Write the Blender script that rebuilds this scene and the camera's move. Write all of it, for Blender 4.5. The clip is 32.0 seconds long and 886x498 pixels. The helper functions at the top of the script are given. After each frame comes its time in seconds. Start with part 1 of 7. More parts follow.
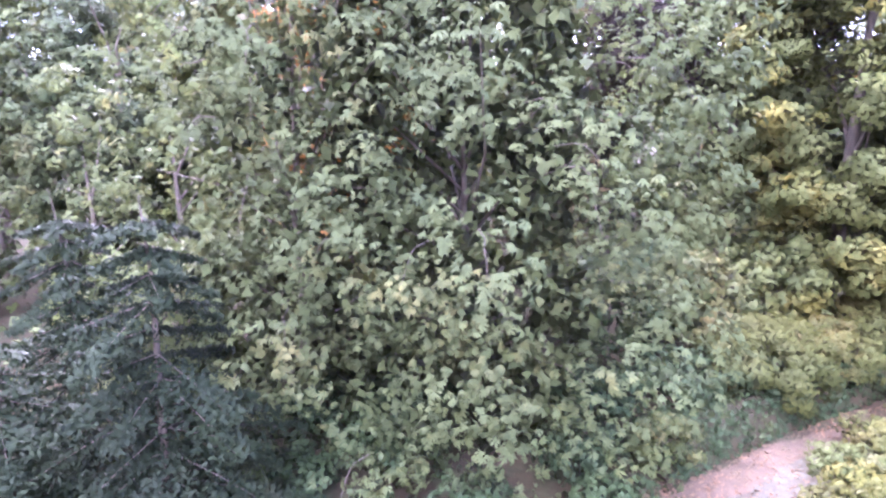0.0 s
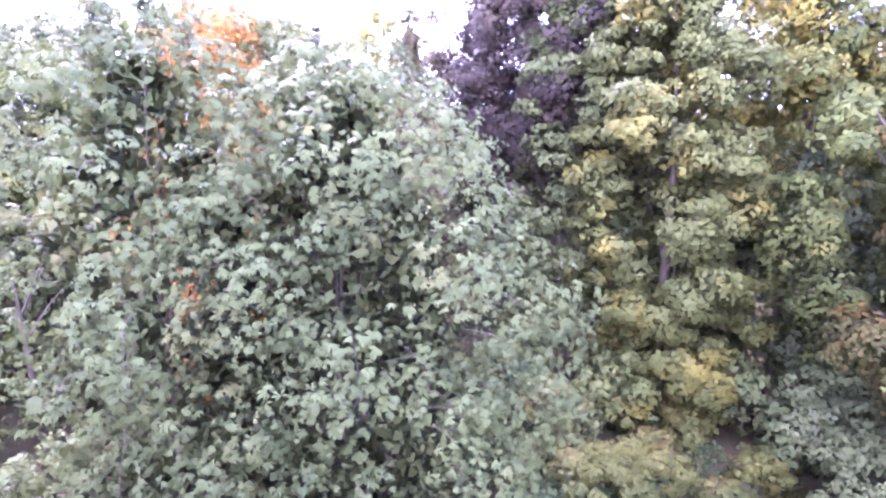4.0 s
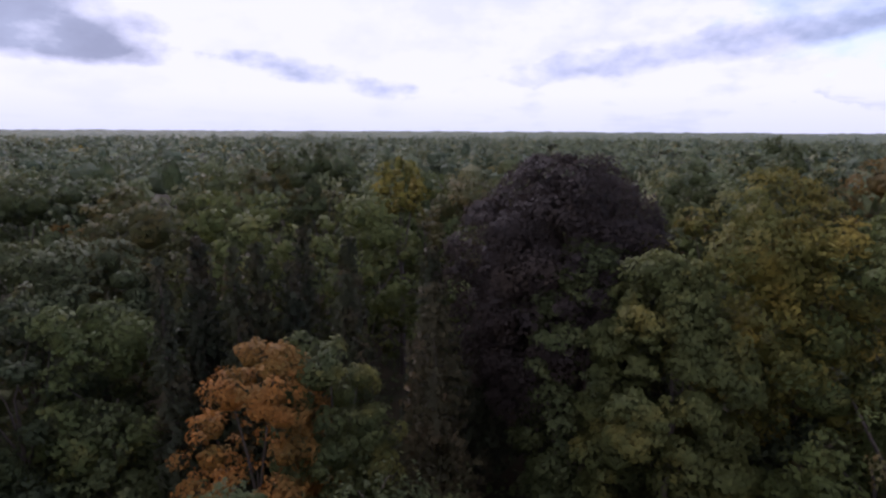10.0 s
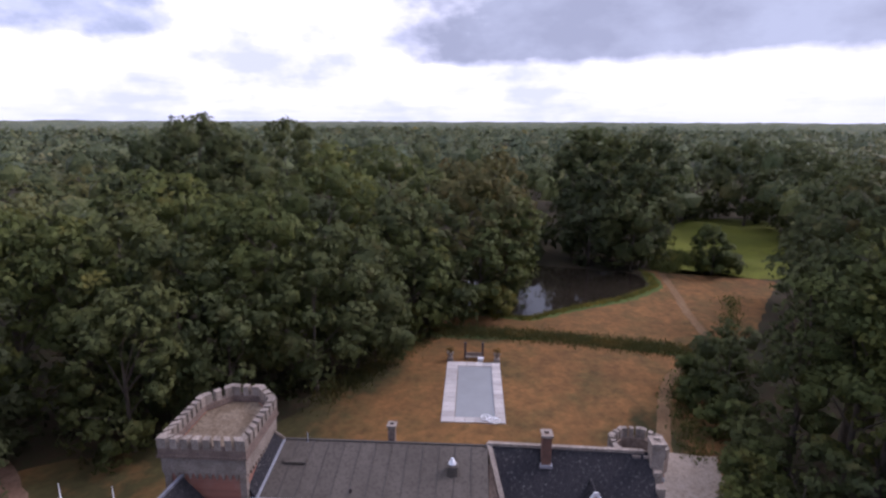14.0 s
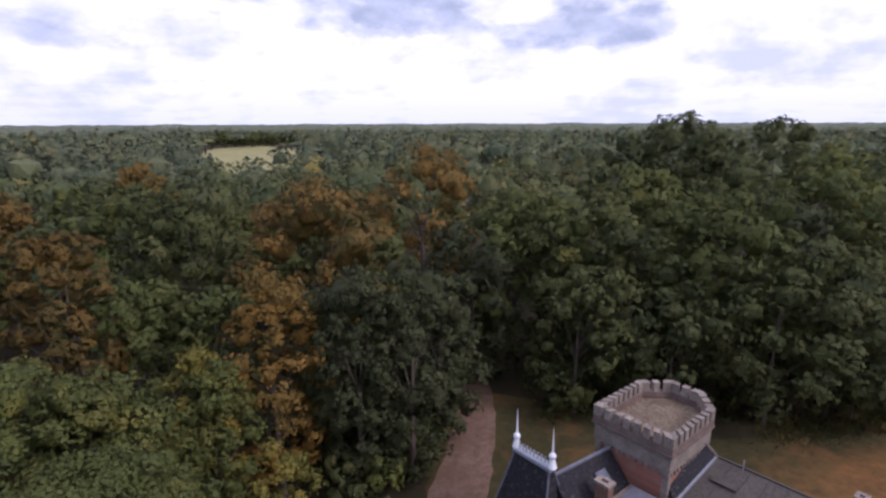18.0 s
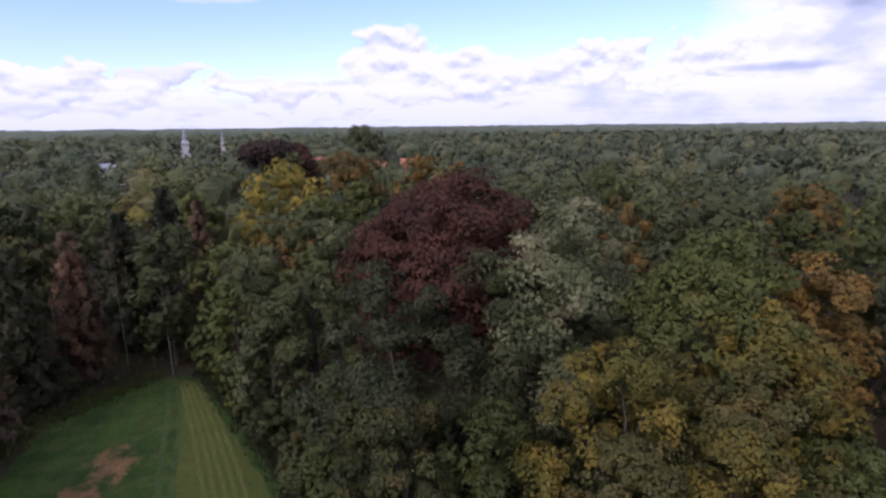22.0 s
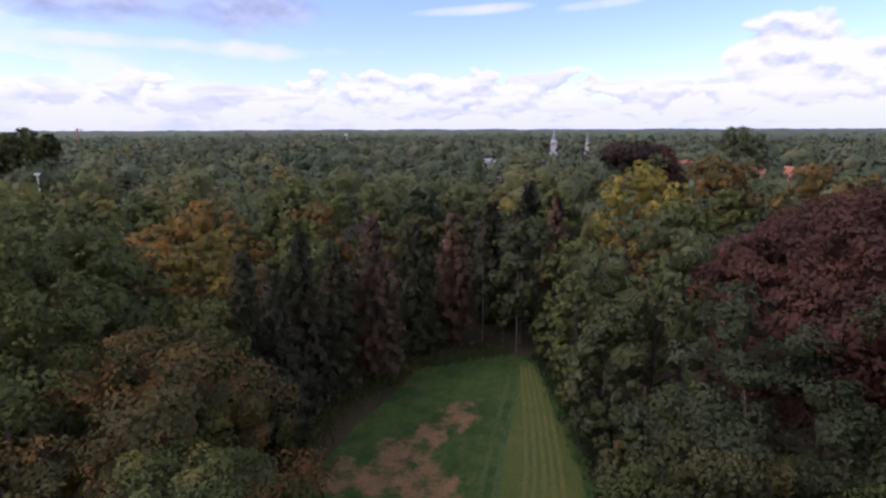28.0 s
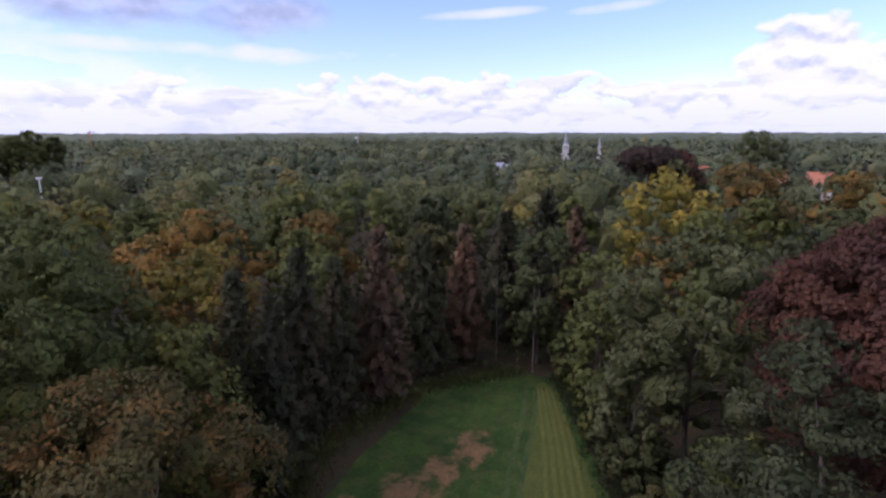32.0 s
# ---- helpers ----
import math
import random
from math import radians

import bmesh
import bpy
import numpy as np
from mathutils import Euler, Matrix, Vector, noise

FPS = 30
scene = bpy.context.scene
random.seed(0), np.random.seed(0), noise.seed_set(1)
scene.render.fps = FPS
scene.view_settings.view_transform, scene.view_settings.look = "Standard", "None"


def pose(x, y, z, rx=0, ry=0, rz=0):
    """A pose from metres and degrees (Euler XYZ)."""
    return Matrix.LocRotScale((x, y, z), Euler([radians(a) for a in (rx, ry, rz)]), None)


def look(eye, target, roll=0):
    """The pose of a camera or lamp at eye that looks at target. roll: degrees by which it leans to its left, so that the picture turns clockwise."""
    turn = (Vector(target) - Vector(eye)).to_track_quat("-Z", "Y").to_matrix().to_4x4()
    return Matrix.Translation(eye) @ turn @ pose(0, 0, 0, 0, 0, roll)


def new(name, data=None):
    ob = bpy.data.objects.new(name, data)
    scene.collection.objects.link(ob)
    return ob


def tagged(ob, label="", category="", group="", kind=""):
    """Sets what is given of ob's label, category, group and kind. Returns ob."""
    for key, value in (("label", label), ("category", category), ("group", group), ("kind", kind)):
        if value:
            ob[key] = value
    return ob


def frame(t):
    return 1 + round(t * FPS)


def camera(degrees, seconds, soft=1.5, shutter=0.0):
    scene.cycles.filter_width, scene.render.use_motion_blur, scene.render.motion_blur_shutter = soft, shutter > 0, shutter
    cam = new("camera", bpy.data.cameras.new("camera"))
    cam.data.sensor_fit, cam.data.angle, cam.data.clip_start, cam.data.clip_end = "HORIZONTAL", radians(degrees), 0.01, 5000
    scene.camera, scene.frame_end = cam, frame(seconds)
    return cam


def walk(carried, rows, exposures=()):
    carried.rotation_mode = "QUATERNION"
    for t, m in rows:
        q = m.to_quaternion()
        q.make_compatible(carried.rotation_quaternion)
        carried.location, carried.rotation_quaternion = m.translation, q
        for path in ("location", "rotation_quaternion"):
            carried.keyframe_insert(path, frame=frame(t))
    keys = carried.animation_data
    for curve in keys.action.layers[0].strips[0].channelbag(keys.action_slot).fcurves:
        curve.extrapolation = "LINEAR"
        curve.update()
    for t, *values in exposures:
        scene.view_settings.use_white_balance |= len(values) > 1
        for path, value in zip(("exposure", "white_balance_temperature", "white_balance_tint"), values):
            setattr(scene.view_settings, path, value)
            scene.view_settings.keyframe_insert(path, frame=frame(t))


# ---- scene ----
# camera and its flight
cam = camera(78.0, 32.0, soft=2.5)
PATH_ROWS = [
    (0.0, -0.02, 0.24, 10.23, 18.66, -12.36, -0.03),
    (0.5, 0.03, 0.20, 10.22, 16.56, -12.39, -0.01),
    (1.0, 0.07, 0.16, 10.29, 14.55, -12.40, 0.01),
    (1.5, 0.10, 0.07, 10.35, 12.73, -12.41, 0.02),
    (2.0, 0.12, 0.00, 10.39, 11.03, -12.41, 0.02),
    (2.5, 0.15, -0.04, 10.77, 9.78, -12.40, 0.01),
    (3.0, 0.16, -0.08, 12.64, 8.38, -12.40, 0.01),
    (3.5, 0.15, -0.05, 14.98, 6.88, -12.42, 0.02),
    (4.0, 0.12, 0.02, 17.54, 5.40, -12.42, 0.01),
    (4.5, 0.18, -0.02, 20.18, 4.19, -12.39, -0.02),
    (6.5, 0.13, -0.04, 31.03, -0.05, -12.15, -0.08),
    (7.0, 0.02, -0.06, 33.12, -0.91, -11.97, -0.12),
    (7.5, -0.01, -0.08, 34.13, -1.42, -11.98, -0.12),
    (8.0, -0.04, -0.13, 34.66, -1.90, -12.00, -0.13),
    (8.5, -0.04, -0.21, 35.04, -2.34, -12.00, -0.14),
    (9.0, -0.04, -0.28, 35.28, -2.73, -11.99, -0.16),
    (9.5, -0.07, -0.27, 35.48, -2.92, -12.12, -0.24),
    (10.0, -0.09, -0.27, 35.55, 7.31, -12.29, -0.29),
    (10.5, -0.22, -0.23, 35.47, 21.47, -12.37, -0.44),
    (11.0, -0.30, -0.28, 35.35, 34.93, -12.45, -0.58),
    (11.5, -0.50, -0.44, 35.35, 49.13, -12.71, -0.59),
    (12.0, -0.77, -0.68, 35.35, 64.73, -12.98, -0.60),
    (12.5, -0.75, -0.97, 35.30, 80.17, -13.12, -0.57),
    (13.0, -0.72, -1.22, 35.22, 95.21, -13.26, -0.53),
    (13.5, -0.65, -1.29, 35.00, 104.60, -13.26, -0.28),
    (14.0, -0.62, -1.29, 34.90, 108.41, -13.24, -0.22),
    (14.5, -0.61, -1.32, 34.87, 111.83, -13.19, -0.16),
    (16.5, -0.56, -1.17, 34.56, 121.06, -13.04, -0.01),
    (17.0, -0.59, -1.24, 34.45, 123.98, -13.00, 0.03),
    (17.5, -0.56, -1.43, 34.29, 139.16, -13.01, 0.13),
    (18.0, -0.42, -1.43, 34.26, 155.10, -13.04, 0.21),
    (18.5, -0.24, -1.48, 34.27, 170.17, -13.05, 0.29),
    (19.0, -0.18, -1.48, 34.35, 182.82, -13.07, 0.38),
    (19.5, -0.18, -1.48, 34.43, 195.02, -13.05, 0.47),
    (20.0, -0.14, -1.43, 34.42, 205.91, -13.04, 0.55),
    (20.5, 0.01, -1.30, 34.56, 216.36, -13.01, 0.64),
    (21.0, 0.06, -1.40, 34.71, 227.08, -13.00, 0.72),
    (21.5, 0.18, -1.38, 34.77, 237.57, -12.92, 0.66),
    (22.0, 0.28, -1.33, 34.80, 248.15, -12.82, 0.60),
    (22.5, 0.37, -1.28, 34.87, 257.81, -12.72, 0.57),
    (23.0, 0.43, -1.20, 34.89, 266.92, -12.60, 0.56),
    (23.5, 0.47, -1.18, 34.86, 270.89, -12.59, 0.54),
    (24.0, 0.52, -1.14, 34.82, 271.83, -12.56, 0.51),
    (24.5, 0.62, -1.14, 34.74, 275.14, -12.53, 0.48),
    (25.0, 0.67, -1.13, 34.58, 279.33, -12.54, 0.44),
    (25.5, 0.71, -1.11, 34.40, 283.26, -12.55, 0.39),
    (27.5, 0.81, -0.95, 34.89, 284.09, -12.49, 0.24),
    (28.0, 0.86, -0.92, 34.87, 284.23, -12.47, 0.20),
    (28.5, 0.89, -0.89, 34.76, 284.41, -12.48, 0.17),
    (29.0, 0.85, -0.86, 34.67, 284.56, -12.50, 0.14),
    (30.0, 0.73, -0.79, 34.90, 284.87, -12.51, 0.08),
    (30.5, 1.08, -0.57, 34.91, 284.92, -12.50, 0.11),
    (31.0, 2.10, -0.27, 35.01, 285.13, -12.43, 0.12),
    (31.5, 4.06, 0.17, 35.07, 285.31, -12.29, 0.13),
    (32.0, 6.55, 0.80, 35.02, 285.29, -12.14, 0.10),
]
walk(cam, [(t, pose(x, y, z, 90 + p, r, w)) for t, x, y, z, w, p, r in PATH_ROWS],
     exposures=((0, 4.5, 5250, 52), (2, 4.55, 5250, 52), (3, 4.42, 5180, 58), (4.5, 4.14, 5130, 62), (6.5, 1.26, 5600, 33), (7, 0.52, 5560, 33), (7.5, 0.18, 5600, 34), (8.2, -0.06, 5660, 35), (9, -0.17, 5680, 36), (11, -0.15, 5720, 35), (12.5, 0.06, 5800, 35), (17, 0.02, 5800, 34), (20, -0.10, 5750, 36), (24, -0.10, 5680, 38), (32, -0.08, 5680, 38)))

# ---- sky, clouds and sun ----
SUN_AZ, SUN_EL = radians(35), radians(42)      # to the left of +y, above the horizon


def make_world():
    world = bpy.data.worlds.new("sky")
    scene.world = world
    world.use_nodes = True
    nt = world.node_tree
    nt.nodes.clear()
    N, L = nt.nodes.new, nt.links.new
    out, bg = N("ShaderNodeOutputWorld"), N("ShaderNodeBackground")
    sky = N("ShaderNodeTexSky")
    sky.sky_type, sky.sun_disc = "NISHITA", False
    sky.sun_elevation, sky.sun_rotation = SUN_EL, -SUN_AZ
    sky.air_density, sky.dust_density, sky.ozone_density = 1.0, 0.6, 1.5
    tc, sep = N("ShaderNodeTexCoord"), N("ShaderNodeSeparateXYZ")
    L(tc.outputs["Generated"], sep.inputs[0])

    def maths(op, a, b=None, c=None):
        n = N("ShaderNodeMath")
        n.operation = op
        for k, v in enumerate((a, b, c)):
            if v is None:
                continue
            if isinstance(v, (int, float)):
                n.inputs[k].default_value = v
            else:
                L(v, n.inputs[k])
        return n.outputs[0]

    up = maths("MAXIMUM", sep.outputs[2], 0.0)
    lift = maths("ADD", up, 0.09)
    comb = N("ShaderNodeCombineXYZ")
    L(maths("DIVIDE", sep.outputs[0], lift), comb.inputs[0])
    L(maths("DIVIDE", sep.outputs[1], lift), comb.inputs[1])

    def fbm(vec, scale, detail, rough, w):
        n = N("ShaderNodeTexNoise")
        n.noise_dimensions = "4D"
        n.inputs["Scale"].default_value, n.inputs["Detail"].default_value = scale, detail
        n.inputs["Roughness"].default_value, n.inputs["W"].default_value = rough, w
        L(vec, n.inputs["Vector"])
        return n.outputs["Fac"]

    def ramp(fac, lo, hi, c0=(0, 0, 0), c1=(1, 1, 1)):
        n = N("ShaderNodeValToRGB")
        n.color_ramp.elements[0].position, n.color_ramp.elements[1].position = lo, hi
        n.color_ramp.elements[0].color, n.color_ramp.elements[1].color = (*c0, 1), (*c1, 1)
        L(fac, n.inputs[0])
        return n.outputs[0]

    def mix(fac, a, b):
        n = N("ShaderNodeMix")
        n.data_type = "RGBA"
        L(fac, n.inputs[0])
        for k, v in ((6, a), (7, b)):
            if isinstance(v, tuple):
                n.inputs[k].default_value = (*v, 1)
            else:
                L(v, n.inputs[k])
        return n.outputs[2]

    # where in the sky: degrees to the left of +y, and above the horizon
    az = maths("MULTIPLY", maths("ARCTAN2", maths("MULTIPLY", sep.outputs[0], -1.0), sep.outputs[1]), 57.29578)
    el = maths("MULTIPLY", maths("ARCSINE", sep.outputs[2]), 57.29578)
    def bent(lift_z, k):
        c = N("ShaderNodeCombineXYZ")
        L(sep.outputs[0], c.inputs[0])
        L(sep.outputs[1], c.inputs[1])
        L(maths("MULTIPLY", maths("ADD", sep.outputs[2], lift_z), k), c.inputs[2])
        return c.outputs[0]

    puff = fbm(bent(0.0, 1.7), 17.0, 6, 0.50, 1.3)
    over = fbm(bent(0.011, 1.7), 17.0, 6, 0.50, 1.3)
    streak = fbm(bent(0.0, 8.0), 6.0, 6, 0.55, 3.7)
    wisp = fbm(bent(0.0, 1.9), 8.0, 8, 0.55, 5.2)
    layer = fbm(comb.outputs[0], 0.8, 7, 0.55, 8.7)

    def field(az0, el0, w, h, rag, much=5.0, slope=0.0):
        """1 in the middle of a bank of cloud, 0 away from it, ragged by noise."""
        side = maths("WRAP", maths("SUBTRACT", az, az0), 180.0, -180.0)
        dx = maths("DIVIDE", side, w)
        dy = maths("DIVIDE", maths("SUBTRACT", maths("SUBTRACT", el, el0), maths("MULTIPLY", side, slope)), h)
        d2 = maths("ADD", maths("MULTIPLY", dx, dx), maths("MULTIPLY", dy, dy))
        return maths("ADD", maths("SUBTRACT", 1.0, d2), maths("MULTIPLY", maths("SUBTRACT", rag, 0.5), much))

    def most(items):
        got = items[0]
        for it in items[1:]:
            got = maths("MAXIMUM", got, it)
        return got

    # open blue sky, away from the sun
    gap = most([field(-78, 9.0, 60, 7.5, wisp, 1.5), field(-124, 11, 20, 6.5, wisp, 2.0), field(-84, 40, 50, 26, layer, 3.0), field(-37, 5.0, 10, 1.2, puff, 3.0)])
    # a solid deck of cloud with a level lower edge
    side = maths("SUBTRACT", 1.0, maths("ABSOLUTE", maths("DIVIDE", maths("SUBTRACT", az, 72.0), 42.0)))
    deck = maths("ADD", maths("MINIMUM", maths("MULTIPLY", side, 3.0), maths("MULTIPLY", maths("SUBTRACT", el, 5.2), 0.8)), maths("MULTIPLY", maths("SUBTRACT", wisp, 0.5), 2.4))
    heap = most([field(-107.5, 5.4, 7.5, 4.9, puff, 1.7), field(-117, 4.2, 11, 3.6, puff, 2.4), field(-75, 2.8, 50, 2.7, puff, 5.0), field(-132, 5.4, 12, 2.6, puff, 5.0)])
    veil = most([field(-79, 11.1, 6.5, 0.55, wisp, 2.4, -0.05), field(-91.6, 11.3, 5.5, 0.6, wisp, 2.4, -0.07), field(-60, 7.2, 9, 0.9, wisp, 4.0), field(-45, 7.4, 9, 0.8, wisp, 4.0)])
    grey = most([field(-18, 7.4, 25, 1.9, wisp, 3.2, -0.13), field(-40, 11.0, 20, 2.4, wisp, 3.0, -0.08), field(18, 4.9, 11, 1.8, wisp, 4.6, 0.12), field(-142, 4.6, 6, 0.5, wisp, 2.0),
                 field(141, 9, 10, 2.6, wisp), field(-156, 9.0, 22, 1.9, wisp, 2.8, 0.11), field(-43, 10.6, 11, 2.6, wisp, 2.2), field(-57.5, 10.6, 8, 2.5, wisp, 2.2), field(165, 11, 14, 3.0, wisp), field(60, 45, 70, 25, layer)])
    gap = ramp(gap, 0.05, 0.55)
    veil = maths("MULTIPLY", ramp(veil, -0.2, 1.0), 0.75)
    heap = ramp(heap, 0.34, 0.52)
    grey = ramp(grey, 0.15, 0.95)
    deck = ramp(deck, 0.10, 0.70)
    thin = ramp(maths("ADD", maths("MULTIPLY", layer, 0.3), maths("MULTIPLY", wisp, 0.7)), 0.49, 0.60)
    # broken cloud all round, bright towards the sun
    off = maths("DIVIDE", maths("ABSOLUTE", maths("WRAP", maths("SUBTRACT", az, 30.0), 180.0, -180.0)), 180.0)
    thin = maths("MULTIPLY", thin, ramp(off, 0.08, 0.40, (0.25, 0.25, 0.25)))
    white = mix(thin, (1.05, 1.10, 1.12), (0.74, 0.82, 0.90))
    blue = N("ShaderNodeMix")
    blue.data_type, blue.blend_type = "RGBA", "MULTIPLY"
    blue.inputs[0].default_value = 1.0
    L(sky.outputs[0], blue.inputs[6])
    blue.inputs[7].default_value = (0.195, 0.202, 0.205, 1)
    col = mix(gap, white, blue.outputs[2])
    col = mix(veil, col, (1.0, 1.04, 1.08))
    # lit tops and shaded bases
    relief = maths("ADD", maths("MULTIPLY", maths("SUBTRACT", puff, over), 3.2), 0.5)
    col = mix(heap, col, mix(ramp(relief, -0.10, 0.52), (0.66, 0.74, 0.86), (1.04, 1.09, 1.10)))
    # level grey bases in the low cloud
    low = maths("MULTIPLY", ramp(streak, 0.50, 0.62), ramp(maths("MULTIPLY", el, 0.1), 0.30, 0.62, (0.62, 0.62, 0.62), (0, 0, 0)))
    col = mix(maths("MULTIPLY", low, heap), col, (0.66, 0.73, 0.86))
    col = mix(maths("MULTIPLY", grey, 0.92), col, mix(ramp(relief, 0.10, 0.90), (0.44, 0.53, 0.63), (0.64, 0.73, 0.83)))
    col = mix(maths("MULTIPLY", deck, 0.95), col, mix(ramp(wisp, 0.35, 0.62), (0.51, 0.59, 0.66), (0.38, 0.435, 0.50)))
    haze = ramp(up, 0.0, 0.06, (1, 1, 1), (0, 0, 0))
    hz = maths("MULTIPLY", haze, 0.55)
    col = mix(hz, col, (0.76, 0.84, 0.93))
    # an overcast sky is brighter overhead
    bright = N("ShaderNodeMix")
    bright.data_type, bright.blend_type = "RGBA", "MULTIPLY"
    bright.inputs[0].default_value = 1.0
    L(col, bright.inputs[6])
    L(ramp(up, 0.25, 0.95, (1, 1, 1), (1.3, 1.3, 1.3)), bright.inputs[7])
    col = bright.outputs[2]
    L(col, bg.inputs[0])
    bg.inputs[1].default_value = 1.0
    L(bg.outputs[0], out.inputs[0])


make_world()
sun = new("sun", bpy.data.lights.new("sun", "SUN"))
sun.data.energy, sun.data.angle, sun.data.color = 2.25, radians(18), (1.0, 0.95, 0.87)
sun.matrix_world = look((-math.sin(SUN_AZ) * 50, math.cos(SUN_AZ) * 50, 50 * math.tan(SUN_EL)), (0, 0, 0))


# ---- materials ----
class Nodes:
    def __init__(self, name):
        self.mat = bpy.data.materials.new(name)
        self.mat.use_nodes = True
        self.nt = self.mat.node_tree
        self.nt.nodes.clear()
        self.out = self.nt.nodes.new("ShaderNodeOutputMaterial")

    def n(self, kind, **values):
        node = self.nt.nodes.new("ShaderNode" + kind)
        for k, v in values.items():
            if isinstance(v, bpy.types.NodeSocket):
                self.nt.links.new(v, node.inputs[k])
            else:
                node.inputs[k].default_value = v
        return node

    def coords(self):
        return self.n("TexCoord").outputs["Object"]

    def noise(self, vec, scale, detail=4.0, rough=0.55, w=None, stretch=None):
        if stretch:
            m = self.n("Mapping", Vector=vec)
            m.inputs["Scale"].default_value = stretch
            vec = m.outputs[0]
        node = self.n("TexNoise", Vector=vec, Scale=scale, Detail=detail, Roughness=rough)
        if w is not None:
            node.noise_dimensions = "4D"
            if isinstance(w, bpy.types.NodeSocket):
                self.nt.links.new(w, node.inputs["W"])
            else:
                node.inputs["W"].default_value = w
        return node.outputs["Fac"]

    def ramp(self, fac, *stops):
        node = self.n("ValToRGB", Fac=fac)
        els = node.color_ramp.elements
        while len(els) < len(stops):
            els.new(0.5)
        for e, (p, c) in zip(els, stops):
            e.position = p
            e.color = (*c, 1) if isinstance(c, tuple) else (c, c, c, 1)
        return node.outputs[0]

    def mix(self, fac, a, b, blend="MIX"):
        node = self.nt.nodes.new("ShaderNodeMix")
        node.data_type, node.blend_type = "RGBA", blend
        for k, v in ((0, fac), (6, a), (7, b)):
            if isinstance(v, bpy.types.NodeSocket):
                self.nt.links.new(v, node.inputs[k])
            elif k == 0:
                node.inputs[k].default_value = v
            else:
                node.inputs[k].default_value = (*v, 1)
        return node.outputs[2]

    def math(self, op, a, b):
        node = self.nt.nodes.new("ShaderNodeMath")
        node.operation = op
        for k, v in enumerate((a, b)):
            if isinstance(v, bpy.types.NodeSocket):
                self.nt.links.new(v, node.inputs[k])
            else:
                node.inputs[k].default_value = v
        return node.outputs[0]

    def bump(self, height, strength=0.4, dist=0.02):
        return self.n("Bump", Height=height, Strength=strength, Distance=dist).outputs[0]

    def finish(self, color, rough=0.7, normal=None, metal=0.0, spec=0.4, translucent=0.0, coat=0.0):
        p = self.n("BsdfPrincipled", **{"Base Color": color if isinstance(color, bpy.types.NodeSocket) else (*color, 1), "Roughness": rough, "Metallic": metal,
                                        "Specular IOR Level": spec, "Coat Weight": coat})
        if normal is not None:
            self.nt.links.new(normal, p.inputs["Normal"])
        shader = p.outputs[0]
        if translucent:
            tr = self.n("BsdfTranslucent", Color=color)
            if normal is not None:
                self.nt.links.new(normal, tr.inputs["Normal"])
            mx = self.n("MixShader", Fac=translucent)
            self.nt.links.new(shader, mx.inputs[1])
            self.nt.links.new(tr.outputs[0], mx.inputs[2])
            shader = mx.outputs[0]
        self.nt.links.new(shader, self.out.inputs[0])
        return self.mat


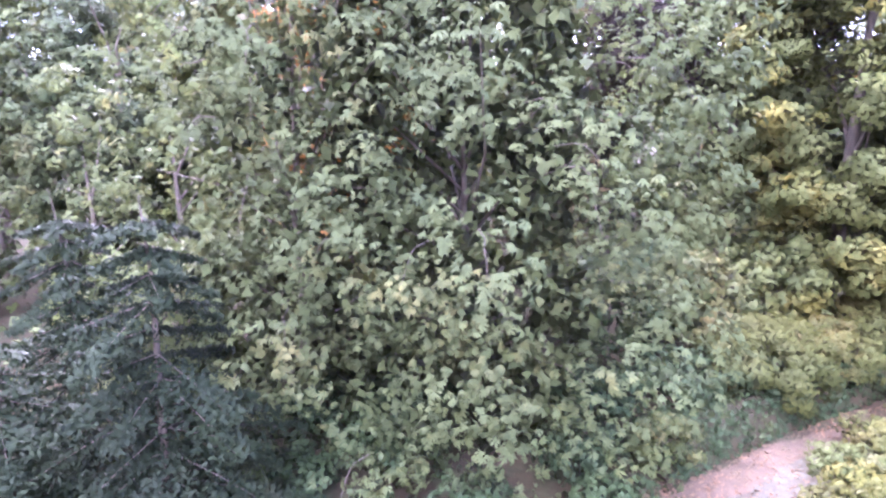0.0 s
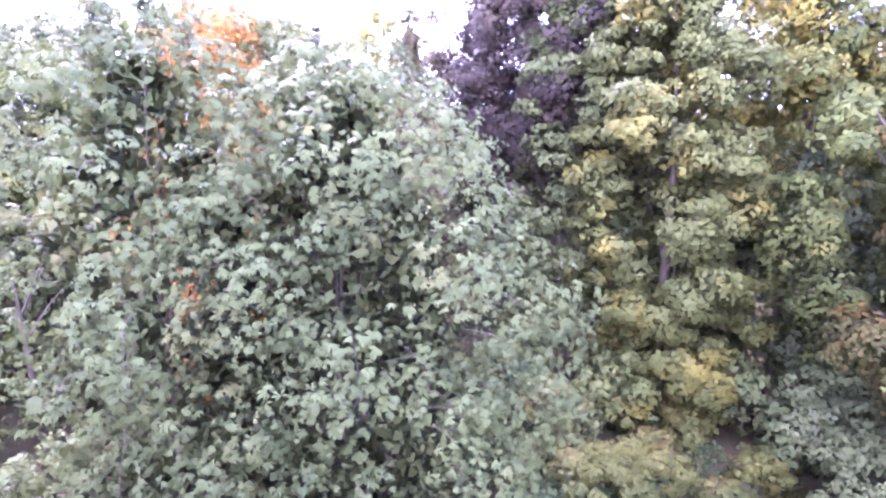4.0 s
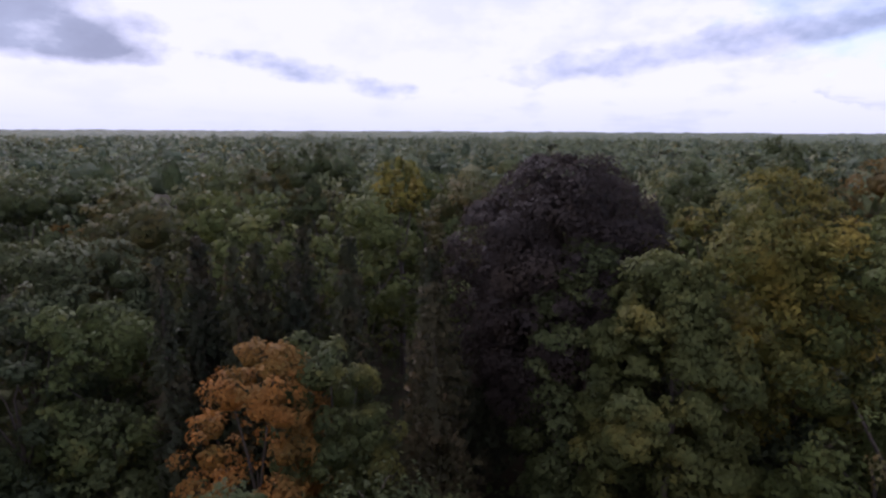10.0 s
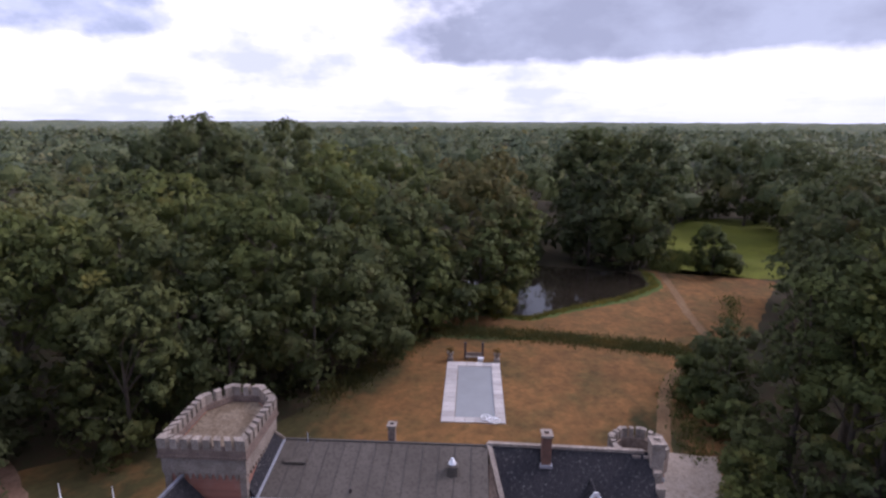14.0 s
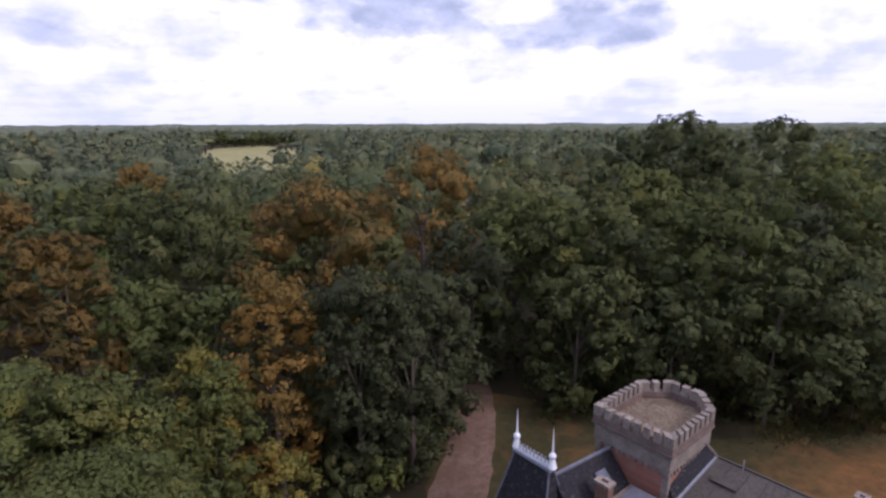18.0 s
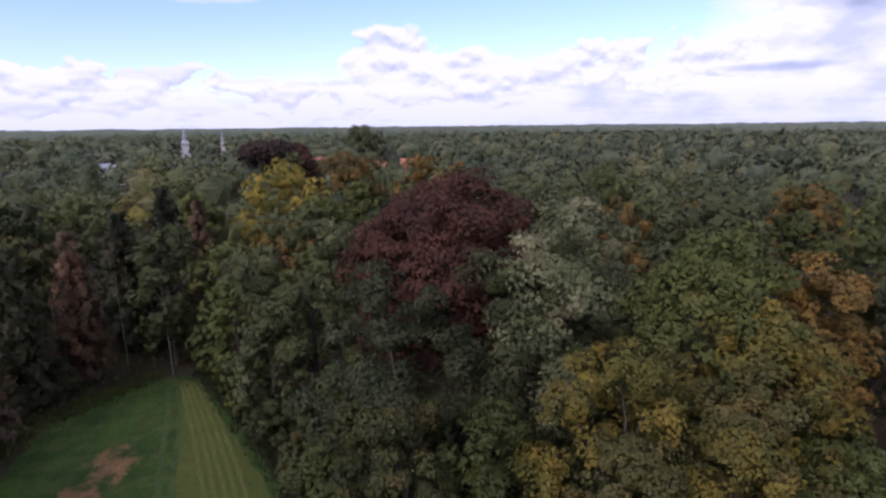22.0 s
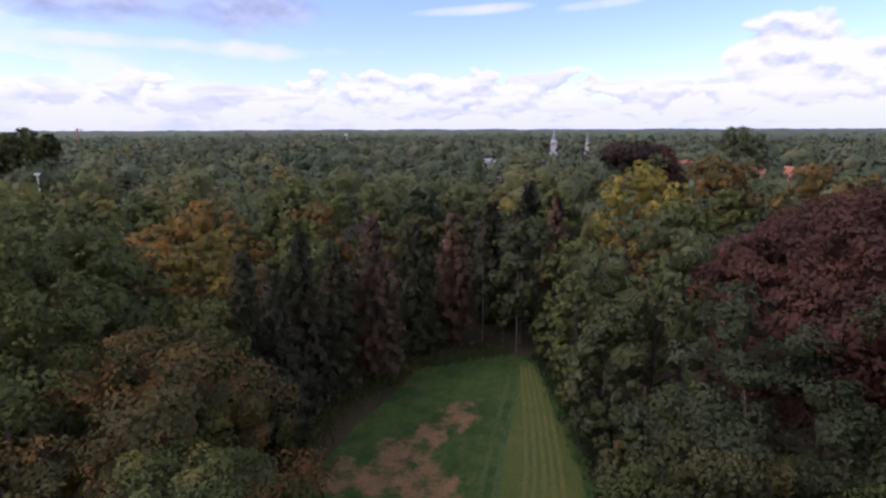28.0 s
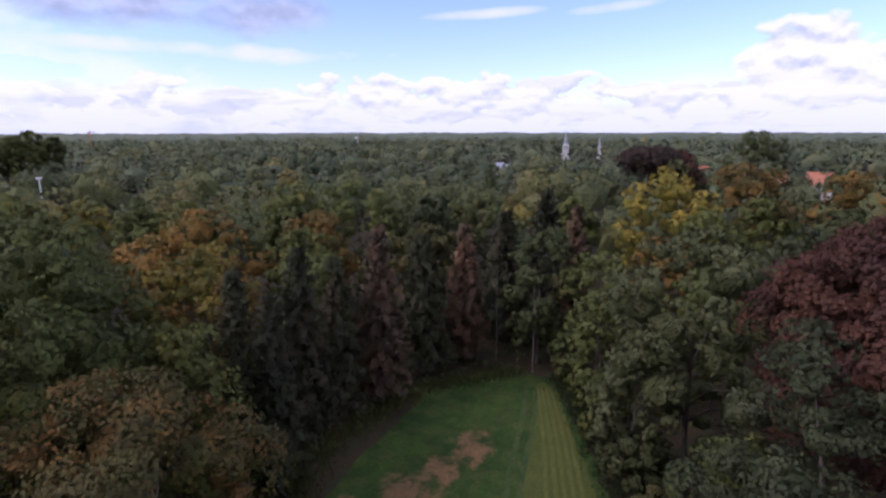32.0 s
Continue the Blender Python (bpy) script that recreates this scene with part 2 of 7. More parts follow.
def leaf_material(name, a, b, autumn, amount, stuff=False, fine=6.5, gaps=0.455, soft=4.5):
    """Foliage: two greens in patches, autumn-coloured patches, each leaf its own tone."""
    m = Nodes(name)
    co = m.coords()
    oi = m.n("ObjectInfo").outputs["Random"]
    w = m.math("MULTIPLY", oi, 40.0)
    if stuff:
        at = m.nt.nodes.new("ShaderNodeAttribute")
        at.attribute_name = "tone"
        oi = at.outputs["Fac"]
    col = m.mix(m.ramp(m.noise(co, 0.12 if stuff else 0.45, 3, 0.6, w), (0.36, 0.0), (0.64, 1.0)), a, b)
    if stuff:
        col = m.mix(1.0, col, m.ramp(oi, (0.0, (0.66, 0.71, 0.72)), (0.3, (0.90, 0.90, 0.90)), (0.6, (1.14, 1.09, 0.94)), (0.78, (0.74, 0.81, 0.82)), (0.95, (1.20, 1.12, 0.88)), (1.0, (1.8, 1.25, 0.65))), "MULTIPLY")
    pt = m.noise(co, 0.30 if not stuff else 0.04, 4, 0.65, m.math("ADD", w, 7.0))
    col = m.mix(m.ramp(pt, (0.62 - 0.34 * amount, 0.0), (0.74 - 0.30 * amount, 1.0)), col, autumn)
    isl = m.n("NewGeometry").outputs["Random Per Island"]
    col = m.mix(1.0, col, m.ramp(isl, (0.0, (0.90, 0.91, 0.90)), (0.55, (1.0, 1.0, 1.0)), (0.92, (1.08, 1.07, 1.04)), (1.0, (1.18, 1.16, 1.08))), "MULTIPLY")
    if not stuff:
        col = m.mix(1.0, col, m.ramp(oi, (0.0, (0.74, 0.78, 0.80)), (0.5, (1.0, 1.0, 1.0)), (1.0, (1.24, 1.18, 1.08))), "MULTIPLY")
    # small leaves inside each spray: their tones, and the gaps between them
    lf = m.noise(co, fine * 1.7, 2, 0.6)
    col = m.mix(1.0, col, m.ramp(lf, (0.30, (0.86, 0.87, 0.88)), (0.5, (1.0, 1.0, 1.0)), (0.72, (1.14, 1.13, 1.09))), "MULTIPLY")
    # leaves of a clump lie roughly along its surface
    lie = m.nt.nodes.new("ShaderNodeAttribute")
    lie.attribute_name = "lie"
    geo = m.n("NewGeometry").outputs["Normal"]
    vm = m.nt.nodes.new("ShaderNodeVectorMath")
    vm.operation = "MULTIPLY_ADD"
    vm.inputs[1].default_value = (soft, soft, soft)
    m.nt.links.new(lie.outputs["Vector"], vm.inputs[0])
    m.nt.links.new(geo, vm.inputs[2])
    nn = m.nt.nodes.new("ShaderNodeVectorMath")
    nn.operation = "NORMALIZE"
    m.nt.links.new(vm.outputs[0], nn.inputs[0])
    mat = m.finish(col, 0.65, nn.outputs[0], spec=0.15, translucent=0.28)
    if gaps:
        whole = m.out.inputs[0].links[0].from_socket
        cut = m.ramp(m.noise(co, fine, 3, 0.62, 3.0), (gaps - 0.02, 0.0), (gaps + 0.02, 1.0))
        mx = m.n("MixShader", Fac=cut)
        m.nt.links.new(m.n("BsdfTransparent").outputs[0], mx.inputs[1])
        m.nt.links.new(whole, mx.inputs[2])
        m.nt.links.new(mx.outputs[0], m.out.inputs[0])
    return mat


LEAF = {
    "green": leaf_material("leaf_green", (0.070, 0.087, 0.025), (0.107, 0.122, 0.033), (0.160, 0.144, 0.036), 0.19),
    "dark": leaf_material("leaf_dark", (0.056, 0.070, 0.025), (0.089, 0.101, 0.034), (0.118, 0.110, 0.039), 0.18),
    "pale": leaf_material("leaf_pale", (0.054, 0.065, 0.027), (0.080, 0.094, 0.039), (0.121, 0.126, 0.059), 0.20),
    "lime": leaf_material("leaf_lime", (0.105, 0.108, 0.024), (0.156, 0.142, 0.030), (0.250, 0.190, 0.036), 0.38),
    "olive": leaf_material("leaf_olive", (0.067, 0.070, 0.023), (0.097, 0.092, 0.030), (0.144, 0.107, 0.032), 0.35),
    "yellow": leaf_material("leaf_yellow", (0.078, 0.081, 0.019), (0.122, 0.110, 0.023), (0.196, 0.148, 0.026), 0.45),
    "rust": leaf_material("leaf_rust", (0.084, 0.076, 0.024), (0.124, 0.092, 0.026), (0.205, 0.118, 0.028), 0.60),
    "russet": leaf_material("leaf_russet", (0.072, 0.068, 0.022), (0.106, 0.088, 0.026), (0.215, 0.106, 0.028), 0.44),
    "orange": leaf_material("leaf_orange", (0.125, 0.088, 0.023), (0.204, 0.106, 0.023), (0.267, 0.113, 0.022), 0.60),
    "flame": leaf_material("leaf_flame", (0.110, 0.084, 0.024), (0.156, 0.102, 0.026), (0.204, 0.118, 0.026), 0.55),
    "purple": leaf_material("leaf_copper", (0.063, 0.030, 0.022), (0.089, 0.039, 0.025), (0.112, 0.050, 0.027), 0.35),
    "spruce": leaf_material("needles_dark", (0.032, 0.038, 0.019), (0.048, 0.052, 0.024), (0.078, 0.060, 0.030), 0.32),
    "larch": leaf_material("needles_olive", (0.050, 0.046, 0.021), (0.074, 0.062, 0.027), (0.110, 0.078, 0.036), 0.40),
    "brown": leaf_material("needles_brown", (0.079, 0.062, 0.037), (0.113, 0.080, 0.046), (0.158, 0.092, 0.052), 0.55),
    "ivy": leaf_material("leaf_ivy", (0.028, 0.046, 0.017), (0.044, 0.064, 0.024), (0.079, 0.083, 0.028), 0.2),
    "weed": leaf_material("leaf_weed", (0.057, 0.072, 0.023), (0.083, 0.092, 0.030), (0.114, 0.102, 0.039), 0.4),
    # greyer, bluer and paler than the near leaves: distance haze put into the colour
    "far": leaf_material("leaf_far_hazed", (0.101, 0.124, 0.071), (0.138, 0.159, 0.084), (0.174, 0.166, 0.078), 0.28, stuff=True, fine=1.8, gaps=0.38),
    "mid": leaf_material("leaf_mid_hazed", (0.089, 0.108, 0.047), (0.129, 0.146, 0.059), (0.176, 0.156, 0.056), 0.28, stuff=True, fine=3.0, gaps=0.42),
    "plum": leaf_material("leaf_plum", (0.036, 0.026, 0.021), (0.052, 0.036, 0.028), (0.068, 0.046, 0.030), 0.3),
    "silver": leaf_material("leaf_silver", (0.098, 0.114, 0.045), (0.160, 0.168, 0.070), (0.290, 0.268, 0.135), 0.42),
    "gold": leaf_material("leaf_gold", (0.120, 0.120, 0.027), (0.192, 0.175, 0.032), (0.278, 0.215, 0.037), 0.45),
    "fresh": leaf_material("leaf_fresh", (0.072, 0.088, 0.025), (0.110, 0.125, 0.033), (0.180, 0.163, 0.040), 0.22),
    # leaf_pale scaled to three quarters, so shade is put into the leaf colour
    "deep": leaf_material("leaf_pale_dimmed", (0.039, 0.048, 0.020), (0.059, 0.070, 0.029), (0.089, 0.093, 0.044), 0.20),
    "chestnut": leaf_material("leaf_chestnut", (0.057, 0.071, 0.026), (0.086, 0.101, 0.036), (0.140, 0.133, 0.048), 0.18, gaps=0, soft=1.7),
    "hornbeam": leaf_material("leaf_hornbeam", (0.073, 0.085, 0.025), (0.110, 0.116, 0.032), (0.195, 0.165, 0.037), 0.27),
    "fir": leaf_material("needles_green", (0.014, 0.021, 0.008), (0.021, 0.030, 0.011), (0.034, 0.032, 0.015), 0.16, gaps=0, soft=2.0),
    "herb": leaf_material("leaf_herb", (0.060, 0.068, 0.017), (0.086, 0.088, 0.021), (0.118, 0.094, 0.027), 0.32, fine=9.0),
}


def bark_material():
    m = Nodes("bark")
    co = m.coords()
    f = m.noise(co, 3.0, 6, 0.65, stretch=(3, 3, 0.5))
    col = m.ramp(f, (0.3, (0.045, 0.036, 0.028)), (0.7, (0.13, 0.100, 0.072)))
    return m.finish(col, 0.9, m.bump(f, 0.8, 0.05))


def pale_bark_material():
    m = Nodes("pale_bark")
    f = m.noise(m.coords(), 2.5, 6, 0.65, stretch=(3, 3, 0.6))
    return m.finish(m.ramp(f, (0.3, (0.10, 0.085, 0.07)), (0.7, (0.24, 0.21, 0.175))), 0.85, m.bump(f, 0.6, 0.04))


def ground_material(name, cols, big, small, bump=0.5, rough=0.95):
    m = Nodes(name)
    co = m.coords()
    f1, f2, f3 = m.noise(co, big, 5, 0.6), m.noise(co, small, 6, 0.65), m.noise(co, small * 6, 3, 0.6)
    col = m.mix(m.ramp(f1, (0.38, 0.0), (0.62, 1.0)), cols[0], cols[1])
    col = m.mix(m.ramp(f2, (0.45, 0.0), (0.66, 0.8)), col, cols[2])
    col = m.mix(1.0, col, m.ramp(f3, (0.2, (0.7, 0.7, 0.7)), (0.8, (1.3, 1.3, 1.3))), "MULTIPLY")
    return m.finish(col, rough, m.bump(f3, bump, 0.05), spec=0.2)


def lawn_material(name, cols, patch, blobs, big=0.10, small=0.35, ragged=1.6):
    """Grass in which patches with soft ragged edges (x, y, half length, half width) look different."""
    m = Nodes(name)
    co = m.coords()
    f1, f2, f3, f4 = m.noise(co, big, 5, 0.6), m.noise(co, small, 6, 0.65), m.noise(co, small * 6, 3, 0.6), m.noise(co, 0.42, 7, 0.62)
    sx = m.n("SeparateXYZ", Vector=co)
    near = None
    for x, y, rx, ry in blobs:
        dx = m.math("DIVIDE", m.math("SUBTRACT", sx.outputs[0], x), rx)
        dy = m.math("DIVIDE", m.math("SUBTRACT", sx.outputs[1], y), ry)
        d = m.math("SUBTRACT", 1.0, m.math("ADD", m.math("MULTIPLY", dx, dx), m.math("MULTIPLY", dy, dy)))
        near = d if near is None else m.math("MAXIMUM", near, d)
    near = m.math("MAXIMUM", near, -2.0)
    near = m.math("ADD", near, m.math("MULTIPLY", m.math("SUBTRACT", f4, 0.5), 2.0 * ragged * 3.0))
    col = m.mix(m.ramp(f1, (0.38, 0.0), (0.62, 1.0)), cols[0], cols[1])
    col = m.mix(m.ramp(f2, (0.45, 0.0), (0.66, 0.8)), col, cols[2])
    bare = m.mix(m.ramp(f2, (0.40, 0.0), (0.62, 1.0)), patch[0], patch[1])
    col = m.mix(m.ramp(near, (0.0, 0.0), (0.9, 0.9)), col, bare)
    col = m.mix(1.0, col, m.ramp(f4, (0.34, (0.74, 0.78, 0.80)), (0.66, (1.24, 1.20, 1.14))), "MULTIPLY")
    col = m.mix(1.0, col, m.ramp(f3, (0.2, (0.7, 0.7, 0.7)), (0.8, (1.3, 1.3, 1.3))), "MULTIPLY")
    return m.finish(col, 0.95, m.bump(f3, 0.5, 0.05), spec=0.2)


M_BARK, M_PALE_BARK = bark_material(), pale_bark_material()
M_LITTER = ground_material("forest_floor", ((0.028, 0.021, 0.011), (0.044, 0.029, 0.014), (0.025, 0.034, 0.012)), 0.12, 0.8)
# dark patches: green grass with the shade of trees and castle painted in
M_DRY_LAWN = lawn_material("dry_lawn", ((0.134, 0.068, 0.024), (0.180, 0.090, 0.031), (0.085, 0.060, 0.021)), ((0.020, 0.026, 0.009), (0.042, 0.040, 0.015)),
                           ((-50, -38, 15, 10), (-64, -33, 10, 5), (-60, 5.0, 9, 3.4), (-42, -45, 10, 9), (-32, -48, 10, 11), (-24, -42, 12, 12), (-60, -38, 10, 4), (-62, 2.8, 7, 1.8), (-84, -24, 4, 8)), 0.07, 0.16, 0.45)
M_FRONT = lawn_material("front_grass", ((0.018, 0.042, 0.007), (0.030, 0.058, 0.009), (0.052, 0.060, 0.014)), ((0.155, 0.086, 0.040), (0.100, 0.068, 0.028)),
                        ((61.3, 12.4, 4.4, 2.4), (56.4, 14.6, 3.6, 2.2), (51.5, 16.8, 4.6, 3.4), (46.4, 21.4, 3.4, 2.6), (46.6, 13.6, 4.6, 4.6), (47.0, 18.2, 3.4, 3.0)), 0.12, 0.45, 0.95)
M_GRASS = ground_material("grass", ((0.026, 0.050, 0.013), (0.040, 0.066, 0.016), (0.062, 0.066, 0.020)), 0.10, 0.35)
M_MEADOW = ground_material("meadow", ((0.086, 0.100, 0.010), (0.112, 0.122, 0.012), (0.082, 0.082, 0.012)), 0.05, 0.3)
M_RIM = ground_material("lush_grass", ((0.050, 0.082, 0.018), (0.075, 0.105, 0.024), (0.085, 0.085, 0.026)), 0.25, 0.9)
M_MOWN = ground_material("mown_strip", ((0.054, 0.068, 0.013), (0.072, 0.080, 0.016), (0.044, 0.062, 0.012)), 0.12, 0.6)
M_TRACK = ground_material("sandy_track", ((0.165, 0.096, 0.046), (0.190, 0.120, 0.062), (0.13, 0.076, 0.034)), 0.3, 1.2)
M_GRAVEL = ground_material("gravel", ((0.32, 0.255, 0.195), (0.39, 0.315, 0.25), (0.22, 0.165, 0.115)), 0.5, 2.5)
M_REDTRACK = ground_material("reddish_track", ((0.145, 0.088, 0.060), (0.185, 0.120, 0.084), (0.105, 0.063, 0.040)), 0.25, 0.9)
M_FIELD = ground_material("stubble_field", ((0.24, 0.21, 0.085), (0.29, 0.25, 0.11), (0.17, 0.19, 0.06)), 0.02, 0.1)
M_PATH = ground_material("path_gravel", ((0.052, 0.048, 0.032), (0.074, 0.070, 0.050), (0.048, 0.036, 0.021)), 0.9, 3.0)
M_LEAFLITTER = ground_material("fallen_leaves", ((0.062, 0.042, 0.027), (0.090, 0.058, 0.036), (0.045, 0.034, 0.020)), 0.6, 3.0)
M_STRIPE = ground_material("mower_stripe", ((0.078, 0.086, 0.018), (0.098, 0.100, 0.023), (0.060, 0.074, 0.016)), 0.3, 1.5)


# ---- helpers for meshes ----
def part(name, bm, material, parent=None, label=""):
    """Links a bmesh as one mesh object under a thing or a part."""
    me = bpy.data.meshes.new(name)
    bm.to_mesh(me)
    bm.free()
    me.materials.append(material)
    ob = new(name, me)
    ob.parent = parent
    return tagged(ob, label)


def thing(name, label, category, x=0.0, y=0.0, z=0.0, rz=0.0, group="", kind=""):
    ob = new(name)
    ob.matrix_world = pose(x, y, z, 0, 0, rz)
    return tagged(ob, label, category, group, kind)


def quick_mesh(name, verts, quads, material, tris=None, tone=None, lie=None):
    """A mesh from numpy arrays of corners, quads and triangles."""
    me = bpy.data.meshes.new(name)
    nq, ntr = len(quads), 0 if tris is None else len(tris)
    me.vertices.add(len(verts))
    me.vertices.foreach_set("co", np.asarray(verts, np.float32).ravel())
    loops = quads.ravel() if not ntr else np.concatenate([quads.ravel(), tris.ravel()])
    me.loops.add(len(loops))
    me.loops.foreach_set("vertex_index", loops.astype(np.int32))
    me.polygons.add(nq + ntr)
    start = np.concatenate([np.arange(nq) * 4, nq * 4 + np.arange(ntr) * 3])
    me.polygons.foreach_set("loop_start", start.astype(np.int32))
    if tone is not None:
        at = me.attributes.new("tone", "FLOAT", "FACE")
        at.data.foreach_set("value", np.asarray(tone, np.float32))
    if lie is not None:
        at = me.attributes.new("lie", "FLOAT_VECTOR", "FACE")
        at.data.foreach_set("vector", np.asarray(lie, np.float32).ravel())
    me.update(calc_edges=True)
    me.materials.append(material)
    return me


def unit(v):
    return v / np.maximum(np.linalg.norm(v, axis=-1, keepdims=True), 1e-9)


def ico(level):
    bm = bmesh.new()
    bmesh.ops.create_icosphere(bm, subdivisions=level, radius=1.0)
    bm.verts.ensure_lookup_table()
    v = np.array([w.co[:] for w in bm.verts])
    f = np.array([[w.index for w in p.verts] for p in bm.faces])
    bm.free()
    return v, f


ICO1 = ico(1)


def leaves(rng, p, nrm, size, droop=0.35, fold=0.25, slim=0.62):
    """Folded leaf sprays at the places p that face nrm: corners (n*4, 3) and quads."""
    n = len(p)
    nrm = unit(nrm)
    side = unit(np.cross(nrm, rng.normal(size=(n, 3))))
    along = unit(np.cross(side, nrm) + np.array([0, 0, -droop]))
    s = (size * rng.uniform(0.6, 1.35, n))[:, None]
    base = p - along * s * 0.5
    tip = p + along * s * 0.5 - nrm * s * 0.12
    a = p + side * s * slim * 0.5 + nrm * s * fold * 0.4
    b = p - side * s * slim * 0.5 + nrm * s * fold * 0.4
    v = np.stack([base, a, tip, b], 1).reshape(-1, 3)
    return v, np.arange(n * 4).reshape(n, 4)


def lobes_of(rng, h, r, z0, flat=0.8, count=None, point=0.0, full=0.0, even=False):
    """Clumps of a crown: centres and radii. point: 0 a round crown, 1 a pointed one; full: 1 as wide below as in the middle."""
    zc, hz = (h + z0) / 2, (h - z0) / 2
    big = r * (0.34 if hz > r else 0.40)
    count = count or int(np.clip(1.15 * 2 * r * hz / big**2, 18, 60))
    k = np.arange(count) + 0.5
    cz = 1 - 2 * k / count
    th = k * 2.39996 + rng.uniform(0, 6.28) + rng.normal(0, 0.35, count)
    up = np.sqrt(np.maximum(1 - np.clip(cz, 0, 1) ** 2.1, 0.015))
    low = 1 - (0.62 - 0.5 * full) * np.clip(-cz, 0, 1) ** 1.5
    ring = np.where(cz > 0, up, low)
    lob_r = big * rng.uniform(0.55, 1.35, count)
    wide = 1.0 - point * np.clip((cz + 1) / 2, 0, 1) * 0.85
    rr = np.maximum(r - lob_r * 0.85, 0.2 * r) * ring * wide * (rng.uniform(0.88, 1.04, count) if even else rng.uniform(0.70, 1.16, count))
    lob_r = lob_r * (1 - 0.45 * point * np.clip((cz + 1) / 2, 0, 1))
    z = zc + cz * (hz - lob_r * 0.72) + rng.normal(0, 0.035 * hz, count)
    c = np.stack([np.cos(th) * rr, np.sin(th) * rr, z], 1)
    # one leaning side makes every crown its own shape
    a = rng.uniform(0, 6.28)
    c[:, :2] += np.array([np.cos(a), np.sin(a)]) * ((0.04 if even else 0.16) * r * (cz + 0.3))[:, None]
    return c, lob_r, np.array([1, 1, flat])


def crown_arrays(rng, h, r, z0, size, density, flat=0.8, point=0.0, count=None, full=0.0, thin=False, rear=None, even=False):
    """A crown in three scales: limbs' clumps, the twigs' tufts on each clump, and leaf sprays on each tuft."""
    c, lr, squash = lobes_of(rng, h, r, z0, flat, count, point, full, even)
    hz = 0.5 * (h - z0)
    mid = np.array([0, 0, z0 + 0.42 * (h - z0)])
    away = unit((c - mid) * np.array([1, 1, r / hz]) + 1e-6)
    # tufts sit on the upper and outer side of their clump
    m = 13
    w1 = np.repeat(np.arange(len(c)), m)
    d1 = unit(rng.normal(size=(len(w1), 3)) + 0.75 * away[w1] + np.array([0, 0, 0.45]))
    s = c[w1] + d1 * (lr[w1] * rng.uniform(0.66, 1.02, len(w1)))[:, None] * squash
    sr = lr[w1] * rng.uniform(0.24, 0.52, len(w1))
    # tufts buried in other clumps do not show
    keep = np.ones(len(s), bool)
    for j in range(len(c)):
        q = (s - c[j]) / (lr[j] * squash)
        keep &= ((q**2).sum(1) > 0.55) | (w1 == j)
    s, sr, d1, w1 = s[keep], sr[keep], d1[keep], w1[keep]
    n = np.maximum((density * 9.0 * sr**2 / (size**2 * 0.5)).astype(int), 3)
    which = np.repeat(np.arange(len(s)), n)
    d2 = unit(rng.normal(size=(len(which), 3)) + 0.55 * d1[which] + np.array([0, 0, 0.40]))
    p = s[which] + d2 * (sr[which] * rng.uniform(0.62, 1.08, len(which)))[:, None] * np.array([1, 1, 0.72])
    ok = p[:, 2] > 0.15
    if thin:
        # deep in the wood the lower branches are sparse
        ok &= (p[:, 2] > 0.46 * h) | (rng.random(len(p)) < 0.12)
    if rear is not None:
        # fewer leaves low on the side that faces deep wood
        ok &= (p[:, :2] @ rear < 0.20 * r) | (p[:, 2] > 0.72 * h) | (rng.random(len(p)) < 0.25)
    p, d2, which = p[ok], d2[ok], which[ok]
    lie = unit(0.62 * d2 + 0.50 * d1[which] + 0.42 * unit((p - mid) * np.array([1, 1, r / hz])) + np.array([0, 0, 0.15]))
    nrm = d2 + 0.4 * d1[which] + rng.normal(0, 0.42, p.shape) + np.array([0, 0, 0.35])
    v, qd = leaves(rng, p, nrm, size)
    # the dense inside of each clump
    iv, jf = ICO1
    cv = (c[:, None, :] + iv[None] * (lr[:, None, None] * 0.55 * rng.uniform(0.75, 1.15, (len(c), len(iv), 1))) * squash).reshape(-1, 3)
    cv[:, 2] = np.maximum(cv[:, 2], 0.1)
    cf = (jf[None] + (np.arange(len(c)) * len(iv))[:, None, None]).reshape(-1, 3) + len(v)
    lie = np.concatenate([lie, np.tile(unit(iv[jf].mean(1)), (len(c), 1))])
    return np.concatenate([v, cv]), qd, cf, c, lr, lie


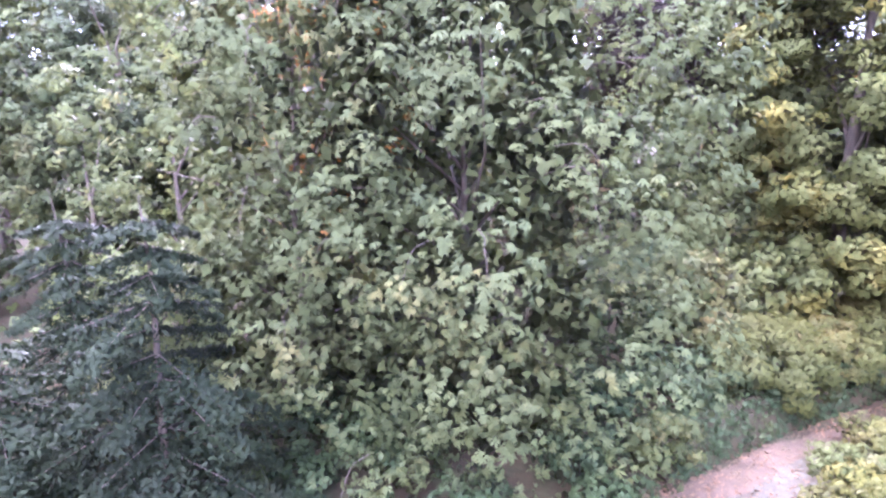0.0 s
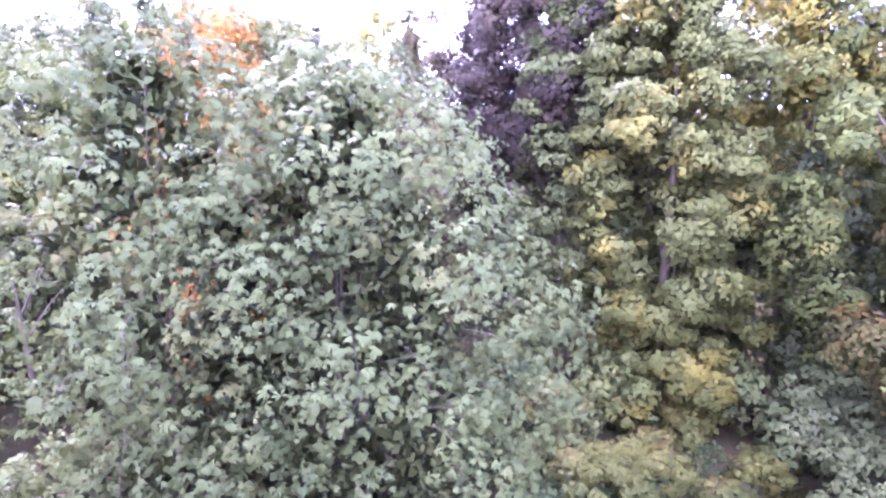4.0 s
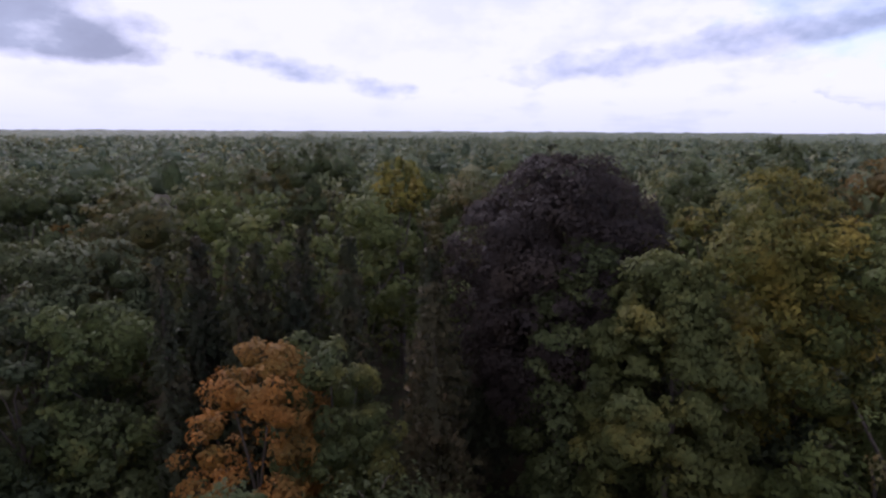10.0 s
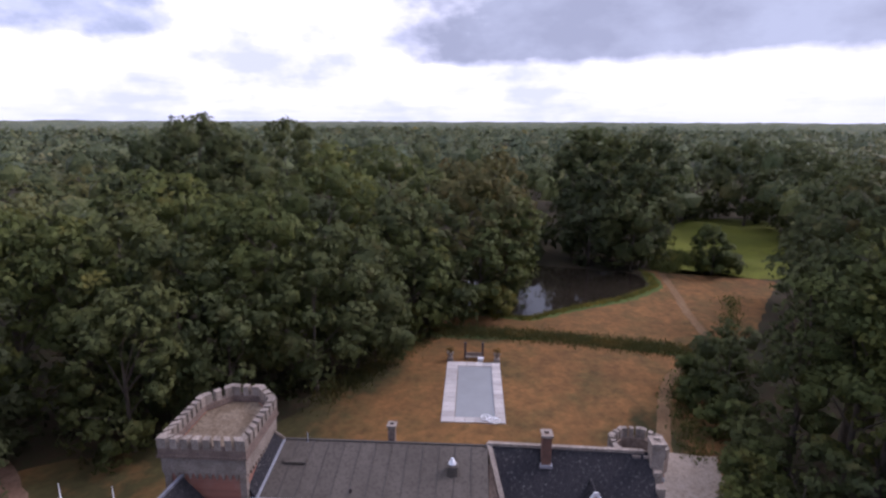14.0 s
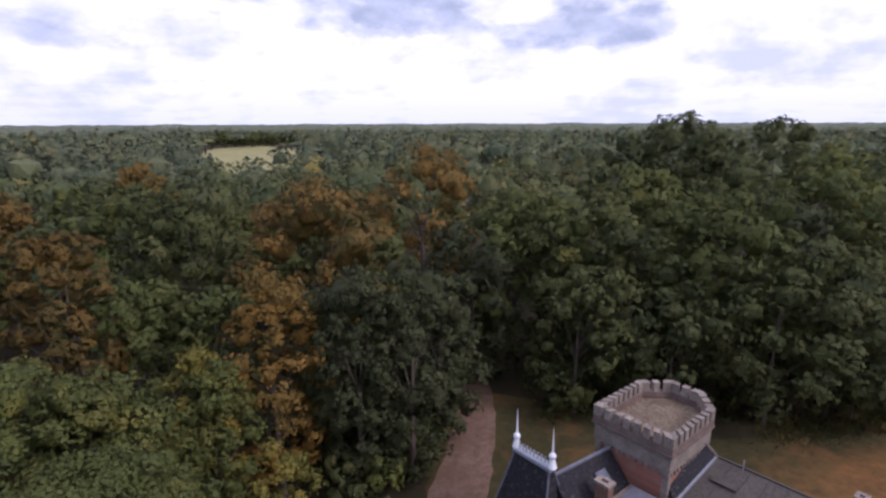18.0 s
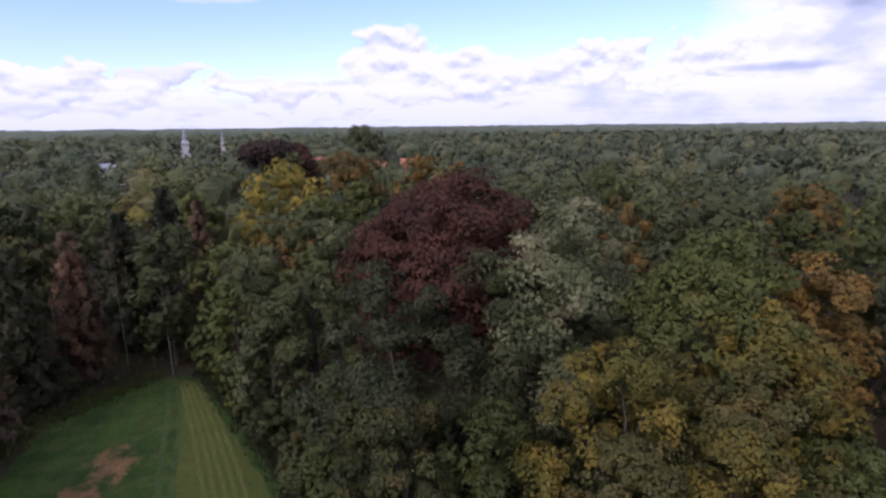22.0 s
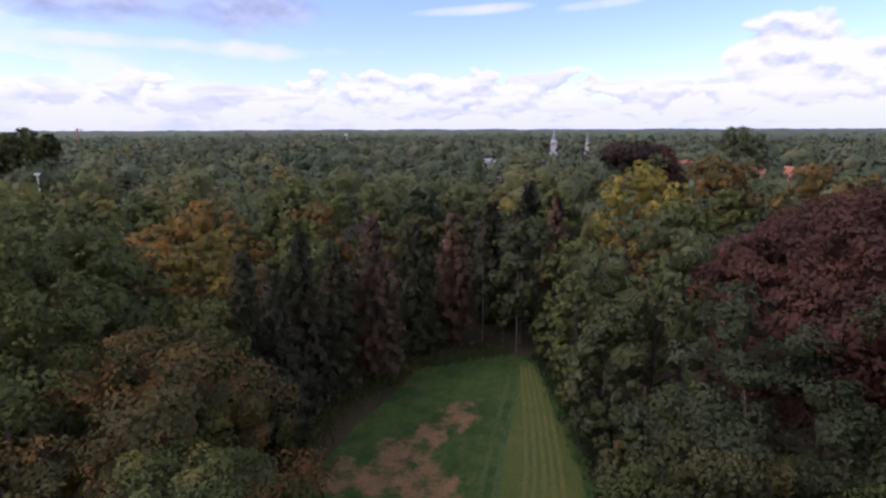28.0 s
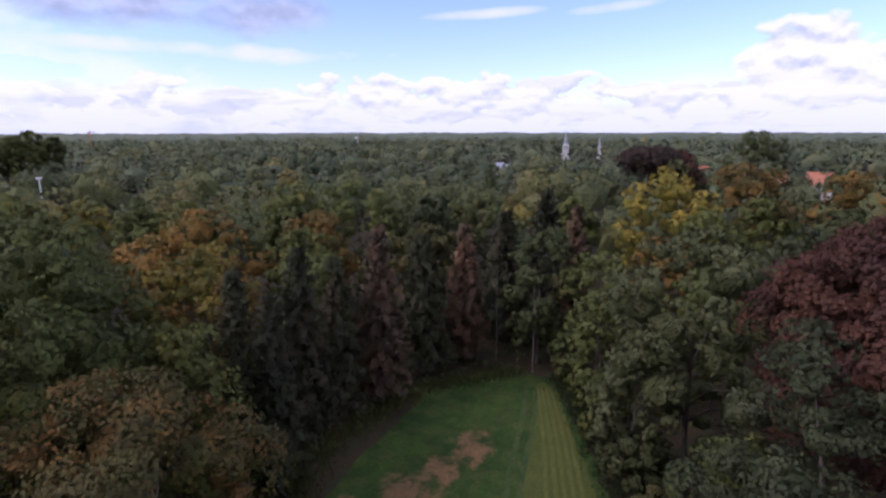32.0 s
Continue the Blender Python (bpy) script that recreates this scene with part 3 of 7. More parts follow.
def drooping_clumps(rng, h, r, z0, size, clumps, each, front):
    """A crown of hanging clumps: tufts over each clump's top and down its outer side, fans of leaflets on each tuft. front: the open side."""
    k = np.arange(clumps) + 0.5
    zf = 1 - k / clumps * 0.98
    th = k * 2.39996 + rng.normal(0, 0.3, clumps)
    ring = np.sqrt(np.clip(1 - np.clip((zf - 0.45) / 0.55, 0, 1) ** 2.6, 0.03, 1)) * (1 - 0.10 * np.clip(0.3 - zf, 0, 1))
    lr = rng.uniform(0.70, 1.45, clumps) * (0.75 + 0.09 * r)
    lump = 1 + 0.15 * np.sin(3 * th + 1.0) * np.sin(4.0 * zf + 2.0)
    rr = np.maximum(r * ring * lump * (1 + 0.10 * (zf < 0.3)) - lr * 0.8, 0.05 * r) * rng.uniform(0.74, 1.08, clumps)
    # hollows between the boughs, where the crown falls back
    hollow = np.sin(2.3 * th + 5.0 * zf + 0.8) * np.sin(9.0 * zf - 1.7 * th) > 0.42
    rr = np.where(hollow & (zf < 0.85), rr * 0.62, rr)
    c = np.stack([np.cos(th) * rr, np.sin(th) * rr, z0 + zf * (h - z0) - lr * 0.7], 1)
    out = np.stack([np.cos(th), np.sin(th), 0 * th], 1)
    # tufts
    m = 16
    w1 = np.repeat(np.arange(clumps), m)
    d1 = unit(rng.normal(size=(len(w1), 3)) * np.array([1, 1, 0.8]) + 0.85 * out[w1] + np.array([0, 0, 0.50]))
    t = c[w1] + d1 * (lr[w1] * rng.uniform(0.62, 1.05, len(w1)))[:, None] * np.array([1, 1, 0.66])
    rim = ((d1 * out[w1]).sum(1) > 0.3) * rng.uniform(0, 1, len(w1))
    t[:, 2] -= rim * lr[w1] * 0.85
    tr = lr[w1] * rng.uniform(0.22, 0.42, len(w1))
    n = np.maximum((each * (tr / tr.mean()) ** 2).astype(int), 3)
    # fewer leaves where no one looks
    n = np.where(t[:, :2] @ front < -0.10 * r, n // 5, n)
    w = np.repeat(np.arange(len(t)), n)
    d = unit(rng.normal(size=(len(w), 3)) * np.array([1, 1, 0.8]) + 0.5 * d1[w] + np.array([0, 0, 0.35]))
    p = t[w] + d * (tr[w] * rng.uniform(0.4, 1.1, len(w)))[:, None] * np.array([1, 1, 0.8])
    p[:, 2] = np.maximum(p[:, 2], 0.12)
    mid = np.array([0, 0, 0.35 * h])
    lie = unit(0.50 * d + 0.55 * d1[w] + 0.42 * unit((p - mid) * np.array([1, 1, 2 * r / h])) + np.array([0, 0, 0.12]))
    nrm = unit(d + 0.6 * d1[w] + rng.normal(0, 0.40, p.shape) + np.array([0, 0, 0.3]))
    o = out[w1][w]
    side = unit(np.cross(nrm, 0.6 * rng.normal(size=p.shape) + o))
    fwd = unit(np.cross(side, nrm) + 0.45 * o)
    vs = []
    big = size * rng.uniform(0.65, 1.3, len(p))
    for a in (-1.45, -0.72, 0.0, 0.72, 1.45):
        dirv = unit(fwd * np.cos(a) + side * np.sin(a) + np.array([0, 0, -0.45]))
        wv = unit(np.cross(nrm, dirv))
        L = (big * rng.uniform(0.85, 1.12, len(p)) * (1 - 0.20 * abs(a)))[:, None]
        mp = p + dirv * L * 0.62 + nrm * L * 0.06
        vs.append(np.stack([p, mp + wv * L * 0.14, p + dirv * L - nrm * L * 0.12, mp - wv * L * 0.14], 1))
    v = np.concatenate(vs, 0).reshape(-1, 3)
    q = np.arange(len(v)).reshape(-1, 4)
    lie = np.tile(lie, (5, 1))
    # sparse leaves deep inside
    ni = int(len(p) * 0.9)
    pi = c[rng.integers(0, clumps, ni)] * np.array([0.55, 0.55, 0.93]) + rng.normal(0, 0.45, (ni, 3))
    pi[:, 2] = np.maximum(pi[:, 2], 0.3)
    di = unit(rng.normal(size=(ni, 3)) + np.array([0, 0, 0.4]))
    v2, q2 = leaves(rng, pi, di, 0.44, 0.5, 0.3, 0.75)
    return np.concatenate([v, v2]), np.concatenate([q, q2 + len(v)]), c, lr, np.concatenate([lie, di])


def chestnut(x, y, h, r, leaf, clumps, each, size, label):
    """A big chestnut drooping to the ground: trunk, limbs, bare hanging twigs, and its crown."""
    rng = np.random.default_rng(int(abs(x) * 1009 + abs(y) * 9176))
    v, q, c, lr, lie = drooping_clumps(rng, h, r, 0.3, size, clumps, each, -np.array([x, y]) / math.hypot(x, y))
    crown = quick_mesh("crown", v, q, LEAF[leaf], None, None, lie)
    tv, tq = trunk_arrays(rng, h, r, 0.02, c[rng.permutation(len(c))[:22]], 0.17)
    chunks = [(tv, tq)]
    for k in rng.permutation(len(c))[:46]:
        a = c[k] * np.array([0.8, 0.8, 1.0]) + np.array([0, 0, 0.2])
        o = unit(np.array([c[k][0], c[k][1], 0.0]) + 1e-3)
        L, f = rng.uniform(0.5, 1.5), np.linspace(0, 1, 6)[:, None]
        bow = a + o * lr[k] * 1.15 * np.sqrt(f) + np.array([0, 0, 1.0]) * (0.35 * f - (0.35 + L) * f**2) + rng.normal(0, 0.04, (6, 3))
        chunks.append(tube_arrays(rng, bow, np.linspace(0.022, 0.007, 6), 4))
    tv, tq = join(chunks)
    root = put_tree("tree", x, y, (("trunk", quick_mesh("trunk", tv, tq, M_BARK)), ("crown", crown)), label, "tree", "trees of the park wood")
    return root


def tube_arrays(rng, pts, radii, sides=7):
    """A tapered, bent tube along pts."""
    pts, radii = np.asarray(pts, float), np.asarray(radii, float)
    d = unit(np.gradient(pts, axis=0))
    ref = np.where(np.abs(d[:, 2:3]) > 0.9, np.array([[1.0, 0, 0]]), np.array([[0, 0, 1.0]]))
    s = unit(np.cross(d, ref))
    t = np.cross(d, s)
    a = np.arange(sides) * 2 * np.pi / sides
    v = pts[:, None] + radii[:, None, None] * (np.cos(a)[None, :, None] * s[:, None] + np.sin(a)[None, :, None] * t[:, None])
    k = len(pts)
    i, j = np.meshgrid(np.arange(k - 1), np.arange(sides), indexing="ij")
    q = np.stack([i * sides + j, i * sides + (j + 1) % sides, (i + 1) * sides + (j + 1) % sides, (i + 1) * sides + j], -1).reshape(-1, 4)
    return v.reshape(-1, 3), q


def join(chunks):
    vs, qs, off = [], [], 0
    for v, q in chunks:
        vs.append(v)
        qs.append(q + off)
        off += len(v)
    return np.concatenate(vs), np.concatenate(qs)


def trunk_arrays(rng, h, r, z0, targets, girth=None):
    g = girth or 0.014 * h
    lean = rng.normal(0, 0.02 * h, 2)
    top = h * 0.66
    zz = np.array([-0.3, 0.25, 0.18 * h, 0.38 * h, 0.54 * h, top])
    pts = np.stack([lean[0] * (zz / h) ** 2, lean[1] * (zz / h) ** 2, zz], 1)
    chunks = [tube_arrays(rng, pts, g * np.array([1.5, 1.15, 0.9, 0.68, 0.4, 0.1]), 8)]
    for tg in targets:
        z = np.clip(tg[2] * rng.uniform(0.45, 0.7), 0.12 * h, top * 0.9)
        b = np.array([np.interp(z, zz, pts[:, 0]), np.interp(z, zz, pts[:, 1]), z])
        mid = (b + tg) / 2 + rng.normal(0, 0.04 * r, 3) + np.array([0, 0, 0.06 * r])
        chunks.append(tube_arrays(rng, [b, mid, tg], [g * 0.36, g * 0.22, g * 0.06], 5))
    return join(chunks)


TREE_WORDS = {
    "green": "mid-green broadleaf tree with dense lumpy crown",
    "dark": "dark green broadleaf tree with deep shady crown",
    "pale": "grey-green broadleaf tree with pale leaf tips",
    "lime": "yellow-green lime tree with turning leaves",
    "olive": "olive-green broadleaf tree touched by autumn",
    "yellow": "golden yellow autumn tree",
    "rust": "green tree with rust-brown autumn patches", "russet": "olive tree with russet leaf tips",
    "orange": "bright orange autumn maple among green trees",
    "flame": "orange-brown autumn tree with narrow top",
    "purple": "purple-red copper beech with wide round crown",
    "hornbeam": "golden green hornbeam with layered branches",
    "fresh": "fresh green broadleaf tree with rounded crown", "deep": "soft-crowned broadleaf tree with leaf colour dimmed for shade",
    "gold": "golden yellow autumn tree",
    "silver": "large tree with silvery pale leaf tips",
    "plum": "dark plum-coloured beech",
    "spruce": "tall dark spruce with drooping needle branches",
    "brown": "dying spruce with browned needles", "larch": "olive-brown spruce with drooping branches",
    "fir": "dark green spruce", "herb": "yellow-green flowering weed clump",
    "ivy": "dark green leafy shrub", "weed": "yellow-green leafy weed clump",
}


def put_tree(kind, x, y, meshes, words, category, group):
    root = thing(kind, words, category, x, y, 0.0, 0.0, group)
    for name, me in meshes:
        ob = new(name, me)
        ob.parent = root
    return root


def tree(x, y, h, r, leaf, z0=0.1, shape="broad", fine=0.0094, label="", full=0.0, dens=None):
    """One tree: trunk with limbs, and a crown of leaf sprays."""
    rng = np.random.default_rng(int(abs(x) * 1009 + abs(y) * 9176 + h * 31))
    dist = math.hypot(x, y)
    size = float(np.clip(fine * dist * (1.20 if dist > 50 else 1.0), 0.2, 1.6))
    if leaf in ("herb", "weed"):
        size = max(size * 0.55, 0.11)
    if shape == "spruce":
        return spruce(x, y, h, r, leaf, rng, label)
    dens = dens or (0.43 if dist < 60 else 0.34)
    flat, point = {"broad": (0.85, 0.0), "layered": (0.55, 0.10), "column": (0.7, 0.50), "bush": (0.85, 0.0)}[shape]
    count = None
    if shape == "bush":
        count, dens = 14, 0.52 if r > 2.8 and dist > 24 else 0.40
    if shape == "layered":
        full, count = 0.85, 100
    if leaf == "hornbeam":
        dens = 0.80
    if shape == "column":
        full = 0.7
    if shape == "broad":
        full = max(full, 0.35)
    if leaf in ("purple", "plum"):
        # beeches have a close, even dome
        count, full = 95, 0.6
    open_front = any(inside(area, np.array([x * (1 - g / dist)]), np.array([y * (1 - g / dist)]))[0] for area in (CLEAR_BACK, CLEAR_FRONT, CLEAR_PATH) for g in (5, 9, 13, 18))
    glade = y > 0 and abs(x) < 1.2 * y and dist < 75
    if glade and shape in ("broad", "layered"):
        full, dens = max(full, 0.75), dens * 1.05
    thin = dist > 52 and not glade and shape in ("broad", "layered", "column") and not open_front
    v, q, t, c, lr, lie = crown_arrays(rng, h, r, max(z0 * h, 0.2), size, dens, flat, point, count=count, full=full, thin=thin, rear=np.array([x, y]) / dist if dist > 24 else None, even=leaf in ("purple", "plum"))
    crown = quick_mesh("crown", v, q, LEAF[leaf], t, None, lie)
    pick = c[rng.permutation(len(c))[: (9 if shape != "bush" else 4)]]
    tv, tq = trunk_arrays(rng, h, r, z0, pick)
    trunk = quick_mesh("trunk", tv, tq, M_BARK)
    if shape == "bush":
        words = label or {"lime": "yellow-green leafy shrub", "green": "round mid-green shrub", "dark": "dark green spreading shrub"}.get(leaf, TREE_WORDS[leaf]) + " beside the clearing"
        return put_tree("shrub", x, y, (("stem", trunk), ("foliage", crown)), words, "shrub", "shrubs round the clearings")
    words = label or TREE_WORDS[leaf] + " in the wood"
    return put_tree("tree", x, y, (("trunk", trunk), ("crown", crown)), words, "tree", "trees of the park wood")


def spruce(x, y, h, r, leaf, rng, label=""):
    dist = math.hypot(x, y)
    near = dist < 22
    size = 0.17 if near else float(np.clip(0.013 * dist, 0.24, 1.3))
    step = 0.62 if near else float(np.clip(0.26 + 0.007 * dist, 0.42, 1.0))
    z = np.arange(h * 0.10, h - 0.3, step)
    P, D = [], []
    limbs = []
    g = 0.013 * h
    for zz in z:
        f = 1 - (zz / h)
        reach = r * (0.16 + 0.92 * f**0.75) * (0.55 if f > 0.85 else 1.0)
        nb = 6 if f < 0.4 else (7 if near else 8)
        for a in rng.uniform(0, 0.8) + np.arange(nb) * 2 * np.pi / nb + rng.normal(0, 0.15, nb):
            if rng.random() < 0.10:
                continue
            R = reach * rng.uniform(0.65, 1.15)
            k = max(int((10.0 if near else 2.3) * R / (size * 0.42)), 6)
            s = ((np.arange(k) + rng.uniform(0, 1, k)) / k) ** 0.8
            out = np.array([np.cos(a), np.sin(a), 0])
            sag = -0.40 * R * s**1.4 + 0.10 * R * s**3
            pts = np.array([0, 0, zz]) + out * (s * R)[:, None] + np.stack([0 * s, 0 * s, sag], 1)
            wide = rng.normal(0, 0.15, k) * R * (1.15 - 0.8 * s)
            pts[:, 2] -= (0.35 * np.abs(wide) + 0.12 * rng.random(k) if near else 0)
            side = np.array([-np.sin(a), np.cos(a), 0]) * wide[:, None]
            P.append(pts + side + rng.normal(0, 0.10 * size, (k, 3)))
            D.append(np.tile(out * (0.45 if near else 0.8) + np.array([0, 0, 0.8 if near else 0.55]), (k, 1)))
            if f > 0.15 and rng.random() < (0.8 if near else 0.35):
                limbs.append(tube_arrays(rng, [(0, 0, zz), (out * R * 0.5)[:3] + np.array([0, 0, zz - 0.16 * R]), out * R * 0.9 + np.array([0, 0, zz - 0.33 * R])], [g * 0.16, g * 0.10, g * 0.04], 4))
    P, D = np.concatenate(P), np.concatenate(D)
    v, q = leaves(rng, P, D + rng.normal(0, 0.45, P.shape), size * 1.2, 0.5 if near else 0.9, 0.15, 0.34 if near else 0.55)
    crown = quick_mesh("crown", v, q, LEAF[leaf], None, None, unit(D + rng.normal(0, 0.15, D.shape)) * 0.8)
    zz = np.array([-0.3, 0.3, h * 0.4, h * 0.75, h * 0.99])
    wob = rng.normal(0, 0.10, (5, 2))
    tr = join([tube_arrays(rng, np.c_[wob, zz], g * np.array([1.4, 1.0, 0.75, 0.42, 0.06]), 8)] + limbs)
    trunk = quick_mesh("trunk", *tr, M_BARK)
    words = label or TREE_WORDS[leaf] + " in the wood"
    return put_tree("spruce", x, y, (("trunk", trunk), ("crown", crown)), words, "tree", "conifers of the park wood")


# ---- plan of the clearings ----
CLEAR_BACK = ((-12, -36), (-21, -62), (-37, -62), (-46, -42), (-58, -37), (-79, -33), (-100, -38), (-132, -28), (-137, 3), (-150, 8), (-206, 26),
              (-206, 34), (-168, 42), (-135, 34), (-97, 22), (-72, 8), (-60, 13), (-48, 12), (-36, 8), (-20, 2), (-9, -6), (-9, -24))
CLEAR_FRONT = ((20, 4), (26, 15), (44, 26), (57, 29), (74, 22), (85, 11), (85, 4), (69, 0), (51, -5), (30, -4))
CLEAR_PATH = ((-1, 10), (4, 10), (13, 22), (14, 29), (8, 28), (0, 17))


def inside(poly, x, y):
    hit = np.zeros(np.shape(x), bool)
    for (x0, y0), (x1, y1) in zip(poly, poly[1:] + poly[:1]):
        cross = (y0 > y) != (y1 > y)
        with np.errstate(divide="ignore", invalid="ignore"):
            hit ^= cross & (x < (x1 - x0) * (y - y0) / ((y1 - y0) or 1e-9) + x0)
    return hit


def outline(poly, rough=0.6, step=2.0, seed=1, smooth=True):
    """The polygon's edge, cut into short steps, rounded and made uneven."""
    rng = np.random.default_rng(seed)
    pts = []
    for (x0, y0), (x1, y1) in zip(poly, poly[1:] + poly[:1]):
        n = max(int(math.hypot(x1 - x0, y1 - y0) / step), 1)
        for k in range(n):
            pts.append((x0 + (x1 - x0) * k / n, y0 + (y1 - y0) * k / n))
    p = np.array(pts)
    for _ in range(3 if smooth else 0):
        p = 0.5 * p + 0.25 * (np.roll(p, 1, 0) + np.roll(p, -1, 0))
    return p + rng.normal(0, rough, p.shape) * (1 if rough else 0)


def sheet(name, poly, z, material, label, category, rough=0.4, step=1.5, seed=1, smooth=True, thick=0.0):
    """A flat piece of ground with an uneven outline, as one piece of the setting."""
    bm = bmesh.new()
    vs = [bm.verts.new((x, y, z)) for x, y in outline(poly, rough, step, seed, smooth)]
    f = bm.faces.new(vs)
    bmesh.ops.triangulate(bm, faces=[f])
    bmesh.ops.recalc_face_normals(bm, faces=bm.faces)
    if sum(p.normal.z * p.calc_area() for p in bm.faces) < 0:
        bmesh.ops.reverse_faces(bm, faces=bm.faces)
    return tagged(part(name, bm, material), label, category, kind="structure")


def strip(name, line, half, z, material, label, category, seed):
    """A trodden strip of uneven width along a line of points."""
    rng = np.random.default_rng(seed)
    p = np.array(line, float)
    at_ = np.concatenate([[0], np.cumsum(np.hypot(*np.diff(p, axis=0).T))])
    u = np.arange(0, at_[-1], 1.2)
    c = np.stack([np.interp(u, at_, p[:, 0]), np.interp(u, at_, p[:, 1])], 1)
    for _ in range(4):
        c[1:-1] = 0.5 * c[1:-1] + 0.25 * (c[:-2] + c[2:])
    d = np.gradient(c, axis=0)
    side = np.stack([-d[:, 1], d[:, 0]], 1) / np.hypot(d[:, 0], d[:, 1])[:, None]
    w = half * rng.uniform(0.8, 1.2, (2, len(c), 1))
    v = np.stack([np.c_[c - side * w[0], np.full(len(c), z)], np.c_[c + side * w[1], np.full(len(c), z)]], 1).reshape(-1, 3)
    k = np.arange(len(c) - 1) * 2
    q = np.stack([k, k + 2, k + 3, k + 1], 1)
    return tagged(new(name, quick_mesh(name, v, q[:, ::-1], material)), label, category, kind="structure")


# ---- ground ----
def ground_disc():
    ring = np.concatenate([[0.01], np.linspace(8, 120, 15), np.geomspace(140, 4950, 22)])
    n = 96
    a = np.arange(n) * 2 * np.pi / n
    v = np.stack([ring[:, None] * np.cos(a), ring[:, None] * np.sin(a), np.zeros((len(ring), n))], -1).reshape(-1, 3)
    i, j = np.meshgrid(np.arange(len(ring) - 1), np.arange(n), indexing="ij")
    q = np.stack([i * n + j, (i + 1) * n + j, (i + 1) * n + (j + 1) % n, i * n + (j + 1) % n], -1).reshape(-1, 4)
    tagged(new("ground", quick_mesh("ground", v, q, M_LITTER)), "leaf-littered forest floor reaching to the horizon", "ground", kind="structure")


ground_disc()
# dry lawn behind the castle, beyond the ditch, and the grass round the pond
sheet("lawn", ((-30, 6), (-16, -8), (-14, -34), (-24, -58), (-34, -58), (-47, -39), (-58, -35.5), (-80, -31), (-86, -8), (-85.5, 10), (-72, 10.5), (-60, 14), (-50, 12.5)), 0.02,
      M_DRY_LAWN, "parched brown lawn behind the castle", "lawn", 0.25, 1.5, 2)
sheet("far_bank", ((-86, -31.5), (-95, -30), (-94, -15), (-103, -8), (-112, 1), (-124, 7), (-136, 4), (-140, 14), (-136, 33), (-118, 27), (-97, 20.5), (-90.5, 12), (-89, -10)), 0.02,
      M_DRY_LAWN, "dry grass bank between ditch and pond", "lawn", 0.25, 1.5, 3)
sheet("meadow", ((-135, 8), (-152, 7), (-206, 17), (-222, 24), (-222, 48), (-170, 47), (-137, 34)), 0.02, M_MEADOW, "bright green meadow in a forest clearing", "meadow", 0.4, 3, 4)
sheet("front_lawn", ((20, 4), (28, 16), (42, 26), (48, 24.8), (55, 24.0), (64, 22.4), (73.5, 21.6), (79, 17), (82.5, 9), (82, 5), (69, 1), (51, -4), (30, -3)), 0.02, M_FRONT,
      "green lawn between the trees", "lawn", 0.25, 1.5, 5)
sheet("mown_strip", ((28, 6.4), (48, 6.0), (60, 6.4), (70, 6.5), (80, 7.4), (81.5, 5.8), (69, 2.0), (51, -2.6), (30, -1.5)), 0.045, M_MOWN,
      "mown yellowish strip of the lawn with wheel marks", "lawn", 0.12, 1.5, 6)


# ---- pond, ditch, tracks ----
def water_material():
    m = Nodes("pond_water")
    f = m.noise(m.coords(), 2.0, 3, 0.5)
    return m.finish((0.020, 0.016, 0.011), 0.06, m.bump(f, 0.05, 0.02), spec=0.5)


M_WATER = water_material()
sheet("pond", ((-94.5, -33), (-95, -16), (-104, -9), (-113, 0), (-123.5, 5.5), (-133, 3), (-132, -26), (-110, -36)), 0.05, M_WATER,
      "dark still pond under trees", "pond", 0.2, 2, 8)
sheet("pond_rim", ((-94.2, -33), (-94.7, -15.8), (-103.8, -8.7), (-112.8, 0.3), (-123.5, 5.9), (-134, 3.4), (-136, 6.4), (-122, 8.4), (-111, 2.2), (-102.4, -7.0), (-93.0, -14.8), (-92.6, -31)), 0.034, M_RIM,
      "lush green grass rim of the pond", "grass", 0.22, 1.2, 14)
sheet("ditch_floor", ((-80, -31.5), (-86.5, -31.5), (-89, -9), (-90, 10.5), (-85.2, 9.5), (-84.5, -9)), 0.012, M_GRASS,
      "grassy ditch bottom", "ditch", 0.2, 2, 9)
# trodden track round the lawn, gravel drive by the castle, reddish drive into the wood
strip("track", ((-54, 5.2), (-63, 5.0), (-74, 5.9), (-79, 7.3), (-86.3, 11.7), (-91.4, 14.1), (-95.5, 13.5), (-106.7, 11.6), (-121.3, 10.2), (-136, 8.2)), 0.75, 0.045, M_TRACK,
      "sandy trodden track across the lawn", "track", 10)
sheet("gravel_drive", ((-57.8, 3.0), (-59.0, 10.2), (-51, 10.6), (-40, 12), (-30, 10), (-26, 3), (-34, 0), (-44, 1.5), (-52, 3.0)), 0.05, M_GRAVEL,
      "pale gravel drive beside the castle", "drive", 0.10, 1.0, 11, False)
sheet("red_drive", ((-11.5, -33), (-16.4, -41.5), (-21.5, -47), (-27, -55), (-33, -64), (-35.5, -62), (-31.2, -53), (-27.0, -46.0), (-23.4, -41), (-21.0, -37), (-16, -31)), 0.05, M_REDTRACK,
      "reddish earth drive leading into the wood", "drive", 0.15, 1.5, 12)


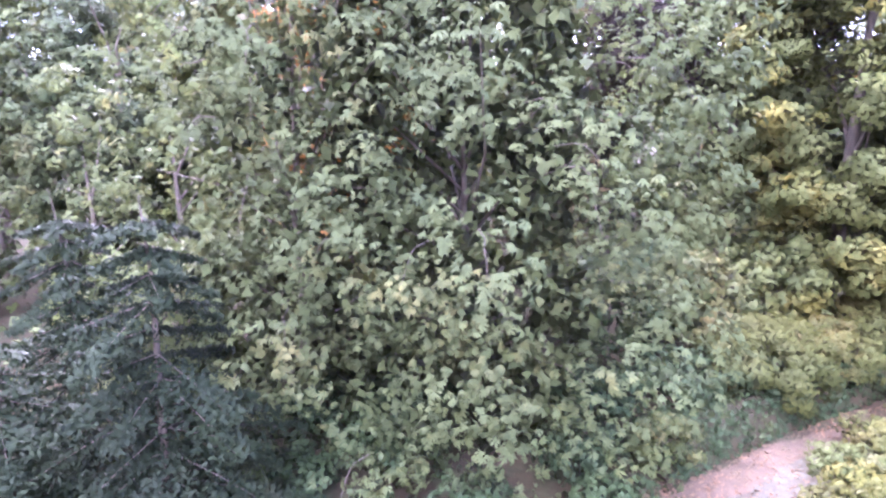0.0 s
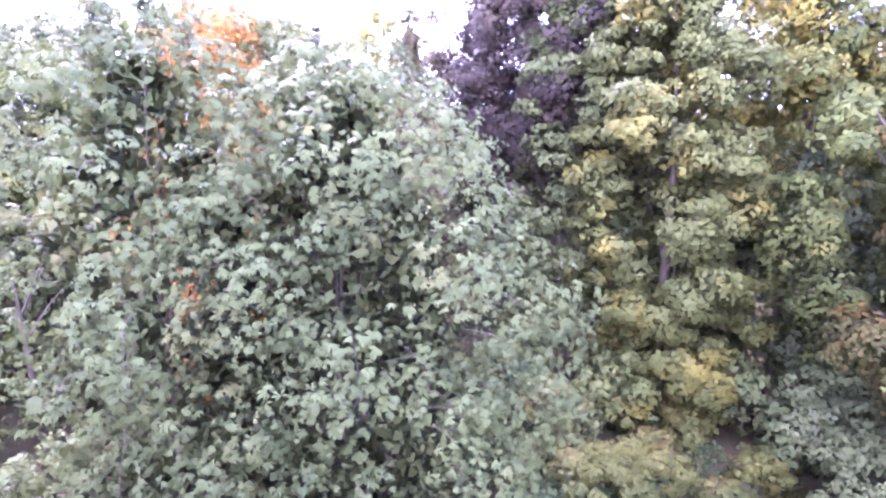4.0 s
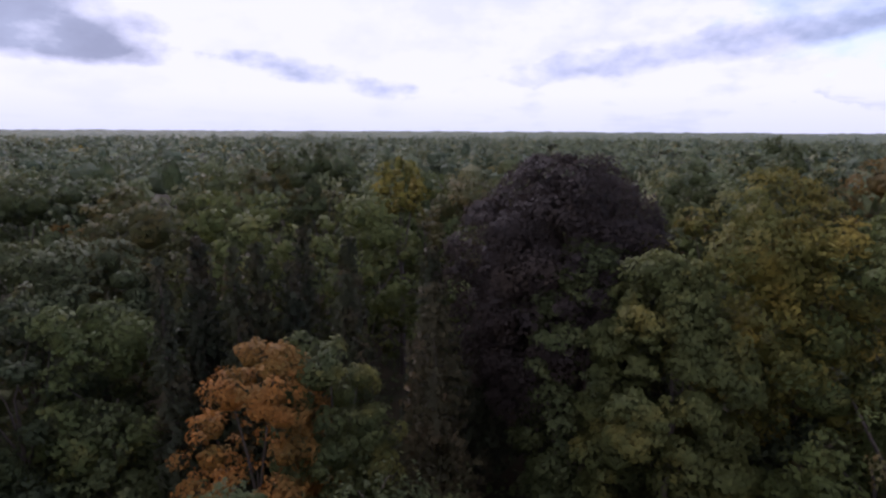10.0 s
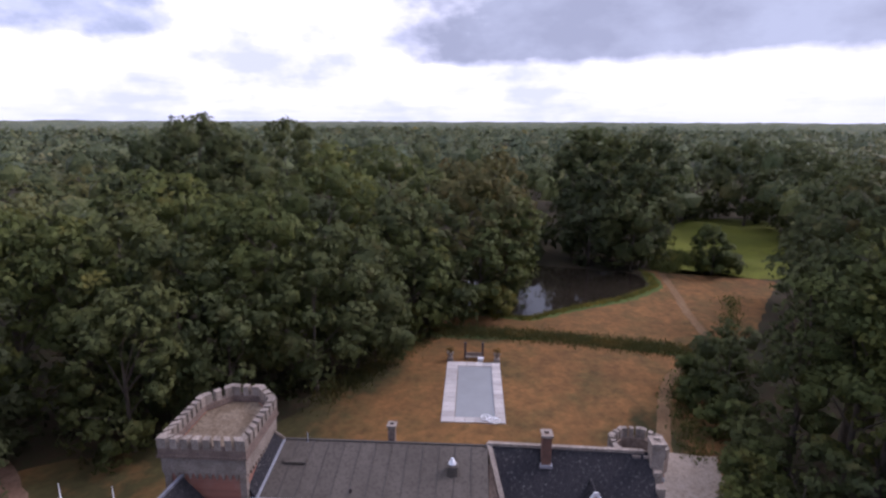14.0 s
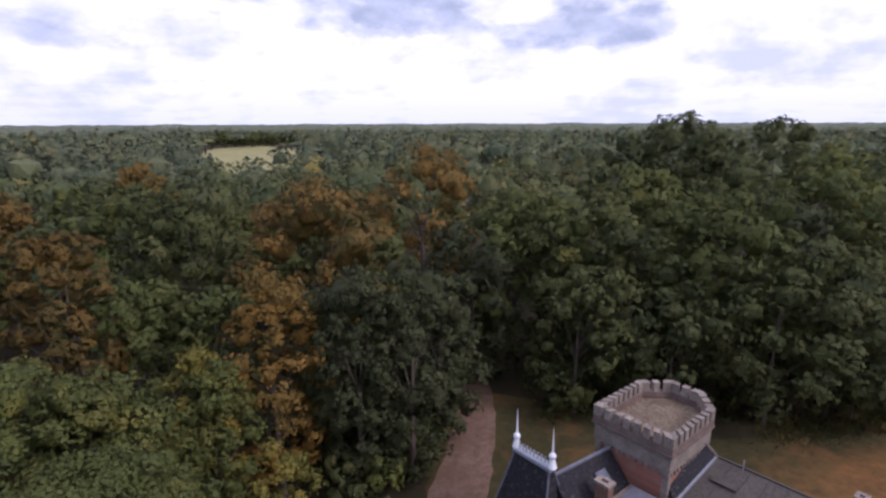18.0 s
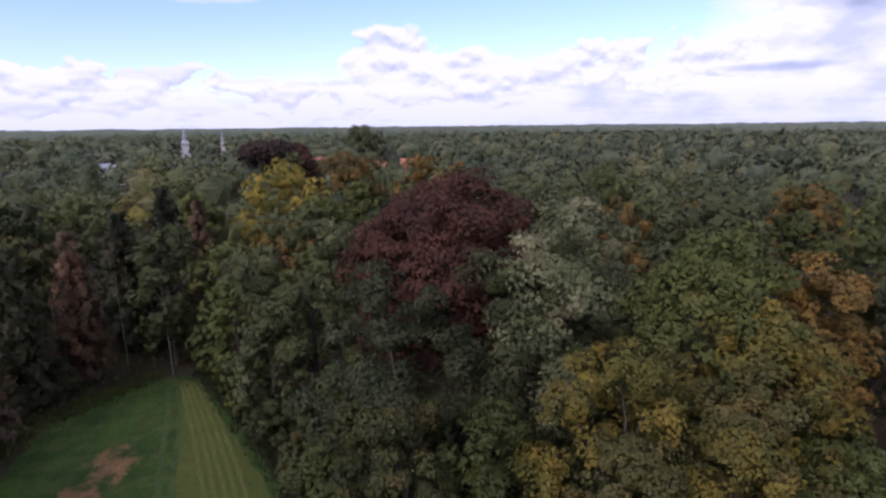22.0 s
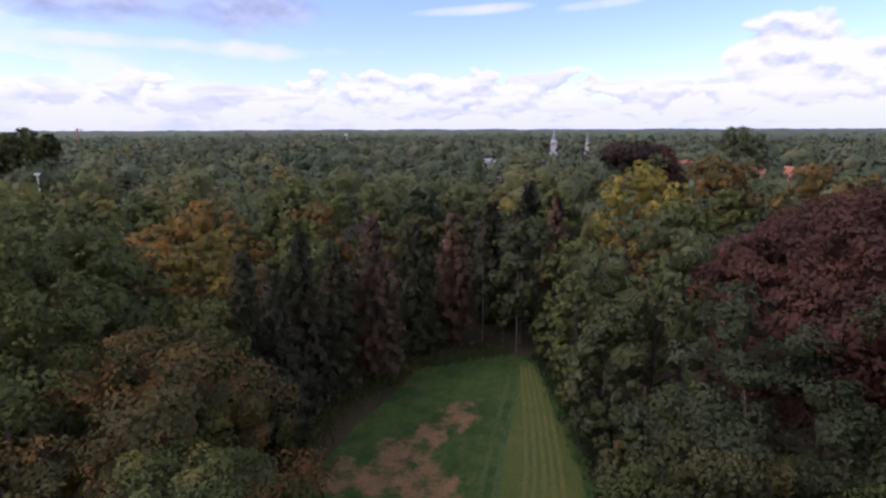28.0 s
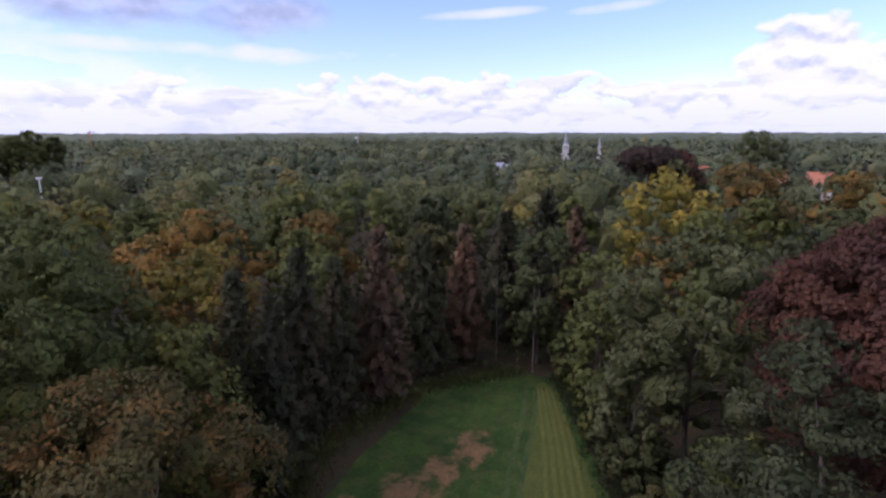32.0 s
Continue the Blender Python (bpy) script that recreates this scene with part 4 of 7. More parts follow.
for k, b0 in enumerate((5.9, 7.3)):
    sheet("wheel_rut", ((28, b0 + 0.4), (48, b0 + 0.3), (60, b0 + 0.7), (70, b0 + 0.7), (79, b0 + 1.3), (79, b0 + 0.8), (70, b0 + 0.1), (60, b0 + 0.1), (48, b0 - 0.35), (28, b0 - 0.1)), 0.055 + 0.004 * k, M_GRASS,
          "dark wheel rut along the mown strip", "rut", 0.06, 1.2, 30 + k)
for k in range(5):
    b = 4.2 - 1.15 * k
    sheet("mowing_line", ((40, b - 0.9), (52, b - 0.8 + 0.25 * k), (66, b + 0.9 + 0.35 * k), (79, b + 2.9 + 0.55 * k), (79, b + 2.55 + 0.55 * k), (66, b + 0.5 + 0.35 * k), (52, b - 1.25 + 0.25 * k), (40, b - 1.35)), 0.056 + 0.002 * k,
          M_STRIPE, "pale stripe left by the mower", "mowing stripe", 0.05, 1.2, 40 + k)
sheet("forest_path", ((0.2, 10.5), (0.6, 13.2), (1.4, 14.8), (3.3, 17.1), (5.6, 19.3), (7.1, 20.6), (9.3, 22.4), (10.8, 23.7), (13, 26), (15, 29.5), (17, 28.5), (14.2, 24.5), (11.6, 21.8), (9.2, 19.2), (7.6, 16.6), (6.6, 13.5), (6, 9.5)), 0.03, M_PATH,
      "pale gravel path with fallen leaves", "path", 0.12, 0.7, 50)
sheet("leaf_verge", ((0.5, 13.2), (1.3, 14.9), (3.2, 17.2), (5.5, 19.4), (7.0, 20.7), (9.2, 22.5), (9.6, 22.1), (7.3, 20.0), (6.1, 18.9), (4.2, 16.7), (2.4, 14.7), (1.5, 13.0)), 0.036, M_LEAFLITTER,
      "strip of red-brown fallen leaves along the path", "leaf litter", 0.10, 0.6, 51)


# ---- building materials ----
def brick_material():
    m = Nodes("red_brick")
    co = m.coords()
    mp = m.n("Mapping", Vector=co)
    mp.inputs["Rotation"].default_value = (radians(90), 0, 0)
    br = m.n("TexBrick", Vector=mp.outputs[0], Scale=4.5)
    br.inputs["Color1"].default_value, br.inputs["Color2"].default_value = (0.31, 0.130, 0.088, 1), (0.24, 0.098, 0.070, 1)
    br.inputs["Mortar"].default_value, br.inputs["Mortar Size"].default_value = (0.26, 0.17, 0.13, 1), 0.012
    f = m.noise(co, 0.7, 6, 0.65)
    col = m.mix(m.ramp(f, (0.52, 0.0), (0.8, 0.4)), br.outputs[0], (0.36, 0.23, 0.18))
    return m.finish(col, 0.9, m.bump(br.outputs[1], 0.3, 0.01), spec=0.2)


def stone_material(name, a, b, c, scale=1.2, vary=0.2):
    m = Nodes(name)
    co = m.coords()
    f, g = m.noise(co, scale, 6, 0.65), m.noise(co, scale * 9, 4, 0.6)
    oi = m.n("ObjectInfo").outputs["Random"]
    col = m.mix(m.ramp(f, (0.35, 0.0), (0.65, 1.0)), a, b)
    col = m.mix(m.ramp(g, (0.47, 0.0), (0.66, 0.85)), col, c)
    col = m.mix(1.0, col, m.ramp(oi, (0.0, (1 - vary,) * 3), (1.0, (1 + 0.75 * vary,) * 3)), "MULTIPLY")
    return m.finish(col, 0.88, m.bump(g, 0.4, 0.02), spec=0.25)


def slate_material():
    m = Nodes("slate_roof")
    co = m.coords()
    br = m.n("TexBrick", Vector=co, Scale=3.2)
    br.inputs["Color1"].default_value, br.inputs["Color2"].default_value = (0.021, 0.019, 0.022, 1), (0.036, 0.032, 0.035, 1)
    br.inputs["Mortar"].default_value, br.inputs["Mortar Size"].default_value = (0.014, 0.015, 0.018, 1), 0.03
    f = m.noise(co, 5.0, 6, 0.75)
    col = m.mix(m.ramp(f, (0.58, 0.0), (0.70, 0.55)), br.outputs[0], (0.30, 0.30, 0.26))
    return m.finish(col, 0.8, m.bump(br.outputs[1], 0.5, 0.02), spec=0.15)


def plain(name, col, rough=0.6, metal=0.0, var=0.25, scale=3.0):
    m = Nodes(name)
    f = m.noise(m.coords(), scale, 5, 0.6)
    c = m.mix(1.0, col, m.ramp(f, (0.25, (1 - var,) * 3), (0.75, (1 + var,) * 3)), "MULTIPLY")
    return m.finish(c, rough, m.bump(f, 0.15, 0.01), metal)


M_BRICK, M_SLATE = brick_material(), slate_material()
M_STONE = stone_material("pale_stone", (0.20, 0.162, 0.132), (0.31, 0.26, 0.215), (0.095, 0.072, 0.054))
M_BAND = stone_material("weathered_stone", (0.17, 0.125, 0.098), (0.27, 0.205, 0.16), (0.085, 0.062, 0.046), 0.9)
M_DIRTY = stone_material("sooty_stone", (0.15, 0.105, 0.085), (0.24, 0.175, 0.14), (0.08, 0.06, 0.048), 1.1)
M_SOOTBRICK = stone_material("sooty_brick", (0.15, 0.080, 0.060), (0.22, 0.115, 0.080), (0.08, 0.055, 0.045), 2.2)
M_BITUMEN = stone_material("roofing_felt", (0.066, 0.056, 0.046), (0.090, 0.077, 0.064), (0.052, 0.042, 0.034), 0.5, 0.05)
M_ZINC = plain("dull_zinc", (0.13, 0.135, 0.16), 0.6, 0.2)
M_SEAM = plain("felt_seam", (0.058, 0.050, 0.043), 0.8)
M_ROOFGRAVEL = ground_material("roof_gravel", ((0.135, 0.098, 0.064), (0.20, 0.155, 0.11), (0.08, 0.055, 0.034)), 0.8, 4.0)
M_LEAD = plain("lead_trim", (0.30, 0.31, 0.335), 0.55, 0.3)
M_WHITE = plain("white_paint", (0.72, 0.72, 0.72), 0.55, 0, 0.12)
M_GLASS = plain("skylight_glass", (0.30, 0.34, 0.42), 0.08, 0.6, 0.1)
M_COPING = stone_material("pool_coping", (0.42, 0.385, 0.36), (0.50, 0.465, 0.435), (0.32, 0.285, 0.255), 0.8)
M_COVER = plain("pool_cover", (0.26, 0.268, 0.268), 0.45, 0, 0.08, 0.5)
M_DARKPOST = plain("dark_post", (0.05, 0.035, 0.035), 0.7)
M_TILE = plain("clay_tiles", (0.40, 0.15, 0.085), 0.85, 0, 0.3, 2.0)
M_RENDER = plain("pale_render", (0.55, 0.53, 0.50), 0.85)
M_CRANE = plain("orange_steel", (0.55, 0.16, 0.06), 0.6)


def box_bm(x0, x1, y0, y1, z0, z1, bevel=0.0, bm=None):
    own = bm or bmesh.new()
    got = bmesh.ops.create_cube(own, size=1)["verts"]
    for v in got:
        v.co = Vector((x0 + (x1 - x0) * (v.co.x + 0.5), y0 + (y1 - y0) * (v.co.y + 0.5), z0 + (z1 - z0) * (v.co.z + 0.5)))
    if bevel:
        bmesh.ops.bevel(own, geom=list({e for v in got for e in v.link_edges}), offset=bevel, segments=1, affect="EDGES")
    return own


def prism_bm(poly, z0, z1, bm=None, hole=None):
    """An upright prism; with a hole polygon of as many corners it becomes a ring."""
    own = bm or bmesh.new()
    n = len(poly)
    lo, hi = [own.verts.new((*p, z0)) for p in poly], [own.verts.new((*p, z1)) for p in poly]
    for k in range(n):
        own.faces.new((lo[k], lo[(k + 1) % n], hi[(k + 1) % n], hi[k]))
    if hole:
        li, hj = [own.verts.new((*p, z0)) for p in hole], [own.verts.new((*p, z1)) for p in hole]
        for k in range(n):
            m = (k + 1) % n
            own.faces.new((li[m], li[k], hj[k], hj[m]))
            own.faces.new((hi[k], hi[m], hj[m], hj[k]))
            own.faces.new((lo[m], lo[k], li[k], li[m]))
    else:
        own.faces.new(hi)
        own.faces.new(lo[::-1])
    bmesh.ops.recalc_face_normals(own, faces=own.faces)
    return own


def slab_bm(corners, thick, bm=None):
    """A sloping slab under the given corners."""
    own = bm or bmesh.new()
    c = [Vector(p) for p in corners]
    nrm = (c[1] - c[0]).cross(c[2] - c[0]).normalized()
    if nrm.z < 0:
        nrm = -nrm
    hi, lo = [own.verts.new(p) for p in c], [own.verts.new(p - nrm * thick) for p in c]
    n = len(c)
    own.faces.new(hi)
    own.faces.new(lo[::-1])
    for k in range(n):
        own.faces.new((hi[k], lo[k], lo[(k + 1) % n], hi[(k + 1) % n]))
    bmesh.ops.recalc_face_normals(own, faces=own.faces)
    return own


def beam_bm(p, q, w, h, bm=None):
    """A square bar from p to q, w wide and h high."""
    own = bm or bmesh.new()
    p, q = Vector(p), Vector(q)
    d = (q - p).normalized()
    s = d.cross(Vector((0, 0, 1)))
    s = s.normalized() if s.length > 1e-4 else Vector((1, 0, 0))
    t = s.cross(d)
    a = [own.verts.new(e + s * (i * w / 2) + t * (j * h / 2)) for e in (p, q) for i, j in ((-1, -1), (1, -1), (1, 1), (-1, 1))]
    for k in range(4):
        m = (k + 1) % 4
        own.faces.new((a[k], a[m], a[4 + m], a[4 + k]))
    own.faces.new(a[:4][::-1])
    own.faces.new(a[4:])
    bmesh.ops.recalc_face_normals(own, faces=own.faces)
    return own


def inset(poly, d):
    """The polygon moved inwards by d (outwards where d is negative); corners run anticlockwise or clockwise."""
    n = len(poly)
    area = sum(poly[k][0] * poly[(k + 1) % n][1] - poly[(k + 1) % n][0] * poly[k][1] for k in range(n))
    s = 1 if area > 0 else -1
    lines = []
    for k in range(n):
        (x0, y0), (x1, y1) = poly[k], poly[(k + 1) % n]
        L = math.hypot(x1 - x0, y1 - y0)
        nx, ny = -s * (y1 - y0) / L, s * (x1 - x0) / L
        lines.append((nx, ny, nx * x0 + ny * y0 + d))
    out = []
    for k in range(n):
        a, b = lines[k - 1], lines[k]
        det = a[0] * b[1] - a[1] * b[0]
        out.append(((a[2] * b[1] - a[1] * b[2]) / det, (a[0] * b[2] - a[2] * b[0]) / det))
    return out


# ---- castle: a runs away from the front, b along it ----
castle = thing("castle", "red brick neo-Gothic castle with crenellated stone tower and slate roofs", "castle", -24.63, -21.72, 0, math.degrees(math.atan2(-0.262, -0.965)))


def crenellate(owner, poly, z, count_len, depth, height, gap, material):
    """Merlons along the edges of a parapet, each a stone block with a sloping cap."""
    n = len(poly)
    inner = inset(poly, depth)
    for k in range(n):
        p0, p1, q0, q1 = (Vector(v) for v in (poly[k], poly[(k + 1) % n], inner[k], inner[(k + 1) % n]))
        L = (p1 - p0).length
        cnt = max(round(L / count_len), 1)
        for j in range(cnt):
            f0, f1 = (j + gap * 0.5) / cnt, (j + 1 - gap * 0.5) / cnt
            if j == 0:
                f0 = 0.0
            if j == cnt - 1:
                f1 = 1.0
            a, b = p0.lerp(p1, f0), p0.lerp(p1, f1)
            c, d = q0.lerp(q1, f1), q0.lerp(q1, f0)
            bm = prism_bm([a[:], b[:], c[:], d[:]], z, z + height)
            mid = (a + b + c + d) / 4
            cap = [tuple(mid + (v - mid) * 1.03) for v in (a, b, c, d)]
            prism_bm(cap, z + height, z + height + 0.13, bm)
            part("merlon", bm, material, owner)


def build_tower():
    plan = [(0, 0), (0, 5.5), (5.4, 5.5), (7.2, 3.9), (7.2, 1.6), (5.4, 0)]
    tower = part("tower", prism_bm(inset(plan, 0.25), 0, 14.95), M_BRICK, castle, "square brick tower with stone battlements")
    part("stone_band", prism_bm(inset(plan, 0.10), 13.75, 14.85, None, inset(plan, 0.5)), M_STONE, tower)
    part("moulding", prism_bm(inset(plan, -0.06), 14.85, 15.02, None, inset(plan, 0.45)), M_DIRTY, tower)
    part("parapet", prism_bm(plan, 15.02, 15.45, None, inset(plan, 0.50)), M_DIRTY, tower)
    crenellate(tower, plan, 15.45, 0.70, 0.46, 0.56, 0.40, M_STONE)
    part("roof_deck", prism_bm(inset(plan, 0.56), 14.6, 15.0), M_ROOFGRAVEL, tower, "gravel-covered tower roof")
    # pointed pendants under the band
    ring = inset(plan, 0.12)
    for k in range(len(ring)):
        p0, p1 = Vector(ring[k]), Vector(ring[(k + 1) % len(ring)])
        L = (p1 - p0).length
        d = (p1 - p0) / L
        o = Vector((d.y, -d.x)) * (1 if (Vector((3.3, 2.7)) - p0).dot(Vector((d.y, -d.x))) < 0 else -1)
        for j in range(int(L / 0.42)):
            m = p0 + d * (0.21 + 0.42 * j)
            bm = bmesh.new()
            t = [bm.verts.new((*(m + d * s - o * e), z)) for e in (0.0, 0.2) for s, z in ((-0.17, 13.75), (0.17, 13.75), (0.0, 13.3))]
            for f in ((0, 1, 2), (5, 4, 3), (0, 3, 4, 1), (1, 4, 5, 2), (2, 5, 3, 0)):
                bm.faces.new([t[i] for i in f])
            bmesh.ops.recalc_face_normals(bm, faces=bm.faces)
            part("corbel", bm, M_STONE, tower)
    for x, y in ((0.25, 0.25), (0.25, 5.25)):
        part("corner_stone", box_bm(x - 0.08, x + 0.28, y - 0.28 * (y > 3) - 0.08, y + 0.28 * (y < 3) + 0.08, 0, 13.76, 0.02), M_STONE, tower)


def chimney(name, a, b, z0, z1, w, d, material, pots=1, label=""):
    c = part(name, box_bm(a - d / 2, a + d / 2, b - w / 2, b + w / 2, z0, z1, 0.02), material, castle, label)
    part("cap", prism_bm([(a - d / 2 - 0.08, b - w / 2 - 0.08), (a + d / 2 + 0.08, b - w / 2 - 0.08), (a + d / 2 + 0.08, b + w / 2 + 0.08), (a - d / 2 - 0.08, b + w / 2 + 0.08)],
                         z1, z1 + 0.16, None, [(a - d * 0.25, b - w * 0.25), (a + d * 0.25, b - w * 0.25), (a + d * 0.25, b + w * 0.25), (a - d * 0.25, b + w * 0.25)]), M_STONE, c)
    part("flashing", box_bm(a - d / 2 - 0.1, a + d / 2 + 0.1, b - w / 2 - 0.1, b + w / 2 + 0.1, z0, z0 + 0.22), M_LEAD, c)
    return c


def build_main_roof():
    """The grey felt roof between tower and the slate block."""
    part("wall", box_bm(-1.0, 9.6, -14.7, 0.2, 0, 9.0), M_BRICK, castle)
    part("roof_body", slab_bm(((0.3, -14.7, 11.95), (0.3, 0.1, 11.95), (5.2, 0.1, 12.95), (5.2, -14.7, 12.95)), 0.5), M_BITUMEN, castle)
    n = 13
    for k in range(n):
        b0, b1 = -14.68 + 14.25 * k / n, -14.68 + 14.25 * (k + 1) / n + 0.05
        lift = 0.012 if k % 2 else 0.004
        part("roofing_sheet", slab_bm(((0.28, b0, 11.985 + lift), (0.28, b1, 11.985 + lift), (5.2, b1, 13.0 + lift), (5.2, b0, 13.0 + lift)), 0.03), M_BITUMEN, castle)
    for k in range(1, n):
        b = -14.68 + 14.25 * k / n
        part("seam", beam_bm((0.3, b, 12.02), (5.18, b, 13.035), 0.05, 0.03), M_SEAM, castle)
    part("roof_slope", slab_bm(((5.2, -14.7, 13.0), (5.2, 0.1, 13.0), (9.9, 0.1, 8.9), (9.9, -14.7, 8.9)), 0.3), M_SLATE, castle)
    part("mansard_slope", slab_bm(((-1.3, -15.6, 8.6), (-1.3, 0.0, 8.6), (0.28, 0.0, 11.9), (0.28, -15.6, 11.9)), 0.25), M_SLATE, castle)
    part("edge_trim", beam_bm((0.24, -14.9, 11.97), (0.24, 0.0, 11.97), 0.16, 0.16), M_LEAD, castle)
    part("ridge_trim", beam_bm((5.25, -14.7, 13.06), (5.25, -0.4, 13.06), 0.14, 0.08), M_SEAM, castle)
    part("valley_slope", slab_bm(((0.30, -0.30, 12.03), (5.15, -0.45, 13.04), (4.6, 0.55, 14.3), (0.45, 0.5, 12.9)), 0.12), M_SLATE, castle, "steep slate strip against the tower")
    part("valley_trim", beam_bm((0.3, -0.34, 12.06), (5.15, -0.50, 13.08), 0.14, 0.10), M_LEAD, castle)
    part("valley_coping", beam_bm((5.15, -0.5, 13.10), (4.6, 0.5, 14.34), 0.18, 0.14), M_STONE, castle)
    part("roof_hatch", slab_bm(((3.0, -2.6, 12.75), (3.0, -1.1, 12.75), (3.45, -1.1, 12.86), (3.45, -2.6, 12.86)), 0.2), M_BITUMEN, castle)
    part("stub_pipe", box_bm(0.95, 1.07, -6.1, -5.98, 12.0, 12.45), M_DARKPOST, castle)
    part("stub_pipe", box_bm(5.0, 5.06, -2.2, -2.14, 12.9, 13.7), M_LEAD, castle)
    # square vent with a white cowl
    vent = part("vent", box_bm(2.5, 3.25, -12.7, -12.0, 12.3, 13.15, 0.03), M_BITUMEN, castle)
    bm = bmesh.new()
    bmesh.ops.create_cone(bm, cap_ends=True, segments=12, radius1=0.26, radius2=0.14, depth=0.26, matrix=Matrix.Translation((2.87, -12.35, 13.34)))
    bmesh.ops.create_uvsphere(bm, u_segments=10, v_segments=6, radius=0.10, matrix=Matrix.Translation((2.87, -12.35, 13.54)))
    part("cowl", bm, M_WHITE, vent, "white vent cowl")
    chimney("chimney", 6.3, -7.9, 11.6, 13.7, 0.5, 0.6, M_BAND)
    chimney("chimney", -1.4, -2.8, 9.0, 12.9, 1.0, 0.6, M_SOOTBRICK)


def build_slate_block():
    part("wall", box_bm(-1.6, 9.2, -25.9, -14.75, 0, 8.8), M_BRICK, castle)
    part("slate_slope", slab_bm(((5.3, -14.8, 13.15), (5.0, -25.6, 13.15), (0.1, -25.8, 8.4), (0.1, -16.5, 8.4)), 0.25), M_SLATE, castle, "dark mossy slate roof slope")
    part("slate_slope", slab_bm(((5.3, -14.8, 13.15), (5.0, -25.6, 13.15), (9.6, -25.8, 8.6), (9.6, -14.8, 8.6)), 0.25), M_SLATE, castle)
    bm = bmesh.new()
    f = [bm.verts.new(p) for p in ((5.3, -14.78, 13.1), (0.1, -16.4, 8.4), (0.1, -14.75, 8.4), (0.1, -14.75, 11.0))]
    bm.faces.new(f)
    part("gable_wall", bm, M_BAND, castle)
    part("ridge_coping", beam_bm((5.3, -14.7, 13.2), (5.0, -25.2, 13.2), 0.28, 0.20), M_STONE, castle, "pale stone ridge coping")
    part("verge_coping", beam_bm((5.35, -14.75, 13.2), (0.1, -16.45, 8.5), 0.34, 0.22), M_STONE, castle)
    for k in range(6):
        f = k / 6
        part("verge_stone", box_bm(4.6 - 4.4 * f, 5.25 - 4.4 * f, -26.2, -25.6, 12.2 - 4.1 * f, 13.05 - 4.1 * f, 0.04), M_STONE, castle)
    chimney("chimney", 4.6, -18.6, 12.2, 14.45, 0.62, 0.75, M_SOOTBRICK, 1, "brick chimney with a stone cap")
    chimney("chimney", 4.7, -25.9, 11.5, 14.1, 0.85, 0.9, M_STONE)
    # small dormer with white bargeboards
    dorm = part("dormer", slab_bm(((2.2, -22.25, 10.6), (2.2, -21.5, 11.9), (4.0, -21.5, 11.9), (3.1, -22.25, 10.6)), 0.1), M_SLATE, castle)
    part("dormer_side", slab_bm(((2.2, -20.75, 10.6), (2.2, -21.5, 11.9), (4.0, -21.5, 11.9), (3.1, -20.75, 10.6)), 0.1), M_SLATE, dorm)
    part("bargeboard", beam_bm((2.15, -22.35, 10.45), (2.15, -21.5, 11.98), 0.10, 0.24), M_WHITE, dorm, "white carved bargeboard")
    part("bargeboard", beam_bm((2.15, -20.65, 10.45), (2.15, -21.5, 11.98), 0.10, 0.24), M_WHITE, dorm, "white carved bargeboard")
    bm = bmesh.new()
    bm.faces.new([bm.verts.new(p) for p in ((2.3, -22.2, 10.4), (2.3, -20.8, 10.4), (2.3, -21.5, 11.8))])
    part("dormer_front", bm, M_BAND, dorm)


def build_turret():
    o = [(6.6 + 2.05 * math.cos(k * math.pi / 4 + 0.39), -25.3 + 2.05 * math.sin(k * math.pi / 4 + 0.39)) for k in range(8)]
    tur = part("turret", prism_bm(inset(o, 0.15), 0, 11.2), M_BRICK, castle, "octagonal corner turret with pale stone battlements")
    part("parapet", prism_bm(o, 11.2, 12.25, None, inset(o, 0.4)), M_BAND, tur)
    crenellate(tur, o, 12.25, 0.60, 0.34, 0.62, 0.42, M_STONE)
    part("roof_deck", prism_bm(inset(o, 0.41), 11.1, 11.5), M_ROOFGRAVEL, tur)
    part("hatch_frame", beam_bm((5.6, -26.0, 11.62), (7.4, -24.6, 11.62), 0.3, 0.2), M_BAND, tur)


